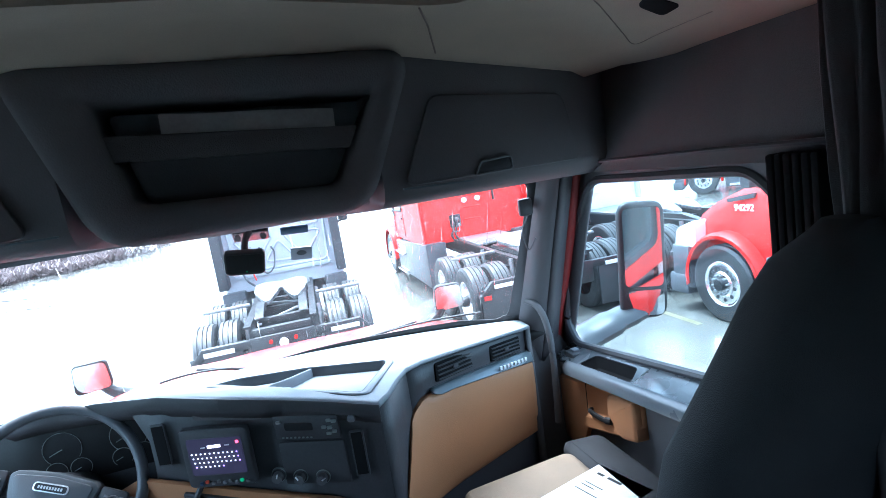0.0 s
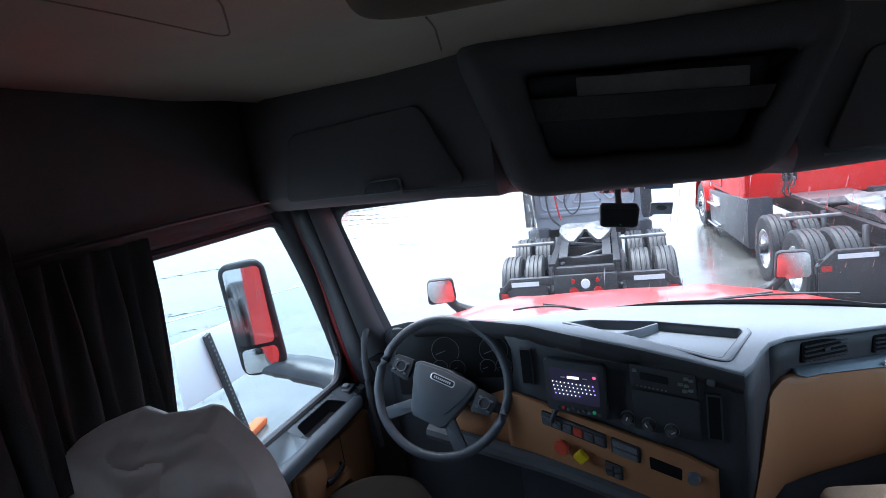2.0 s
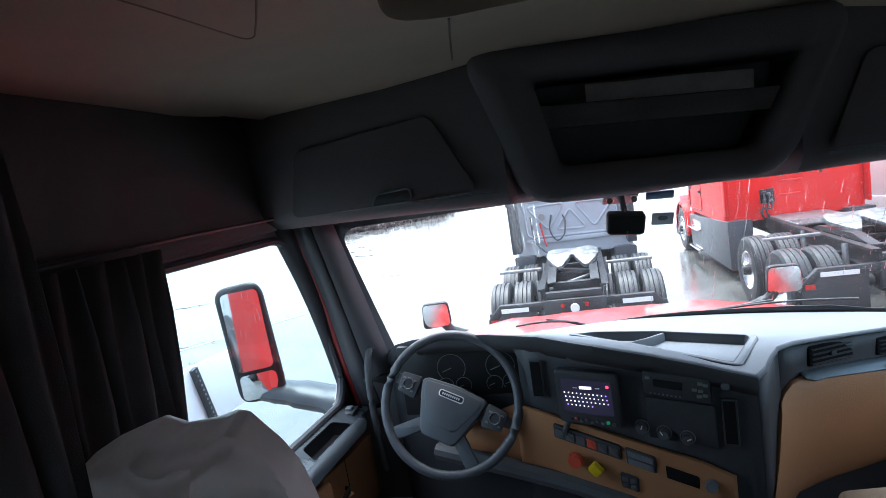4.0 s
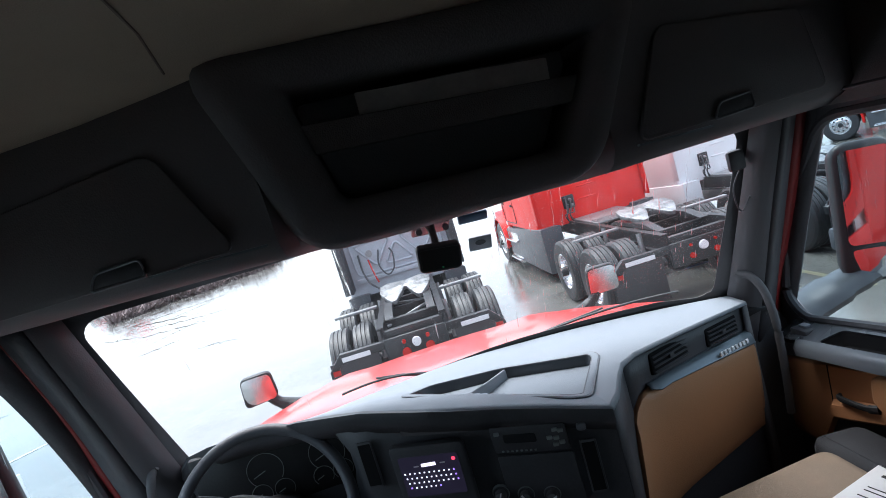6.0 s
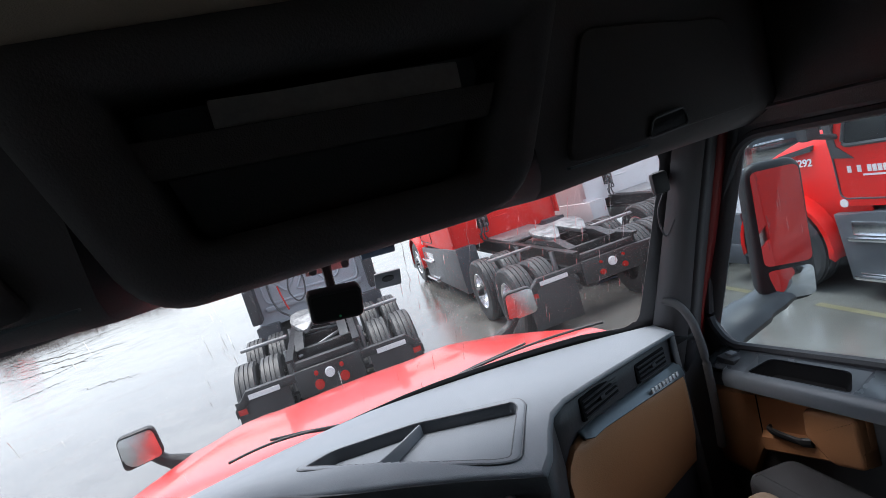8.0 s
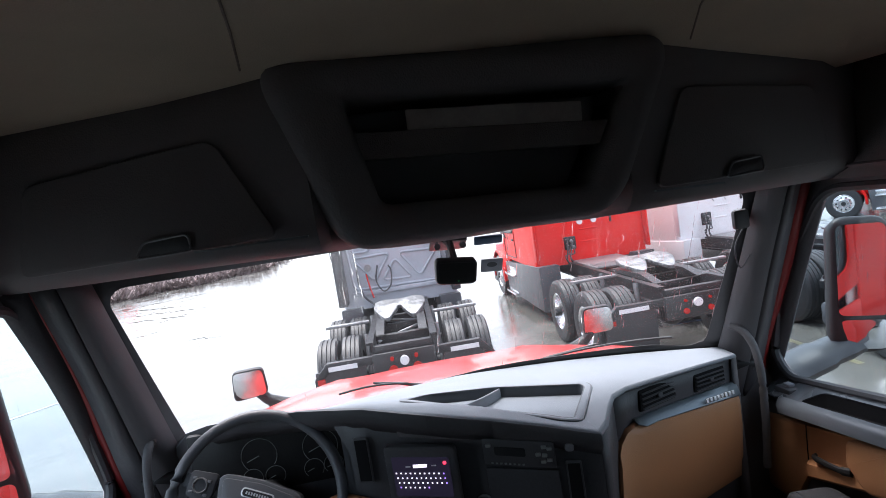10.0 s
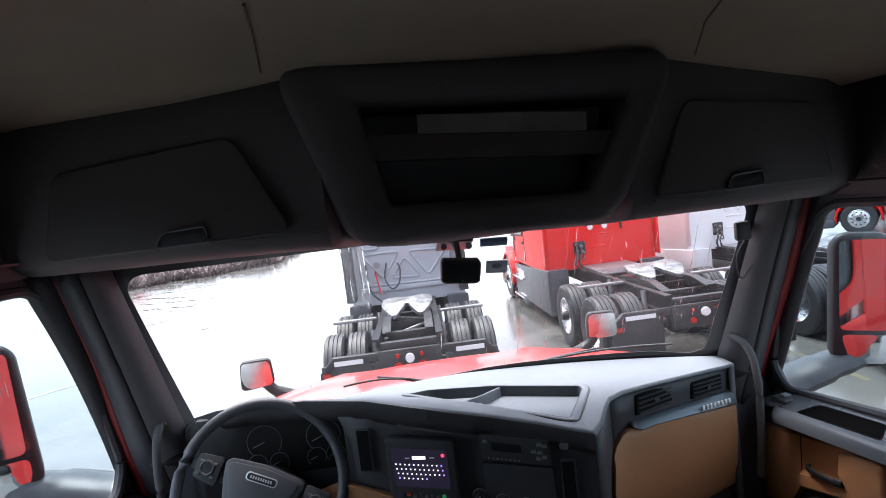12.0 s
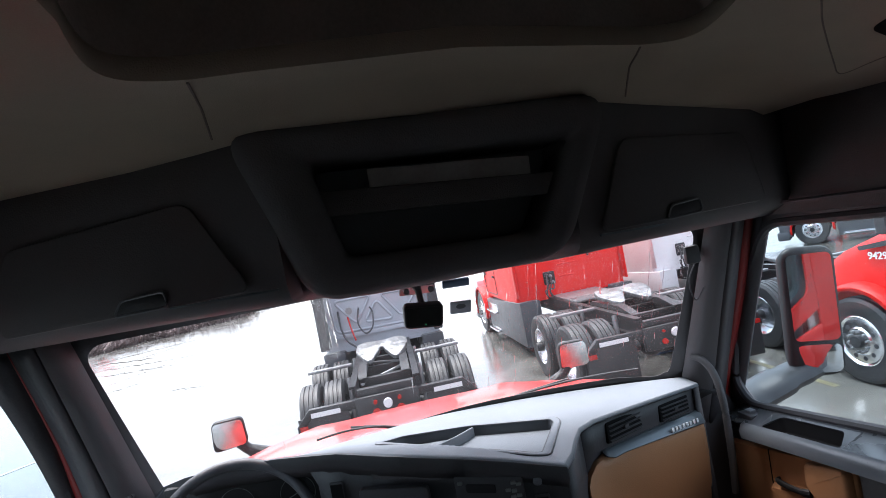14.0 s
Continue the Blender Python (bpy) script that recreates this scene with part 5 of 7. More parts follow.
# ---- radio ----
radio = thing("radio", "black car radio with small pale buttons", "radio")
plate("body", BLACK, -0.025, 0.135, 1.955, 2.02, 0, 0.010, radio, slope=0.12)
plate("display", TINTED, 0.0, 0.07, 1.982, 2.004, 0.009, 0.012, radio, "dark display", slope=0.12)
for x, z in ((-0.012, 2.012), (0.112, 2.0), (0.124, 1.996), (0.098, 1.983), (0.112, 1.980), (0.122, 1.968), (0.108, 1.965)):
    plate("button", DIAL, x - 0.006, x + 0.006, z - 0.004, z + 0.004, 0.009, 0.015, radio, "pale button", r=0.002, bevel=0.001)
for k in range(8):
    plate("preset_bar", DIAL, -0.01 + 0.010 * k, -0.005 + 0.010 * k, 1.966 - 0.0012 * k, 1.970 - 0.0012 * k, 0.009, 0.012, radio, r=0.001, bevel=0)
plate("centre_panel", BLACK, -0.025, 0.14, 1.825, 1.945, 0, 0.004, dash, "blank black centre panel", slope=0.1)
plate("key_switch", TRIM, 0.158, 0.178, 1.985, 2.003, 0, 0.012, dash, "small round switch", r=0.009)


def dial(x, z, mark):
    d = thing("climate_dial", "black rotary climate dial with a pale ring", "dial", group="climate dials")
    for nm, r, d0, d1, mat in (("ring", 0.021, 0.0, 0.006, DIAL), ("face", 0.019, 0.0, 0.009, BLACK), ("knob", 0.014, 0.006, 0.026, DARK)):
        bm = B()
        cyl(bm, (0, -d0, 0), (0, -d1, 0), r, r * 0.93, seg=24)
        bmesh.ops.transform(bm, matrix=stack(x, z), verts=bm.verts[:])
        part(nm, bm, mat, d)
    bm = B()
    box(bm, -0.0016, 0.0016, -0.028, -0.022, 0.002, 0.013, m=stack(x, z) @ pose(0, 0, 0, 0, mark, 0))
    part("pointer", bm, PALE, d)


for x, z, a in ((-0.040, 1.864, 20), (0.014, 1.852, -30), (0.070, 1.843, 60)):
    dial(x, z, a)

# ---- switches on the brown band ----
sw = thing("switch_row", "row of black rocker switches with a red hazard switch", "switch")
plate("bezel", BLACK, -0.282, -0.100, 1.79, 1.832, 0.012, 0.024, sw, slope=0.27)
for k in range(6):
    x = -0.277 + 0.0295 * k
    z = 1.811 - 0.27 * (x + 0.0125 + 0.191)
    plate("rocker", KNOB_RED if k == 3 else DARK, x, x + 0.025, z - 0.013, z + 0.013, 0.022, 0.030, sw, r=0.002, bevel=0.002, slope=0.27)
sw = thing("switch_pair", "two stacked grey rocker switches", "switch")
plate("bezel", BLACK, -0.088, -0.012, 1.745, 1.793, 0.013, 0.022, sw, slope=0.27)
for z in (1.758, 1.780):
    plate("rocker", TRIM, -0.082, -0.018, z - 0.009, z + 0.009, 0.02, 0.027, sw, r=0.002, bevel=0.002, slope=0.27)
sw = thing("switch_block", "small block of four black switches", "switch")
plate("bezel", BLACK, -0.108, -0.062, 1.678, 1.722, 0.016, 0.025, sw, slope=0.27)
for a in (0, 1):
    for b in (0, 1):
        plate("rocker", DARK, -0.104 + 0.021 * a, -0.087 + 0.021 * a, 1.684 + 0.019 * b - 0.005 * a, 1.698 + 0.019 * b - 0.005 * a, 0.023, 0.030, sw, r=0.002, bevel=0.002)
# flat plate: the slot's inner shade is put into its colour
plate("coin_slot", SLOT, 0.010, 0.090, 1.708, 1.748, 0.012, 0.017, dash, "storage slot drawn as a plate in shade black", slope=0.27)
bm = B()
cyl(bm, (0, -0.012, 0), (0, -0.032, 0), 0.017, 0.015, seg=20)
bmesh.ops.transform(bm, matrix=stack(0.118, 1.718), verts=bm.verts[:])
part("power_socket", bm, TRIM, dash, "capped power socket")
for x, z, mat, lab, sides in ((-0.222, 1.758, KNOB_RED, "red-orange octagonal air brake knob", 8), (-0.168, 1.738, YELLOW, "yellow diamond air brake knob", 4)):
    k = thing("brake_knob", lab, "knob", group="air brake knobs")
    bm = B()
    cyl(bm, (0, -0.005, 0), (0, -0.035, 0), 0.009, seg=12)
    bmesh.ops.transform(bm, matrix=stack(x, z), verts=bm.verts[:])
    part("stem", bm, BLACK, k)
    bm = B()
    cyl(bm, (0, -0.034, 0), (0, -0.052, 0), 0.026, 0.023, seg=sides)
    bmesh.ops.bevel(bm, geom=bm.edges[:], offset=0.003, segments=2, affect="EDGES")
    bmesh.ops.transform(bm, matrix=stack(x, z), verts=bm.verts[:])
    part("cap", bm, mat, k)

# ---- lower cab: tunnel, pedals ----
bm = B()
prism(bm, rounded([(0.55, 1.12), (0.55, 1.28), (0.95, 1.42), (1.15, 1.62), (1.3, 1.62), (1.3, 1.12)], 0.05), "x", -0.10, 0.30, 0.02)
single("tunnel", bm, BLACK, "black moulded tunnel under the dash", "console", kind="structure")
for x, y, z, nm in ((-0.390, 1.48, 1.39, "accelerator"), (-0.525, 1.50, 1.38, "brake")):
    p = thing("pedal", "black ribbed floor pedal", "pedal", group="pedals")
    m = pose(x, y, z, -35, 0, 0)
    bm = B()
    box(bm, -0.032, 0.032, -0.008, 0.008, -0.10, 0.09, 0.006, m)
    part("pad", bm, DARK, p)
    for k in range(6):
        bm = B()
        box(bm, -0.028, 0.028, -0.013, -0.007, -0.085 + 0.028 * k, -0.073 + 0.028 * k, 0.002, m)
        part("rib", bm, TRIM, p)
    bm = B()
    tube(bm, [(x, y + 0.03, z + 0.02), (x, y + 0.2, z + 0.22)], 0.012, 8)
    part("lever", bm, BLACK, p)

lv = thing("column_lever", "thin steel lever hanging below the steering column", "lever")
bm = B()
tube(bm, smooth_path([(-0.440, 1.36, 1.64), (-0.452, 1.42, 1.56), (-0.462, 1.45, 1.48), (-0.468, 1.452, 1.415)], 4), 0.0065, 8)
part("rod", bm, STEEL, lv)
bm = B()
cyl(bm, (-0.468, 1.452, 1.425), (-0.469, 1.453, 1.395), 0.010, 0.009, seg=10)
part("tip", bm, STEEL, lv)

# ---- steering wheel ----
wheel_at = pose(-0.605, 1.193, 1.920, -27, 0, 0) @ pose(0, 0, 0, 0, 25, 0) @ Matrix.Scale(1.03, 4)
sw = thing("steering_wheel", "dark grey four-spoke truck steering wheel", "steering wheel")


def on_wheel(bm):
    bmesh.ops.transform(bm, matrix=wheel_at, verts=bm.verts[:])
    return bm


LEATHER = material("grey_wheel_leather", (0.085, 0.090, 0.10), 0.42, vary=0.15, bump=0.35, grain=350)
HUBGREY = material("grey_hub_cover", (0.095, 0.102, 0.113), 0.45, vary=0.1, bump=0.3, grain=350)
bm = B()
tube(bm, [(0.212 * math.cos(2 * math.pi * k / 56), 0, 0.212 * math.sin(2 * math.pi * k / 56)) for k in range(56)], 0.0148, 12, closed=True)
part("rim", on_wheel(bm), LEATHER, sw, angle=80)
bm = B()
prism(bm, rounded([(-0.108, 0.036), (-0.092, 0.048), (0.0, 0.055), (0.092, 0.048), (0.108, 0.036), (0.100, 0.0), (0.062, -0.104), (0.050, -0.118), (-0.050, -0.118), (-0.062, -0.104), (-0.100, 0.0)], 0.016, 4), "y", -0.014, 0.045, 0.006)
hub = part("hub_cover", on_wheel(bm), HUBGREY, sw)
bm = B()
prism(bm, rounded([(-0.096, 0.038), (0.0, 0.047), (0.096, 0.038), (0.090, 0.008), (0.050, -0.072), (0.030, -0.080), (-0.030, -0.080), (-0.050, -0.072), (-0.090, 0.008)], 0.016, 4), "y", -0.0195, -0.013, 0.003)
part("horn_pad", on_wheel(bm), HUBGREY, hub)
bm = B()
prism(bm, rounded([(-0.042, 0.008), (0.042, 0.008), (0.042, 0.030), (-0.042, 0.030)], 0.011, 5), "y", -0.0215, -0.019, 0.001)
part("badge", on_wheel(bm), LETTER, hub, "long rounded chrome badge")
bm = B()
prism(bm, rounded([(-0.038, 0.011), (0.038, 0.011), (0.038, 0.027), (-0.038, 0.027)], 0.008, 5), "y", -0.0222, -0.021)
part("badge_field", on_wheel(bm), FRAME, hub)
bm = B()
for k in range(9):
    box(bm, -0.030 + 0.0067 * k, -0.0258 + 0.0067 * k, -0.0232, -0.022, 0.0155, 0.0225)
part("badge_bar", on_wheel(bm), LETTER, hub)
for s in (-1, 1):
    bm = B()
    prism(bm, [(s * 0.08, 0.034), (s * 0.194, 0.026), (s * 0.196, -0.006), (s * 0.09, -0.020)], "y", 0.002, 0.016, 0.004)
    spoke = part("spoke", on_wheel(bm), BLACK, sw)
    bm = B()
    prism(bm, rounded([(s * 0.112, 0.042), (s * 0.180, 0.036), (s * 0.176, -0.024), (s * 0.112, -0.032)], 0.010), "y", -0.010, 0.004, 0.003)
    pad = part("button_pad", on_wheel(bm), BLACK, spoke)
    bm = B()
    tube(bm, [(s * 0.147 + 0.017 * math.cos(2 * math.pi * k / 16), -0.011, 0.006 + 0.017 * math.sin(2 * math.pi * k / 16)) for k in range(16)], 0.003, 6, closed=True)
    part("button_ring", on_wheel(bm), DARK, pad)
    for k in range(4):
        q = math.pi / 4 + math.pi / 2 * k
        bm = B()
        box(bm, s * 0.147 + 0.0265 * math.cos(q) - 0.005, s * 0.147 + 0.0265 * math.cos(q) + 0.005, -0.0125, -0.009, 0.004 + 0.023 * math.sin(q) - 0.003, 0.004 + 0.023 * math.sin(q) + 0.003, 0.001)
        part("button", on_wheel(bm), TRIM, pad)
    bm = B()
    prism(bm, rounded([(s * 0.028, -0.085), (s * 0.072, -0.070), (s * 0.150, -0.138), (s * 0.118, -0.166)], 0.012), "y", -0.004, 0.018, 0.005)
    part("spoke", on_wheel(bm), HUBGREY, sw)
bm = B()
cyl(bm, (0, 0.03, 0), (0, 0.22, -0.01), 0.055, 0.07, seg=18)
part("column", on_wheel(bm), BLACK, sw)
for s, z in ((1, 0.0), (-1, 0.0)):
    bm = B()
    tube(bm, [(s * 0.04, 0.09, z), (s * (0.2 if s > 0 else 0.13), 0.095, z - 0.005), (s * (0.265 if s > 0 else 0.185), 0.09, z - 0.008)], [0.007, 0.008, 0.014], 8)
    part("stalk", on_wheel(bm), BLACK, sw)

# ---- grab handles ----
for s in (-1, 1):
    g = thing("grab_handle", "dark grey moulded grab handle on the pillar", "handle", group="grab handles")
    bm = B()
    top = [(0.905, 1.475, 2.055), (0.930, 1.445, 2.035), (0.946, 1.422, 1.985)] if s > 0 else [(-0.941, 1.46, 2.045), (-0.944, 1.435, 2.025), (-0.948, 1.418, 1.985)]
    tube(bm, smooth_path(top + [(s * 0.952, 1.41, 1.90), (s * 0.952, 1.41, 1.80), (s * 0.948, 1.41, 1.70), (s * 0.945, 1.42, 1.58)], 6), 0.0122, 12)
    part("grip", bm, DARK, g, angle=80)
    bm = B()
    x, y, z = top[0]
    cyl(bm, (x + 0.017, y + 0.038, z + 0.015), (x + 0.003, y - 0.003, z - 0.001), 0.017, 0.0125, seg=14)
    part("mount", bm, DARK, g)


# ---- doors ----
LEDGE = material("smooth_dark_ledge", (0.070, 0.080, 0.090), 0.26, vary=0.08, bump=0.08)
RAIL = material("smooth_blue_grey_rail", (0.115, 0.132, 0.148), 0.30, vary=0.08, bump=0.08)


def sill(s, y):
    return 1.835 + 0.115 * (1.5 - y) if s > 0 else 1.829 + 0.092 * (1.5 - y)


WINDOW = rounded([(1.435, 1.842), (1.500, 1.915), (1.425, 2.17), (1.215, 2.475), (0.575, 2.485), (0.492, 2.41), (0.52, 1.965)], 0.075, 6)


def door(s):
    d = thing("cab_door", "truck door with brown inner panel and large side window", "door", group="cab doors")
    cy, cz = 1.0, 2.18
    opening = [(y + (0.03 if s > 0 and y > 1.1 else 0), z + (0.04 if s < 0 and z > 2.3 else 0) - (0.05 * (1.435 - y) / 0.915 * min(1, max(0, (2.41 - z) / 0.4)) if s < 0 else 0)) for y, z in WINDOW]
    ring = []
    for y, z in opening:
        dy, dz = y - cy, z - cz
        k = min((0.66 if dy > 0 else 0.64) / abs(dy) if abs(dy) > 1e-6 else 9, (0.40 if dz > 0 else 0.46) / abs(dz) if abs(dz) > 1e-6 else 9)
        ring.append((cy + dy * k, cz + dz * k))
    for nm, x0, x1, mat, g in (("window_frame", 1.085, 1.11, BLACK, 0.0), ("outer_skin", 1.125, 1.135, RED_SIDE, 0.12)):
        bm = B()
        hole = [(cy + (y - cy) * (1 + g), cz + (z - cz) * (1 + g)) for y, z in opening]
        sheet(bm, [[(s * x0, y, z) for y, z in ring], [(s * x0, y, z) for y, z in hole], [(s * x1, y, z) for y, z in hole], [(s * x1, y, z) for y, z in ring]], closed=True)
        fr = part(nm, bm, mat, d)
    bm = B()
    tube(bm, [(s * 1.09, y, z) for y, z in opening], 0.014, 8, closed=True)
    part("window_seal", bm, BLACK, d)
    bm = B()
    prism(bm, opening, "x", s * 1.112, s * 1.116)
    p = part("pane", bm, SIDE_GLASS, d)
    p.visible_shadow = False
    bm = B()
    box(bm, min(s * 1.125, s * 1.14), max(s * 1.125, s * 1.14), 0.36, 1.66, 0.95, 1.74, 0.004)
    part("outer_panel", bm, RED_SIDE, d)
    # ledge under the glass, its light edge, the face and the brown panel
    ys = [1.50, 1.44, 1.38, 1.33, 1.0, 0.8, 0.6, 0.38]
    bm = B()
    sheet(bm, [[(s * x, y, sill(s, y) + dz) for y in ys] for x, dz in ((1.10, 0.012), (1.085, 0.0), (1.072, -0.0054), (1.006, -0.0332), (1.0, -0.036))])
    bmesh.ops.delete(bm, geom=[f for f in bm.faces if 1.03 < abs(f.calc_center_median().x) < 1.07 and 1.0 < f.calc_center_median().y < 1.33], context="FACES_ONLY")
    solid(part("ledge", bm, LEDGE, d, "smooth grey ledge under the glass"), 0.004, 0)
    bm = B()
    ya = [1.41, 1.39, 1.3, 1.2, 1.0, 0.8, 0.6, 0.38]
    sheet(bm, [[(s * (x + (0.02 if k == 0 else 0)), y, sill(s, y) + dz) for k, y in enumerate(ya)] for x, dz in ((1.006, -0.036), (0.998, -0.029), (0.986, -0.035), (0.978, -0.050), (0.982, -0.076), (1.03, -0.092))])
    solid(part("arm_rail", bm, RAIL, d, "smooth grey arm rail", angle=60), 0.004, 0)
    bm = B()
    sheet(bm, [[(s * x, y, sill(s, y) + dz) for y in [1.56] + ys] for x, dz in ((1.045, -0.075), (1.05, -0.14), (1.055, -0.40), (1.06, -0.75))])
    solid(part("inner_panel", bm, DARK, d), 0.004, 0)
    bm = B()
    edge = rounded([(1.0725, 1.3305), (1.0055, 1.3305), (1.0055, 0.9995), (1.0725, 0.9995)], 0.0006, 5)
    cup = rounded([(1.064, 1.285), (1.008, 1.322), (1.008, 1.006), (1.064, 1.045)], 0.016, 5)
    low = rounded([(1.056, 1.270), (1.016, 1.295), (1.016, 1.035), (1.056, 1.060)], 0.012, 5)

    def ledge_ring(ring, dz):
        return [(s * x, y, sill(s, y) - 0.024 + (1.03 - x) * -0.436 + dz) for x, y in ring]

    sheet(bm, [ledge_ring(edge, 0.0034), ledge_ring(cup, 0.0034), ledge_ring(cup, -0.001)], closed=True)
    part("cup_surround", bm, LEDGE, d)
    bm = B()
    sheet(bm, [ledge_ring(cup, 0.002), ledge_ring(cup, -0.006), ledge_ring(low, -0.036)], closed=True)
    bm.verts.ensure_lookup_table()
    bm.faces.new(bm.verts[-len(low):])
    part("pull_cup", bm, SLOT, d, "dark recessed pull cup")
    bm = B()
    box(bm, min(s * 1.02, s * 1.075), max(s * 1.02, s * 1.075), 1.38, 1.45, sill(s, 1.43) - 0.030, sill(s, 1.43) - 0.006, 0.006)
    sp = part("switch_plate", bm, BLACK, d)
    bm = B()
    box(bm, min(s * 1.035, s * 1.06), max(s * 1.035, s * 1.06), 1.40, 1.43, sill(s, 1.43) - 0.008, sill(s, 1.43) + 0.004, 0.004)
    part("window_switch", bm, TRIM, sp)
    def shifted(bm):
        if s < 0:
            for v in bm.verts:
                k = min(1, max(0, (1.50 - v.co.y) / 0.15))
                v.co.y -= 0.075 * k
                v.co.z -= 0.030
        return bm

    def brim(y):
        return 1.742 + 0.17 * (1.332 - y)

    bm = B()
    rows = []
    for f in (0.0, 0.04, 0.10, 0.18, 0.45, 0.55, 0.66, 0.72, 0.78, 0.93, 1.0):
        row = []
        for y in (1.56, 1.50, 1.42, 1.36, 1.34, 1.325, 1.31, 1.28, 1.22, 1.17, 1.15, 1.10, 1.04, 1.012, 1.005):
            low = 1.562 + 0.29 * (1.35 - y) if y < 1.35 else 1.562 - 1.9 * min(0.07, y - 1.35)
            x = 1.036
            if y < 1.33:
                x += 0.008 if 0.1 < f < 0.7 and 1.16 < y < 1.315 else 0
                x -= 0.022 if f >= 0.72 and y > 1.01 else 0
            if y < 1.01 or f in (0.0, 1.0):
                x += 0.012
            row.append((s * x, y, brim(y) + (low - brim(y)) * f))
        rows.append(row)
    sheet(bm, rows)
    solid(part("brown_panel", shifted(bm), BROWN, d, "saddle brown moulded door panel", angle=40), 0.004, 0)
    bm = B()
    prism(bm, rounded([(1.162, brim(1.162) - 0.006), (1.012, brim(1.012) - 0.004), (1.010, 1.655), (1.10, 1.632), (1.168, 1.688)], 0.018), "x", s * 1.05, s * 1.006, 0.012)
    part("brown_block", shifted(bm), BROWN, d, "raised brown armrest block", angle=60)
    bm = B()
    tube(bm, [(s * 1.034, 1.339, brim(1.339) - 0.004), (s * 1.034, 1.342, 1.66), (s * 1.034, 1.345, 1.572)], 0.0022, 6)
    part("panel_seam", shifted(bm), SLOT, d)
    bm = B()
    tube(bm, smooth_path([(s * 1.03, 1.305, 1.652), (s * 1.012, 1.29, 1.656), (s * 1.004, 1.23, 1.662), (s * 1.004, 1.18, 1.667), (s * 1.012, 1.150, 1.672)], 5), [0.006] * 6 + [0.0075] * 10 + [0.010] * 5, 8, flat=1.3)
    part("door_handle", shifted(bm), OUTER, d, "black inner door handle")


for s in (-1, 1):
    door(s)
    # painted side of the sleeper behind the door, seen in the mirrors
    bm = B()
    box(bm, min(s * 1.12, s * 1.14), max(s * 1.12, s * 1.14), -1.46, 0.35, 0.9, 3.42, 0.01)
    single("sleeper_side", bm, RED_SIDE, "glossy red outer side of the sleeper", "wall", kind="structure")
    bm = B()
    box(bm, min(s * 1.12, s * 1.14), max(s * 1.12, s * 1.14), 0.35, 1.3, 2.57, 3.4, 0.01)
    single("roof_side", bm, RED, "glossy red roof side above the door", "wall", kind="structure")
bm = B()
box(bm, -1.14, 1.14, -1.46, 1.25, 3.40, 3.44, 0.01)
single("roof", bm, RED, "red cab roof", "roof", kind="structure")
bm = B()
sheet(bm, [[(x, 1.42 - 0.1 * x * x, 2.56) for x in (-1.1, -0.5, 0, 0.5, 1.1)], [(x, 1.25, 3.0) for x in (-1.1, -0.5, 0, 0.5, 1.1)], [(x, 1.1, 3.42) for x in (-1.1, -0.5, 0, 0.5, 1.1)]])
solid(single("roof_front", bm, RED, "red roof fairing above the windshield", "roof", kind="structure"), 0.02)


for s in (-1, 1):
    bm = B()
    prism(bm, [(s * 0.87, 1.1), (s * 1.10, 1.1), (s * 1.10, 1.80), (s * 0.99, 1.97), (s * 0.87, 1.97)], "y", 1.545, 1.60)
    single("kick_panel", bm, DARK, "dark plastic kick panel beside the dash", "trim", kind="structure")

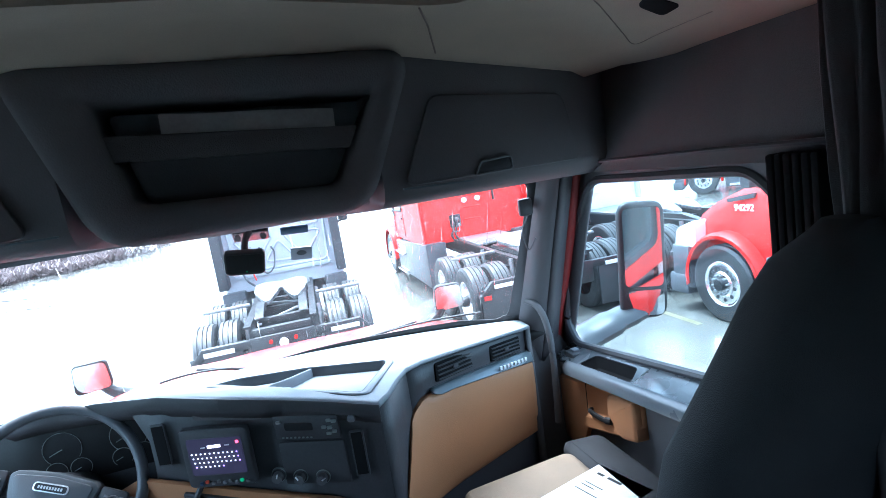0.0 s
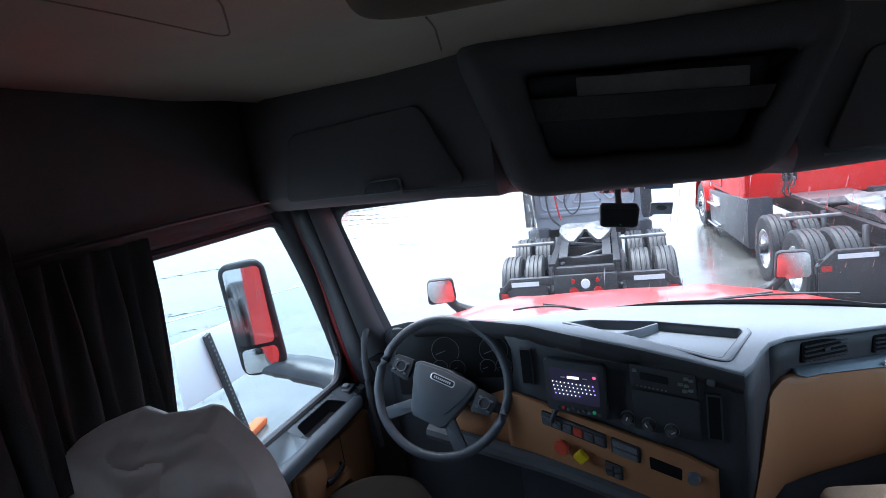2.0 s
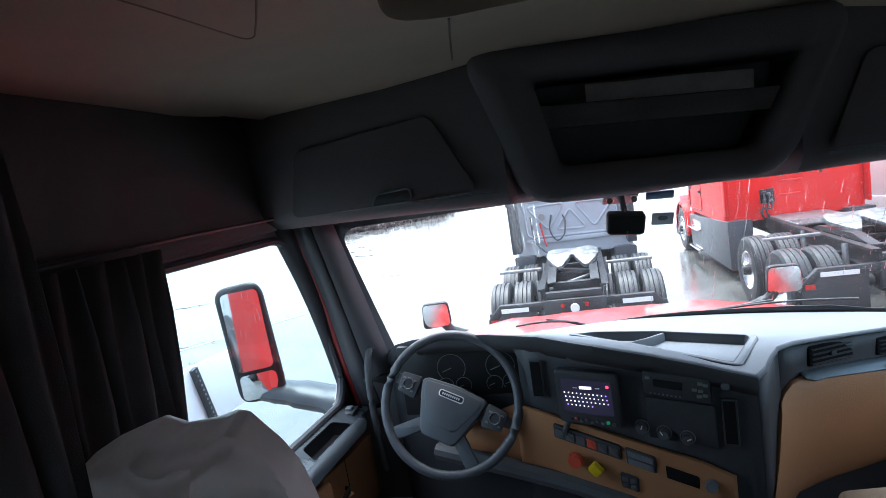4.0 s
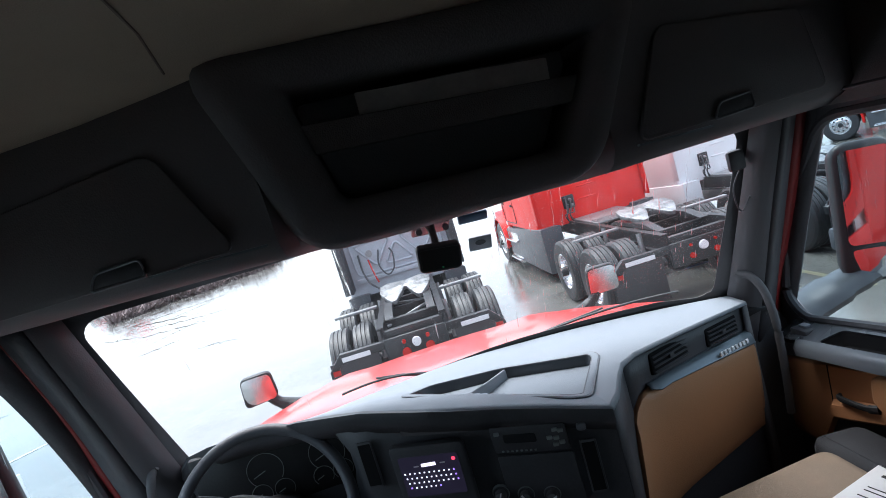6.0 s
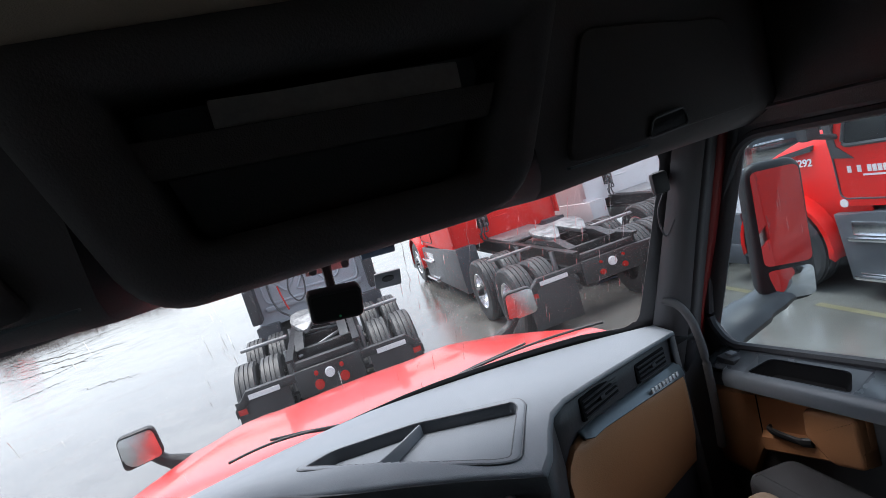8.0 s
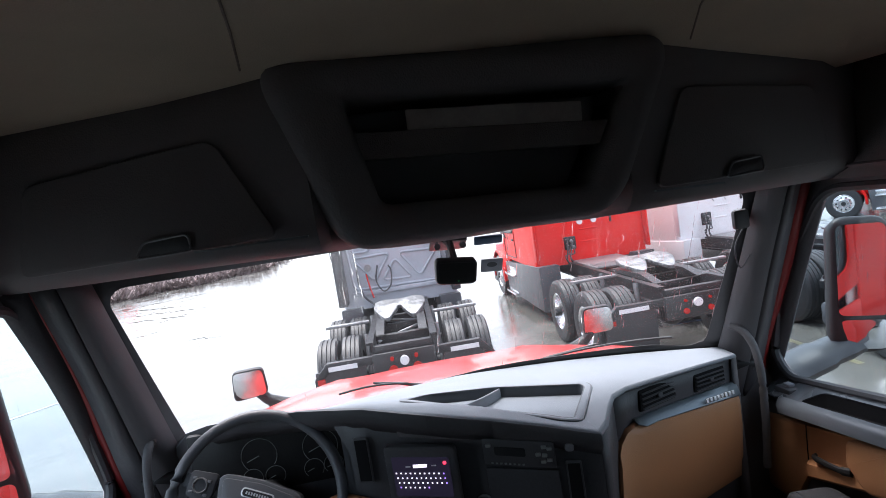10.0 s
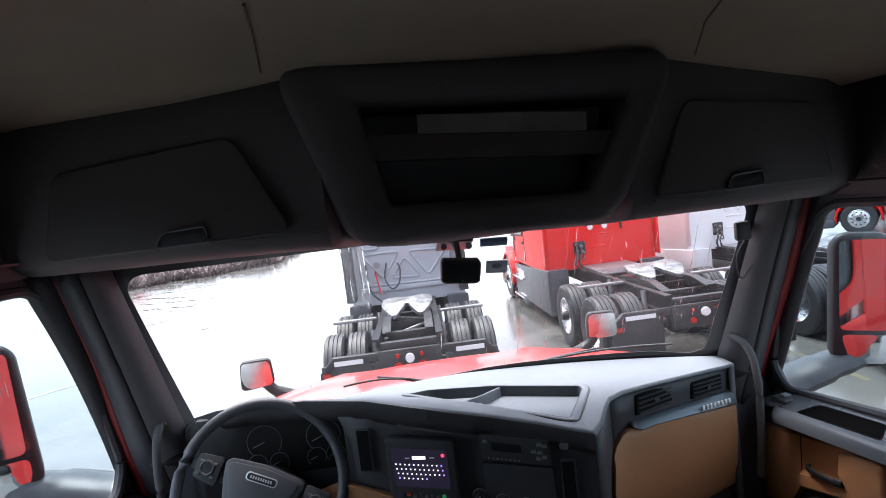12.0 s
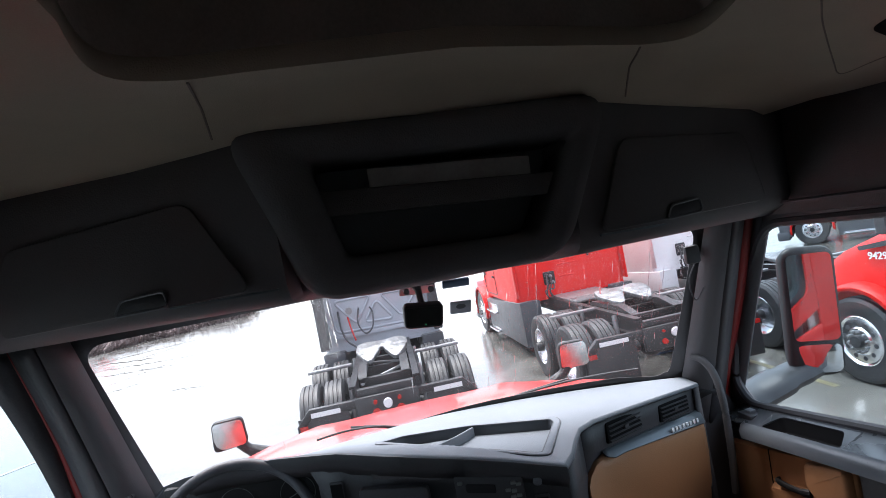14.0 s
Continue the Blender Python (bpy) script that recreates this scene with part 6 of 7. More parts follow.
# ---- seats ----
def seat(cx, label, covered):
    s = thing("bucket_chair", label, "seat", group="cab seats")
    cz = 1.60 if not covered else 1.64
    bx, cx, hw = cx, cx - (0.0 if covered else 0.205), 0.16 if covered else 0.205
    bm = B()
    if covered:
        prism(bm, rounded([(-1.00, 0.42), (-0.58, 0.42), (-0.60, 0.97), (-0.70, 1.085), (-0.87, 1.085), (-0.97, 0.97)], 0.11, 8), "z", cz - 0.13, cz + 0.050, 0.045)
    else:
        prism(bm, rounded([(cx - hw, 0.42), (cx + hw, 0.42), (cx + hw, 1.19), (cx - hw, 1.15)], 0.05), "z", cz - 0.13, cz + 0.005, 0.025)
    part("seat_cushion", bm, SEAT_BEIGE if not covered else SEAT_DARK, s, "tan cloth seat cushion" if not covered else "black cloth seat cushion", angle=60)
    for k in () if covered else (-1, 1):
        bm = B()
        front, top, wide = (1.245, 0.012, 0.142) if k > 0 else (1.11, -0.012, 0.115)
        prism(bm, rounded([(cx + k * (hw - 0.01), 0.42), (cx + k * (hw + wide), 0.42), (cx + k * (hw + wide), front - 0.02), (cx + k * (hw - 0.01), front)], 0.04), "z", cz - 0.14, cz + top, 0.03)
        part("side_bolster", bm, SEAT_BLACK, s, angle=60)
    bm = B()
    box(bm, cx - 0.22, cx + 0.22, 0.45, 1.05, 1.12, cz - 0.12, 0.02)
    part("seat_base", bm, BLACK, s)
    cx = bx
    bm = B()
    rows = []
    # height, left and right edge, depth
    shape = [(1.50, 0.58, 1.07, 0.40), (1.8, 0.585, 1.07, 0.36), (2.05, 0.622, 1.07, 0.31), (2.2, 0.712, 1.06, 0.28), (2.30, 0.775, 1.05, 0.265), (2.36, 0.84, 1.04, 0.26), (2.40, 0.90, 1.02, 0.26), (2.415, 0.94, 0.99, 0.26)]
    if covered:
        shape = [(1.50, cx - 0.19, cx + 0.19, 0.34), (1.7, cx - 0.16, cx + 0.16, 0.30), (1.9, cx - 0.14, cx + 0.14, 0.27), (2.10, cx - 0.16, cx + 0.16, 0.26), (2.14, cx - 0.13, cx + 0.13, 0.26), (2.15, cx - 0.08, cx + 0.08, 0.26)]
    top_z = shape[-1][0]
    for z, left, right, y in shape:
        d, c, w = 0.075 if z < top_z - 0.02 else 0.04, (left + right) / 2, (right - left) / 2
        rows.append([(c + w * math.copysign(abs(math.cos(a)) ** 0.55, math.cos(a)), y + d * math.copysign(abs(math.sin(a)) ** 0.6, math.sin(a)), z) for a in [2 * math.pi * k / 24 for k in range(24)]])
    sheet(bm, rows, closed=True)
    bm.verts.ensure_lookup_table()
    bm.faces.new(bm.verts[-24:])
    part("backrest", bm, SEAT_BLACK, s, angle=70)
    return s


seat(0.865, "black and tan cloth passenger seat with high back", False)
seat(-0.80, "black driver seat under a grey cover", True)
# plastic cover slung over the driver's backrest: two soft peaks, a tucked fold and a loose second layer behind
RIDGE = [(-1.06, 2.20), (-1.03, 2.245), (-0.985, 2.277), (-0.933, 2.302), (-0.88, 2.320), (-0.847, 2.329), (-0.808, 2.314), (-0.754, 2.319), (-0.715, 2.329), (-0.695, 2.325), (-0.675, 2.303), (-0.651, 2.278), (-0.628, 2.242), (-0.612, 2.19), (-0.60, 2.12)]
SLOPE = smooth_path([(0.17, 0.50, 0), (0.13, 0.30, 0), (0.108, 0.225, 0), (0.122, 0.165, 0), (0.134, 0.130, 0), (0.138, 0.095, 0), (0.165, 0.055, 0), (0.205, 0.022, 0), (0.25, 0.0, 0), (0.29, 0.022, 0), (0.335, 0.075, 0), (0.365, 0.16, 0), (0.385, 0.5, 0)], 14)
bm = B()
rows = []
for i, (y, drop, _) in enumerate(SLOPE):
    v = i / (len(SLOPE) - 1)
    row = []
    for j in range(121):
        x = -1.055 + 0.448 * j / 120
        u = (x + 0.82) / 0.22
        n = 0.010 * noise.noise(Vector((u * 1.5 + v, v * 4.5, 1.7))) + 0.005 * noise.noise(Vector((u * 3.2 - 2 * v, v * 8 + u, 4.2)))
        # a few long folds running down from the right-hand peak and across the back
        for a, b, slope, w, h in ((0.50, 0.52, 0.20, 0.020, 0.016), (0.30, 0.57, 0.07, 0.016, 0.010), (0.10, 0.46, -0.12, 0.020, 0.016), (-0.45, 0.54, -0.10, 0.022, 0.012), (0.20, 0.27, 0.05, 0.026, 0.010), (-0.2, 0.20, -0.06, 0.03, 0.009), (0.62, 0.42, 0.5, 0.02, 0.014)):
            n += 1.2 * h * math.exp(-((v - b - slope * (u - a)) / (1.6 * w)) ** 2) * math.exp(-((u - a) / 0.55) ** 2)
        n += 0.016 * (1 - abs(noise.noise(Vector((u * 1.5 + v * 3.5, v * 6 - u * 1.2, 9.2))))) ** 6 * min(1, drop / 0.04) * min(1, max(0.15, (v - 0.30) / 0.1))
        low = 0.02 * noise.noise(Vector((u * 1.3, 0, 3.3))) * min(1, drop / 0.1)
        flat = min(1, drop / 0.12)
        z = lerp(RIDGE, x)[0] * (1 - 0.35 * flat) + 0.35 * flat * (2.30 - 0.10 * max(0, u - 0.55) - 0.08 * max(0, -0.7 - u))
        narrow = 0.85 * max(0, y - 0.25) * min(1, max(0, (x + 0.95) / 0.25))
        row.append((x + 0.35 * n - narrow, y - n + 0.3 * low, z - drop + 0.5 * n + low))
    rows.append(row)
sheet(bm, rows)
single("seat_cover", bm, COVER, "crumpled grey plastic cover draped over the driver seat", "cover", angle=32)
# papers on the passenger seat
for a in (-75,):
    p = thing("paper_sheet", "white printed sheet lying on the passenger seat", "paper")
    m = pose(0.787, 0.911, 1.610, 0, 0, a)
    bm = B()
    box(bm, -0.10, 0.10, -0.13, 0.13, 0.0, 0.002, m=m)
    part("sheet", bm, PAPER, p)
    for k, (x0, x1, y0, y1) in enumerate(((-0.07, -0.045, 0.085, 0.095), (-0.03, 0.02, 0.086, 0.096), (-0.07, 0.0, 0.033, 0.036), (-0.07, -0.02, 0.018, 0.021), (-0.07, 0.03, -0.007, -0.004))):
        bm = B()
        box(bm, x0, x1, y0, y1, 0.002, 0.003, m=m)
        part("print_bar", bm, INK, p, "dark printed bar")


# ---- curtains ----
def curtain(s, y0, y1, x, z0, z1, folds, flare, label):
    bm = B()
    n = folds * 8
    rows = []
    for i in range(9):
        t = i / 8
        z = z1 + (z0 - z1) * t
        row = []
        for k in range(n + 1):
            u = k / n
            y = y0 + (y1 - y0) * u - flare * t * (1 - u)
            amp = (0.014 + 0.012 * t) * (1 + 0.5 * noise.noise(Vector((u * 9, s * 3, 0))))
            row.append((s * (x + amp * math.sin(2 * math.pi * folds * u + 1.3 * math.sin(u * 7) + 0.6 * t)), y + 0.01 * math.sin(9 * t + u * 20), z))
        rows.append(row)
    sheet(bm, rows)
    solid(single("curtain", bm, CURTAIN, label, "curtain", group="cab curtains", angle=80), 0.003, 0)


curtain(-1, 0.535, 0.16, 1.01, 1.55, 2.575, 8, 0.06, "black pleated privacy curtain by the driver door")
curtain(-1, 0.13, -0.25, 0.90, 1.2, 2.84, 6, -0.05, "heavy black sleeper curtain gathered at the wall")
curtain(1, 0.33, 0.02, 1.01, 1.4, 2.84, 7, 0.03, "black curtain gathered behind the passenger seat")
for s, y0, y1, x, z in ((-1, 1.22, 0.12, 1.045, 2.585), (1, 1.22, 0.0, 1.055, 2.535)):
    bm = B()
    tube(bm, [(s * x, y0, z), (s * x, (y0 + y1) / 2, z + 0.004), (s * x, y1, z)], 0.006, 6)
    single("curtain_rail", bm, BLACK, "thin metal curtain rail above the door", "rail", group="curtain rails")
# pleated bellows behind the passenger window
b = thing("window_shade", "black pleated shade folded behind the passenger window", "shade")
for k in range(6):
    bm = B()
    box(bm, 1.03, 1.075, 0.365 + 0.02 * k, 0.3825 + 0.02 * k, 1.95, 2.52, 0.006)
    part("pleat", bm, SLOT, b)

# ---- headliner details ----
for x0, y0, x1, y1 in ((-0.333, 0.452, -0.385, 0.80), (0.395, 0.590, 0.50, 0.86)):
    bm = B()
    tube(bm, [(x0 + (x1 - x0) * t, y0 + (y1 - y0) * t, ceil_z(x0 + (x1 - x0) * t, y0 + (y1 - y0) * t)) for t in [k / 12 for k in range(13)]], 0.0022, 6)
    single("headliner_seam", bm, CAVITY, "dark seam in the beige headliner", "seam", kind="structure")
for hatch, slot in (([(-0.72, -0.03), (-0.699, 0.044), (-0.678, 0.171), (-0.664, 0.32), (-0.658, 0.376), (-0.640, 0.380), (-0.612, 0.335), (-0.575, 0.27), (-0.54, 0.20), (-0.515, 0.10)],
                     [(-0.64, 0.05), (-0.55, 0.08), (-0.565, 0.155), (-0.628, 0.135)]),
                    ([(0.62, 0.44), (0.70, 0.525), (0.80, 0.622), (0.91, 0.725), (0.958, 0.768), (0.975, 0.760), (0.972, 0.70), (0.970, 0.631), (0.968, 0.52)],
                     [(0.80, 0.49), (0.89, 0.51), (0.90, 0.58), (0.82, 0.55)])):
    hp = thing("overhead_hatch", "beige headliner hatch with a finger slot in shade colour", "hatch", group="headliner hatches")
    bm = B()
    tube(bm, [(p.x, p.y, ceil_z(p.x, p.y)) for p in smooth_path([(x, y, 0) for x, y in hatch], 5)], 0.0016, 6)
    part("panel_seam", bm, CAVITY, hp)
    # finger slot as a flat near-black patch, its shade in the colour
    bm = B()
    ring = rounded(slot, 0.02)
    sheet(bm, [[(x, y, ceil_z(x, y) + dz) for x, y in ring] for dz in (0.012, -0.002)], closed=True)
    bm.verts.ensure_lookup_table()
    bm.faces.new(bm.verts[len(ring):])
    part("finger_slot", bm, SLOT, hp)

# ---- dash camera, tag and pillar sensor on the glass ----
dc = thing("dash_camera", "black dash camera on a bracket at the top of the windshield", "camera device")
cam_at = pose(-0.018, 1.125, 2.432, 8, 7, 0)
bm = B()
prism(bm, rounded([(-0.050, -0.026), (-0.040, -0.032), (0.040, -0.032), (0.050, -0.026), (0.052, 0.022), (0.046, 0.031), (-0.046, 0.031), (-0.052, 0.022)], 0.012), "y", -0.018, 0.020, 0.007)
bmesh.ops.transform(bm, matrix=cam_at, verts=bm.verts[:])
part("body", bm, BLACK, dc)
bm = B()
prism(bm, rounded([(-0.043, -0.024), (0.043, -0.024), (0.045, 0.024), (-0.045, 0.024)], 0.008), "y", -0.0195, -0.0175)
bmesh.ops.transform(bm, matrix=cam_at, verts=bm.verts[:])
part("rear_cover", bm, FRAME, dc, "glossy black rear cover")
bm = B()
cyl(bm, cam_at @ Vector((0.004, -0.021, -0.021)), cam_at @ Vector((0.004, -0.018, -0.021)), 0.0024, seg=8)
part("status_light", bm, DOT_GREEN, dc, "tiny green status light")
bm = B()
tube(bm, [(-0.016, 1.135, 2.452), (-0.012, 1.19, 2.478), (-0.006, 1.27, 2.492), (-0.004, 1.33, 2.492)], [0.010, 0.009, 0.011, 0.014], 8)
part("stalk", bm, BLACK, dc)
bm = B()
box(bm, -0.052, 0.052, -0.045, 0.045, -0.007, 0.007, 0.005, pose(0.0, 1.355, 2.484, -20, 4, 0))
part("bracket", bm, BLACK, dc)
for x in (-0.036, 0.036):
    bm = B()
    cyl(bm, (x, 1.300, 2.480 - 0.08 * x), (x, 1.308, 2.482 - 0.08 * x), 0.009, seg=12)
    part("screw", bm, STEEL, dc)


def on_pane(x, z, lean=0.0):
    """A pose that lies on the inside of the windshield."""
    return pose(x, glass_y(x, z) - 0.004, z, 30, lean, 0)


tg = thing("windshield_tag", "grey toll tag stuck on the windshield", "tag")
bm = B()
prism(bm, rounded([(-0.034, -0.024), (0.034, -0.024), (0.034, 0.024), (-0.034, 0.024)], 0.005), "y", -0.003, 0.003, 0.001)
bmesh.ops.transform(bm, matrix=on_pane(0.138, 2.390, 5), verts=bm.verts[:])
part("card", bm, TRIM, tg)
bm = B()
prism(bm, [(0.016 * math.cos(2 * math.pi * k / 20), 0.009 * math.sin(2 * math.pi * k / 20) + 0.004) for k in range(20)], "y", -0.0045, -0.0025)
bmesh.ops.transform(bm, matrix=on_pane(0.138, 2.390, 5), verts=bm.verts[:])
part("mark", bm, FRAME, tg, "dark oval mark")
bm = B()
box(bm, -0.043, 0.043, -0.008, 0.004, -0.014, 0.014, 0.004, on_pane(0.128, 2.474, 3))
single("sensor_bar", bm, BLUE, "small blue sensor bar at the top of the windshield", "sensor")
se = thing("pillar_sensor", "small black sensor with a thin cable on the pillar", "sensor")
bm = B()
box(bm, 0.862, 0.915, 1.325, 1.345, 2.385, 2.445, 0.010)
part("body", bm, BLACK, se)
bm = B()
tube(bm, smooth_path([(0.90, 1.34, 2.39), (0.882, 1.36, 2.34), (0.885, 1.37, 2.29), (0.905, 1.38, 2.26), (0.925, 1.36, 2.30)], 5), 0.0025, 6)
part("cable", bm, BLACK, se)

# ---- barrier outside the driver door ----
bar = thing("barricade", "white board with black perforated post on an orange base", "barricade", at=(-3.65, 4.30, 0), turn=2)
bm = B()
box(bm, -0.03, 0.0, -0.76, 0.62, 0.62, 1.22, 0.006, pose(0, 0, 0, -5, -4, 0))
part("board", bm, BOARD, bar)
bm = B()
box(bm, 0.02, 0.06, -0.045, 0.045, 0.08, 1.24, 0.004, pose(0, 0, 0, 10, -4, 0))
post = part("post", bm, FRAME, bar)
for k in range(22):
    bm = B()
    cyl(bm, (0.061, 0, 0.16 + 0.05 * k), (0.063, 0, 0.16 + 0.05 * k), 0.012, seg=8)
    bmesh.ops.transform(bm, matrix=pose(0, 0, 0, 10, -4, 0), verts=bm.verts[:])
    part("hole", bm, STEEL, post)
bm = B()
box(bm, -0.06, 0.08, -0.36, 0.34, 0.0, 0.085, 0.03)
part("base", bm, ORANGE, bar, "orange plastic base")

# ---- light pole across the yard ----
lp = thing("light_pole", "tall dark steel yard light pole on a concrete foot", "light pole", at=(11.7, 16.6, 0))
bm = B()
cyl(bm, (0, 0, 0.6), (0, 0, 9.0), 0.085, 0.06, seg=16)
part("pole", bm, FRAME, lp)
bm = B()
cyl(bm, (0, 0, 0), (0, 0, 0.62), 0.28, 0.26, seg=20)
part("foot", bm, BOARD, lp, "round concrete foot")
bm = B()
box(bm, -0.9, 0.9, -0.12, 0.12, 8.95, 9.08, 0.03)
part("lamp_head", bm, FRAME, lp)

# ---- far edge of the yard ----
bm = B()
rng = random.Random(4)
for k in range(8000):
    x = -7.6 - 15 * rng.random() ** 0.8
    y = 31.6 + 0.92 * (x + 14.3) + 1.2 * noise.noise(Vector((x * 0.6, 0, 5))) + 15 * rng.random() ** 1.6
    if x < -0.47 * y - 0.4:
        continue
    h = rng.uniform(0.25, 1.1) * (0.7 + 0.6 * noise.noise(Vector((x * 0.3, y * 0.3, 0))))
    a, w = rng.uniform(0, 6.28), rng.uniform(0.05, 0.16)
    dx, dy, lx, ly = w * math.cos(a), w * math.sin(a), rng.uniform(-0.5, 0.5), rng.uniform(-0.5, 0.5)
    v = [bm.verts.new(p) for p in ((x - dx, y - dy, 0), (x + dx, y + dy, 0), (x + lx, y + ly, h))]
    bm.faces.new(v)
    u = [bm.verts.new(p) for p in ((x - dy, y + dx, h * 0.3), (x + dy, y - dx, h * 0.3), (x + ly, y + lx, h * 0.9))]
    bm.faces.new(u)
single("scrub", bm, TWIG, "bare winter scrub along the yard edge", "scrub", kind="stuff")

# ---- rain on the glass ----
def droplets(name, n, place, rng, label, r0=0.0004, r1=0.0010, streak=0.003):
    verts, faces = [], []
    for _ in range(n):
        p, right, up, out = place(rng)
        long = rng.random() < streak
        r = 0.0006 + 0.0005 * rng.random() if long else r0 + (r1 - r0) * rng.random() ** 3
        e = 1 + (rng.uniform(6, 40) if long else rng.uniform(0, 0.5))
        b, k = len(verts), 7
        for ring, q, h in ((1.0, k, 0.0), (0.6, k, 0.45)):
            for j in range(q):
                a = 2 * math.pi * j / q
                verts.append(p + right * r * ring * math.cos(a) + up * r * e * ring * math.sin(a) + out * r * h)
        verts.append(p + out * r * 0.6)
        for j in range(k):
            i = (j + 1) % k
            faces.append((b + j, b + i, b + k + i, b + k + j))
            faces.append((b + k + j, b + k + i, b + 2 * k))
    me = bpy.data.meshes.new(name)
    me.from_pydata([tuple(v) for v in verts], [], faces)
    me.materials.append(WATER)
    for poly in me.polygons:
        poly.use_smooth = True
    o = tagged(new(name, me), label, "raindrops", kind="stuff")
    o.visible_shadow = False
    return o


WATER = bpy.data.materials.new("rain_water")
WATER.use_nodes = True
wp = WATER.node_tree.nodes["Principled BSDF"]
wp.inputs["Transmission Weight"].default_value, wp.inputs["IOR"].default_value, wp.inputs["Roughness"].default_value = 1.0, 1.33, 0.02


def on_windshield(rng):
    x = rng.uniform(-0.9, 0.9)
    z = rng.uniform(1.98, 2.52)
    if rng.random() < 0.45:
        x, z = rng.uniform(0.1, 0.93), rng.uniform(2.05, 2.52)
    p = Vector((x, glass_y(x, z) + 0.020, z))
    up = Vector((0, glass_y(x, z + 0.1) - glass_y(x, z), 0.1)).normalized()
    right = Vector((0.1, glass_y(x + 0.1, z) - glass_y(x, z), 0)).normalized()
    return p, right, up, right.cross(up) * -1


def on_door(s):
    def place(rng):
        return Vector((s * 1.118, rng.uniform(0.62, 1.40), rng.uniform(1.9, 2.45))), Vector((0, 1, 0)), Vector((0, 0, 1)), Vector((s, 0, 0))
    return place


droplets("windshield_rain", 7000, on_windshield, random.Random(11), "raindrops and runs on the windshield")


def beads(x0, x1, z0, z1):
    """A stretch of glass that no wiper reaches, thick with beads."""
    def place(rng):
        x, z = x0 + (x1 - x0) * rng.random(), z0 + (z1 - z0) * rng.random()
        p = Vector((x, glass_y(x, z) + 0.020, z))
        up = Vector((0, glass_y(x, z + 0.1) - glass_y(x, z), 0.1)).normalized()
        right = Vector((0.1, glass_y(x + 0.1, z) - glass_y(x, z), 0)).normalized()
        return p, right, up, right.cross(up) * -1
    return place


def on_mirror(s):
    def place(rng):
        m = pose(s * 1.525, 1.62, 2.06, 0, s * 2, -18 if s > 0 else 14) @ pose(0, 0, 0, 0, 0, -11.5 if s > 0 else 6.4)
        return m @ Vector((rng.uniform(-0.07, 0.07), -0.0205, rng.uniform(-0.10, 0.23))), m.to_3x3() @ Vector((1, 0, 0)), m.to_3x3() @ Vector((0, 0, 1)), m.to_3x3() @ Vector((0, -1, 0))
    return place


TRAILS = []
trng = random.Random(52)
for k in range(130):
    TRAILS.append((trng.uniform(0.12, 0.92) if k < 108 else trng.uniform(-0.40, 0.12), trng.uniform(2.15, 2.52), trng.uniform(0.08, 0.42), trng.uniform(0, 50)))


def on_trail(rng):
    """Drops that run down the glass one behind another."""
    x, z, long, ph = TRAILS[int(rng.random() * len(TRAILS))]
    z -= long * rng.random()
    z = max(z, 2.0)
    x += 0.010 * noise.noise(Vector((ph, z * 14, 0))) + 0.003 * noise.noise(Vector((ph, z * 60, 5))) + rng.gauss(0, 0.0009)
    p = Vector((x, glass_y(x, z) + 0.020, z))
    up = Vector((0, glass_y(x, z + 0.1) - glass_y(x, z), 0.1)).normalized()
    right = Vector((0.1, glass_y(x + 0.1, z) - glass_y(x, z), 0)).normalized()
    return p, right, up, right.cross(up) * -1


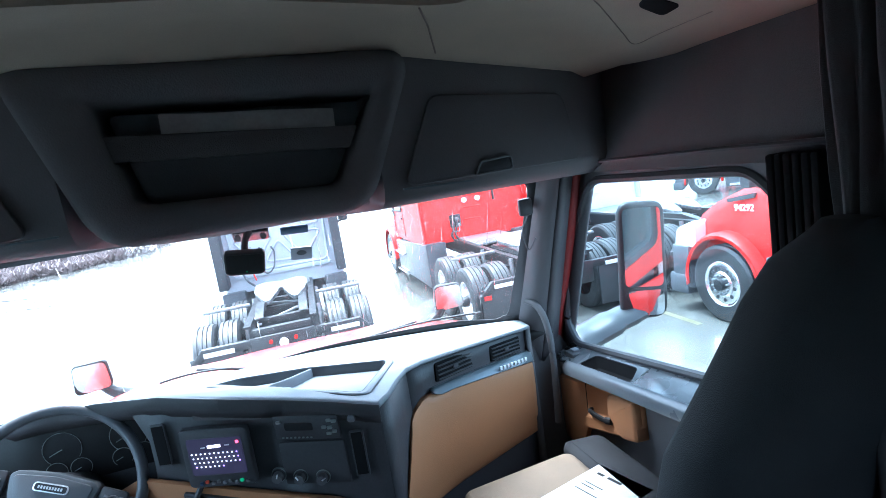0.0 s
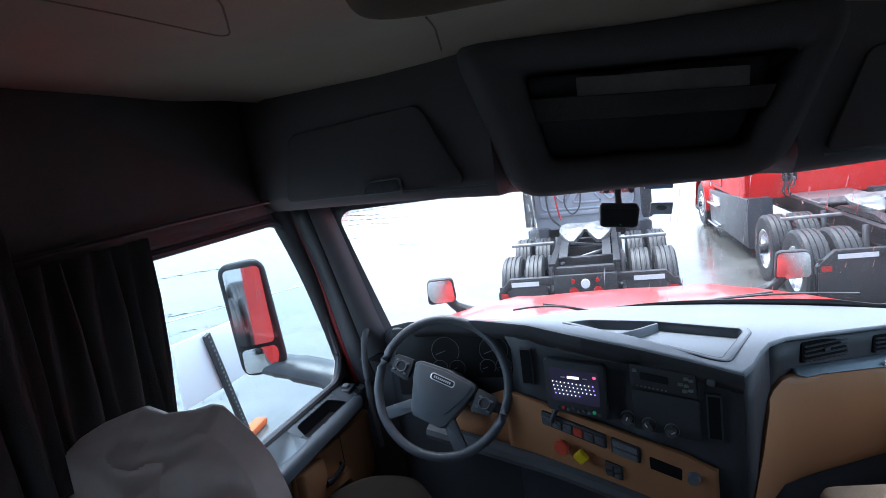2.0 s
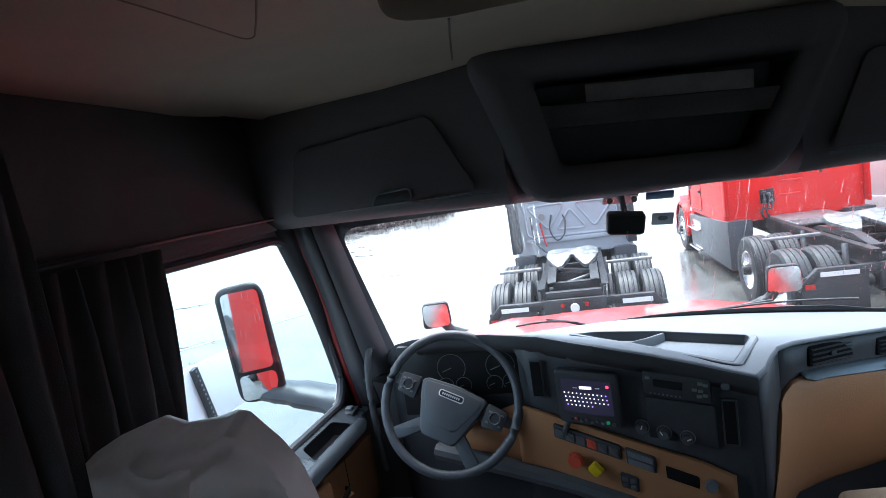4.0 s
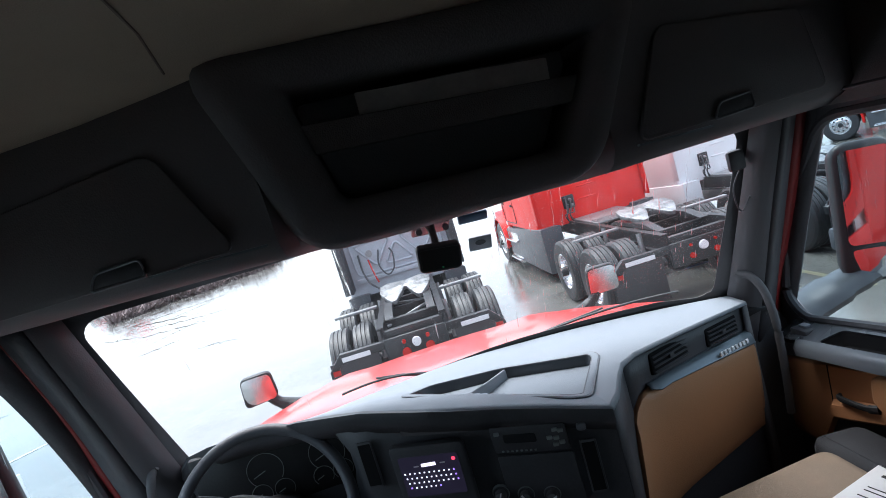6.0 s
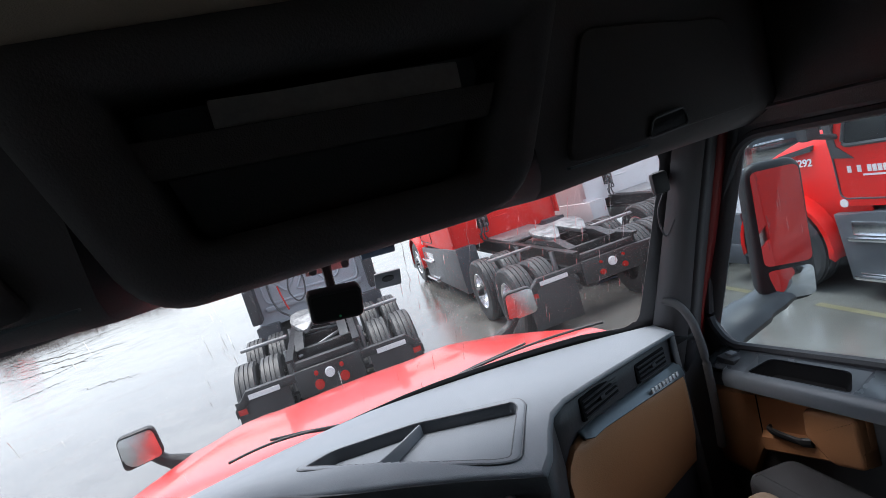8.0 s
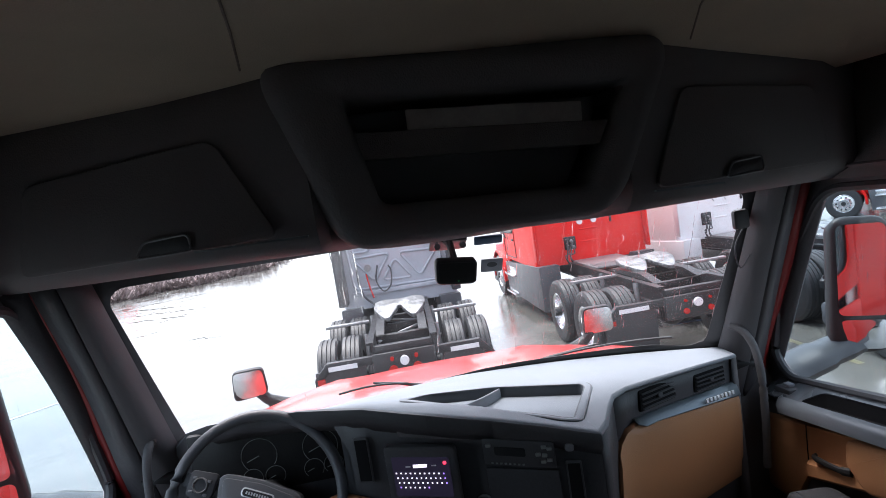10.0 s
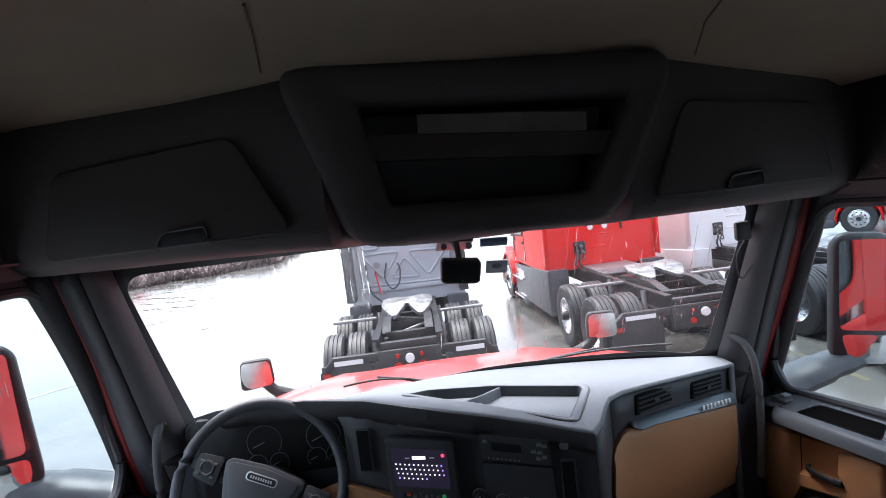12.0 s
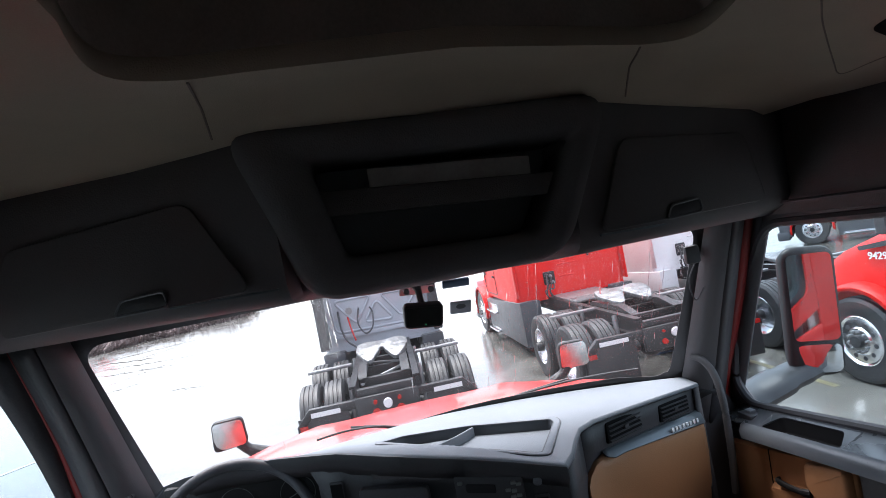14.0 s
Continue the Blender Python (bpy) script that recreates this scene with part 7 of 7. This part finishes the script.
droplets("windshield_trails", 7500, on_trail, random.Random(53), "trails of raindrops running down the windshield", 0.00025, 0.00075, 0.0012)
droplets("windshield_beads", 3200, beads(-0.355, -0.265, 2.30, 2.51), random.Random(31), "fine rain beads left between the wiper sweeps", 0.00025, 0.0008, 0.004)
droplets("windshield_beads", 1500, beads(0.16, 0.34, 2.05, 2.42), random.Random(33), "fine rain beads between the wiper sweeps", 0.00025, 0.0008, 0.004)
droplets("windshield_beads", 8000, beads(0.46, 0.89, 2.08, 2.505), random.Random(32), "fine rain beads on the unswept side of the windshield", 0.00025, 0.0008, 0.004)
for s in (-1, 1):
    droplets("mirror_rain", 320, on_mirror(s), random.Random(40 + s), "raindrops on the door mirror glass", 0.0005, 0.0014, 0.03)
droplets("door_rain", 500, on_door(-1), random.Random(12), "raindrops on the driver window")
droplets("door_rain", 500, on_door(1), random.Random(13), "raindrops on the passenger window")


# meandering runs of water, thickest on the passenger half that no wiper has cleared
rrng = random.Random(21)
verts, faces = [], []
for k in range(7):
    x = rrng.uniform(0.30, 0.90) if k < 6 else rrng.uniform(0.18, 0.30)
    z, end, w, ph = rrng.uniform(2.2, 2.51), rrng.uniform(0.06, 0.30), rrng.uniform(0.0005, 0.0016), rrng.uniform(0, 9)
    b, n = len(verts), int(end / 0.006)
    for i in range(n + 1):
        zz = z - end * i / n
        if zz < 2.0:
            break
        xx = x + 0.006 * noise.noise(Vector((ph, zz * 26, 0))) + 0.003 * noise.noise(Vector((ph, zz * 90, 3)))
        ww = w * (0.8 + 0.2 * math.sin(i * 0.5 + ph)) * min(1, i / 3 + 0.2, (n - i) / 3 + 0.3)
        y = glass_y(xx, zz) + 0.0195
        verts += [(xx - ww, y, zz), (xx, y + ww * 0.22, zz), (xx + ww, y, zz)]
        if i:
            c = b + 3 * i
            faces += [(c - 3, c - 2, c + 1, c), (c - 2, c - 1, c + 2, c + 1), (c - 1, c - 3, c, c + 2)]
me = bpy.data.meshes.new("rain_runs")
me.from_pydata(verts, [], faces)
me.materials.append(WATER)
for poly in me.polygons:
    poly.use_smooth = True
runs = tagged(new("rain_runs", me), "wavy runs of rainwater down the windshield", "raindrops", kind="stuff")
runs.visible_shadow = False
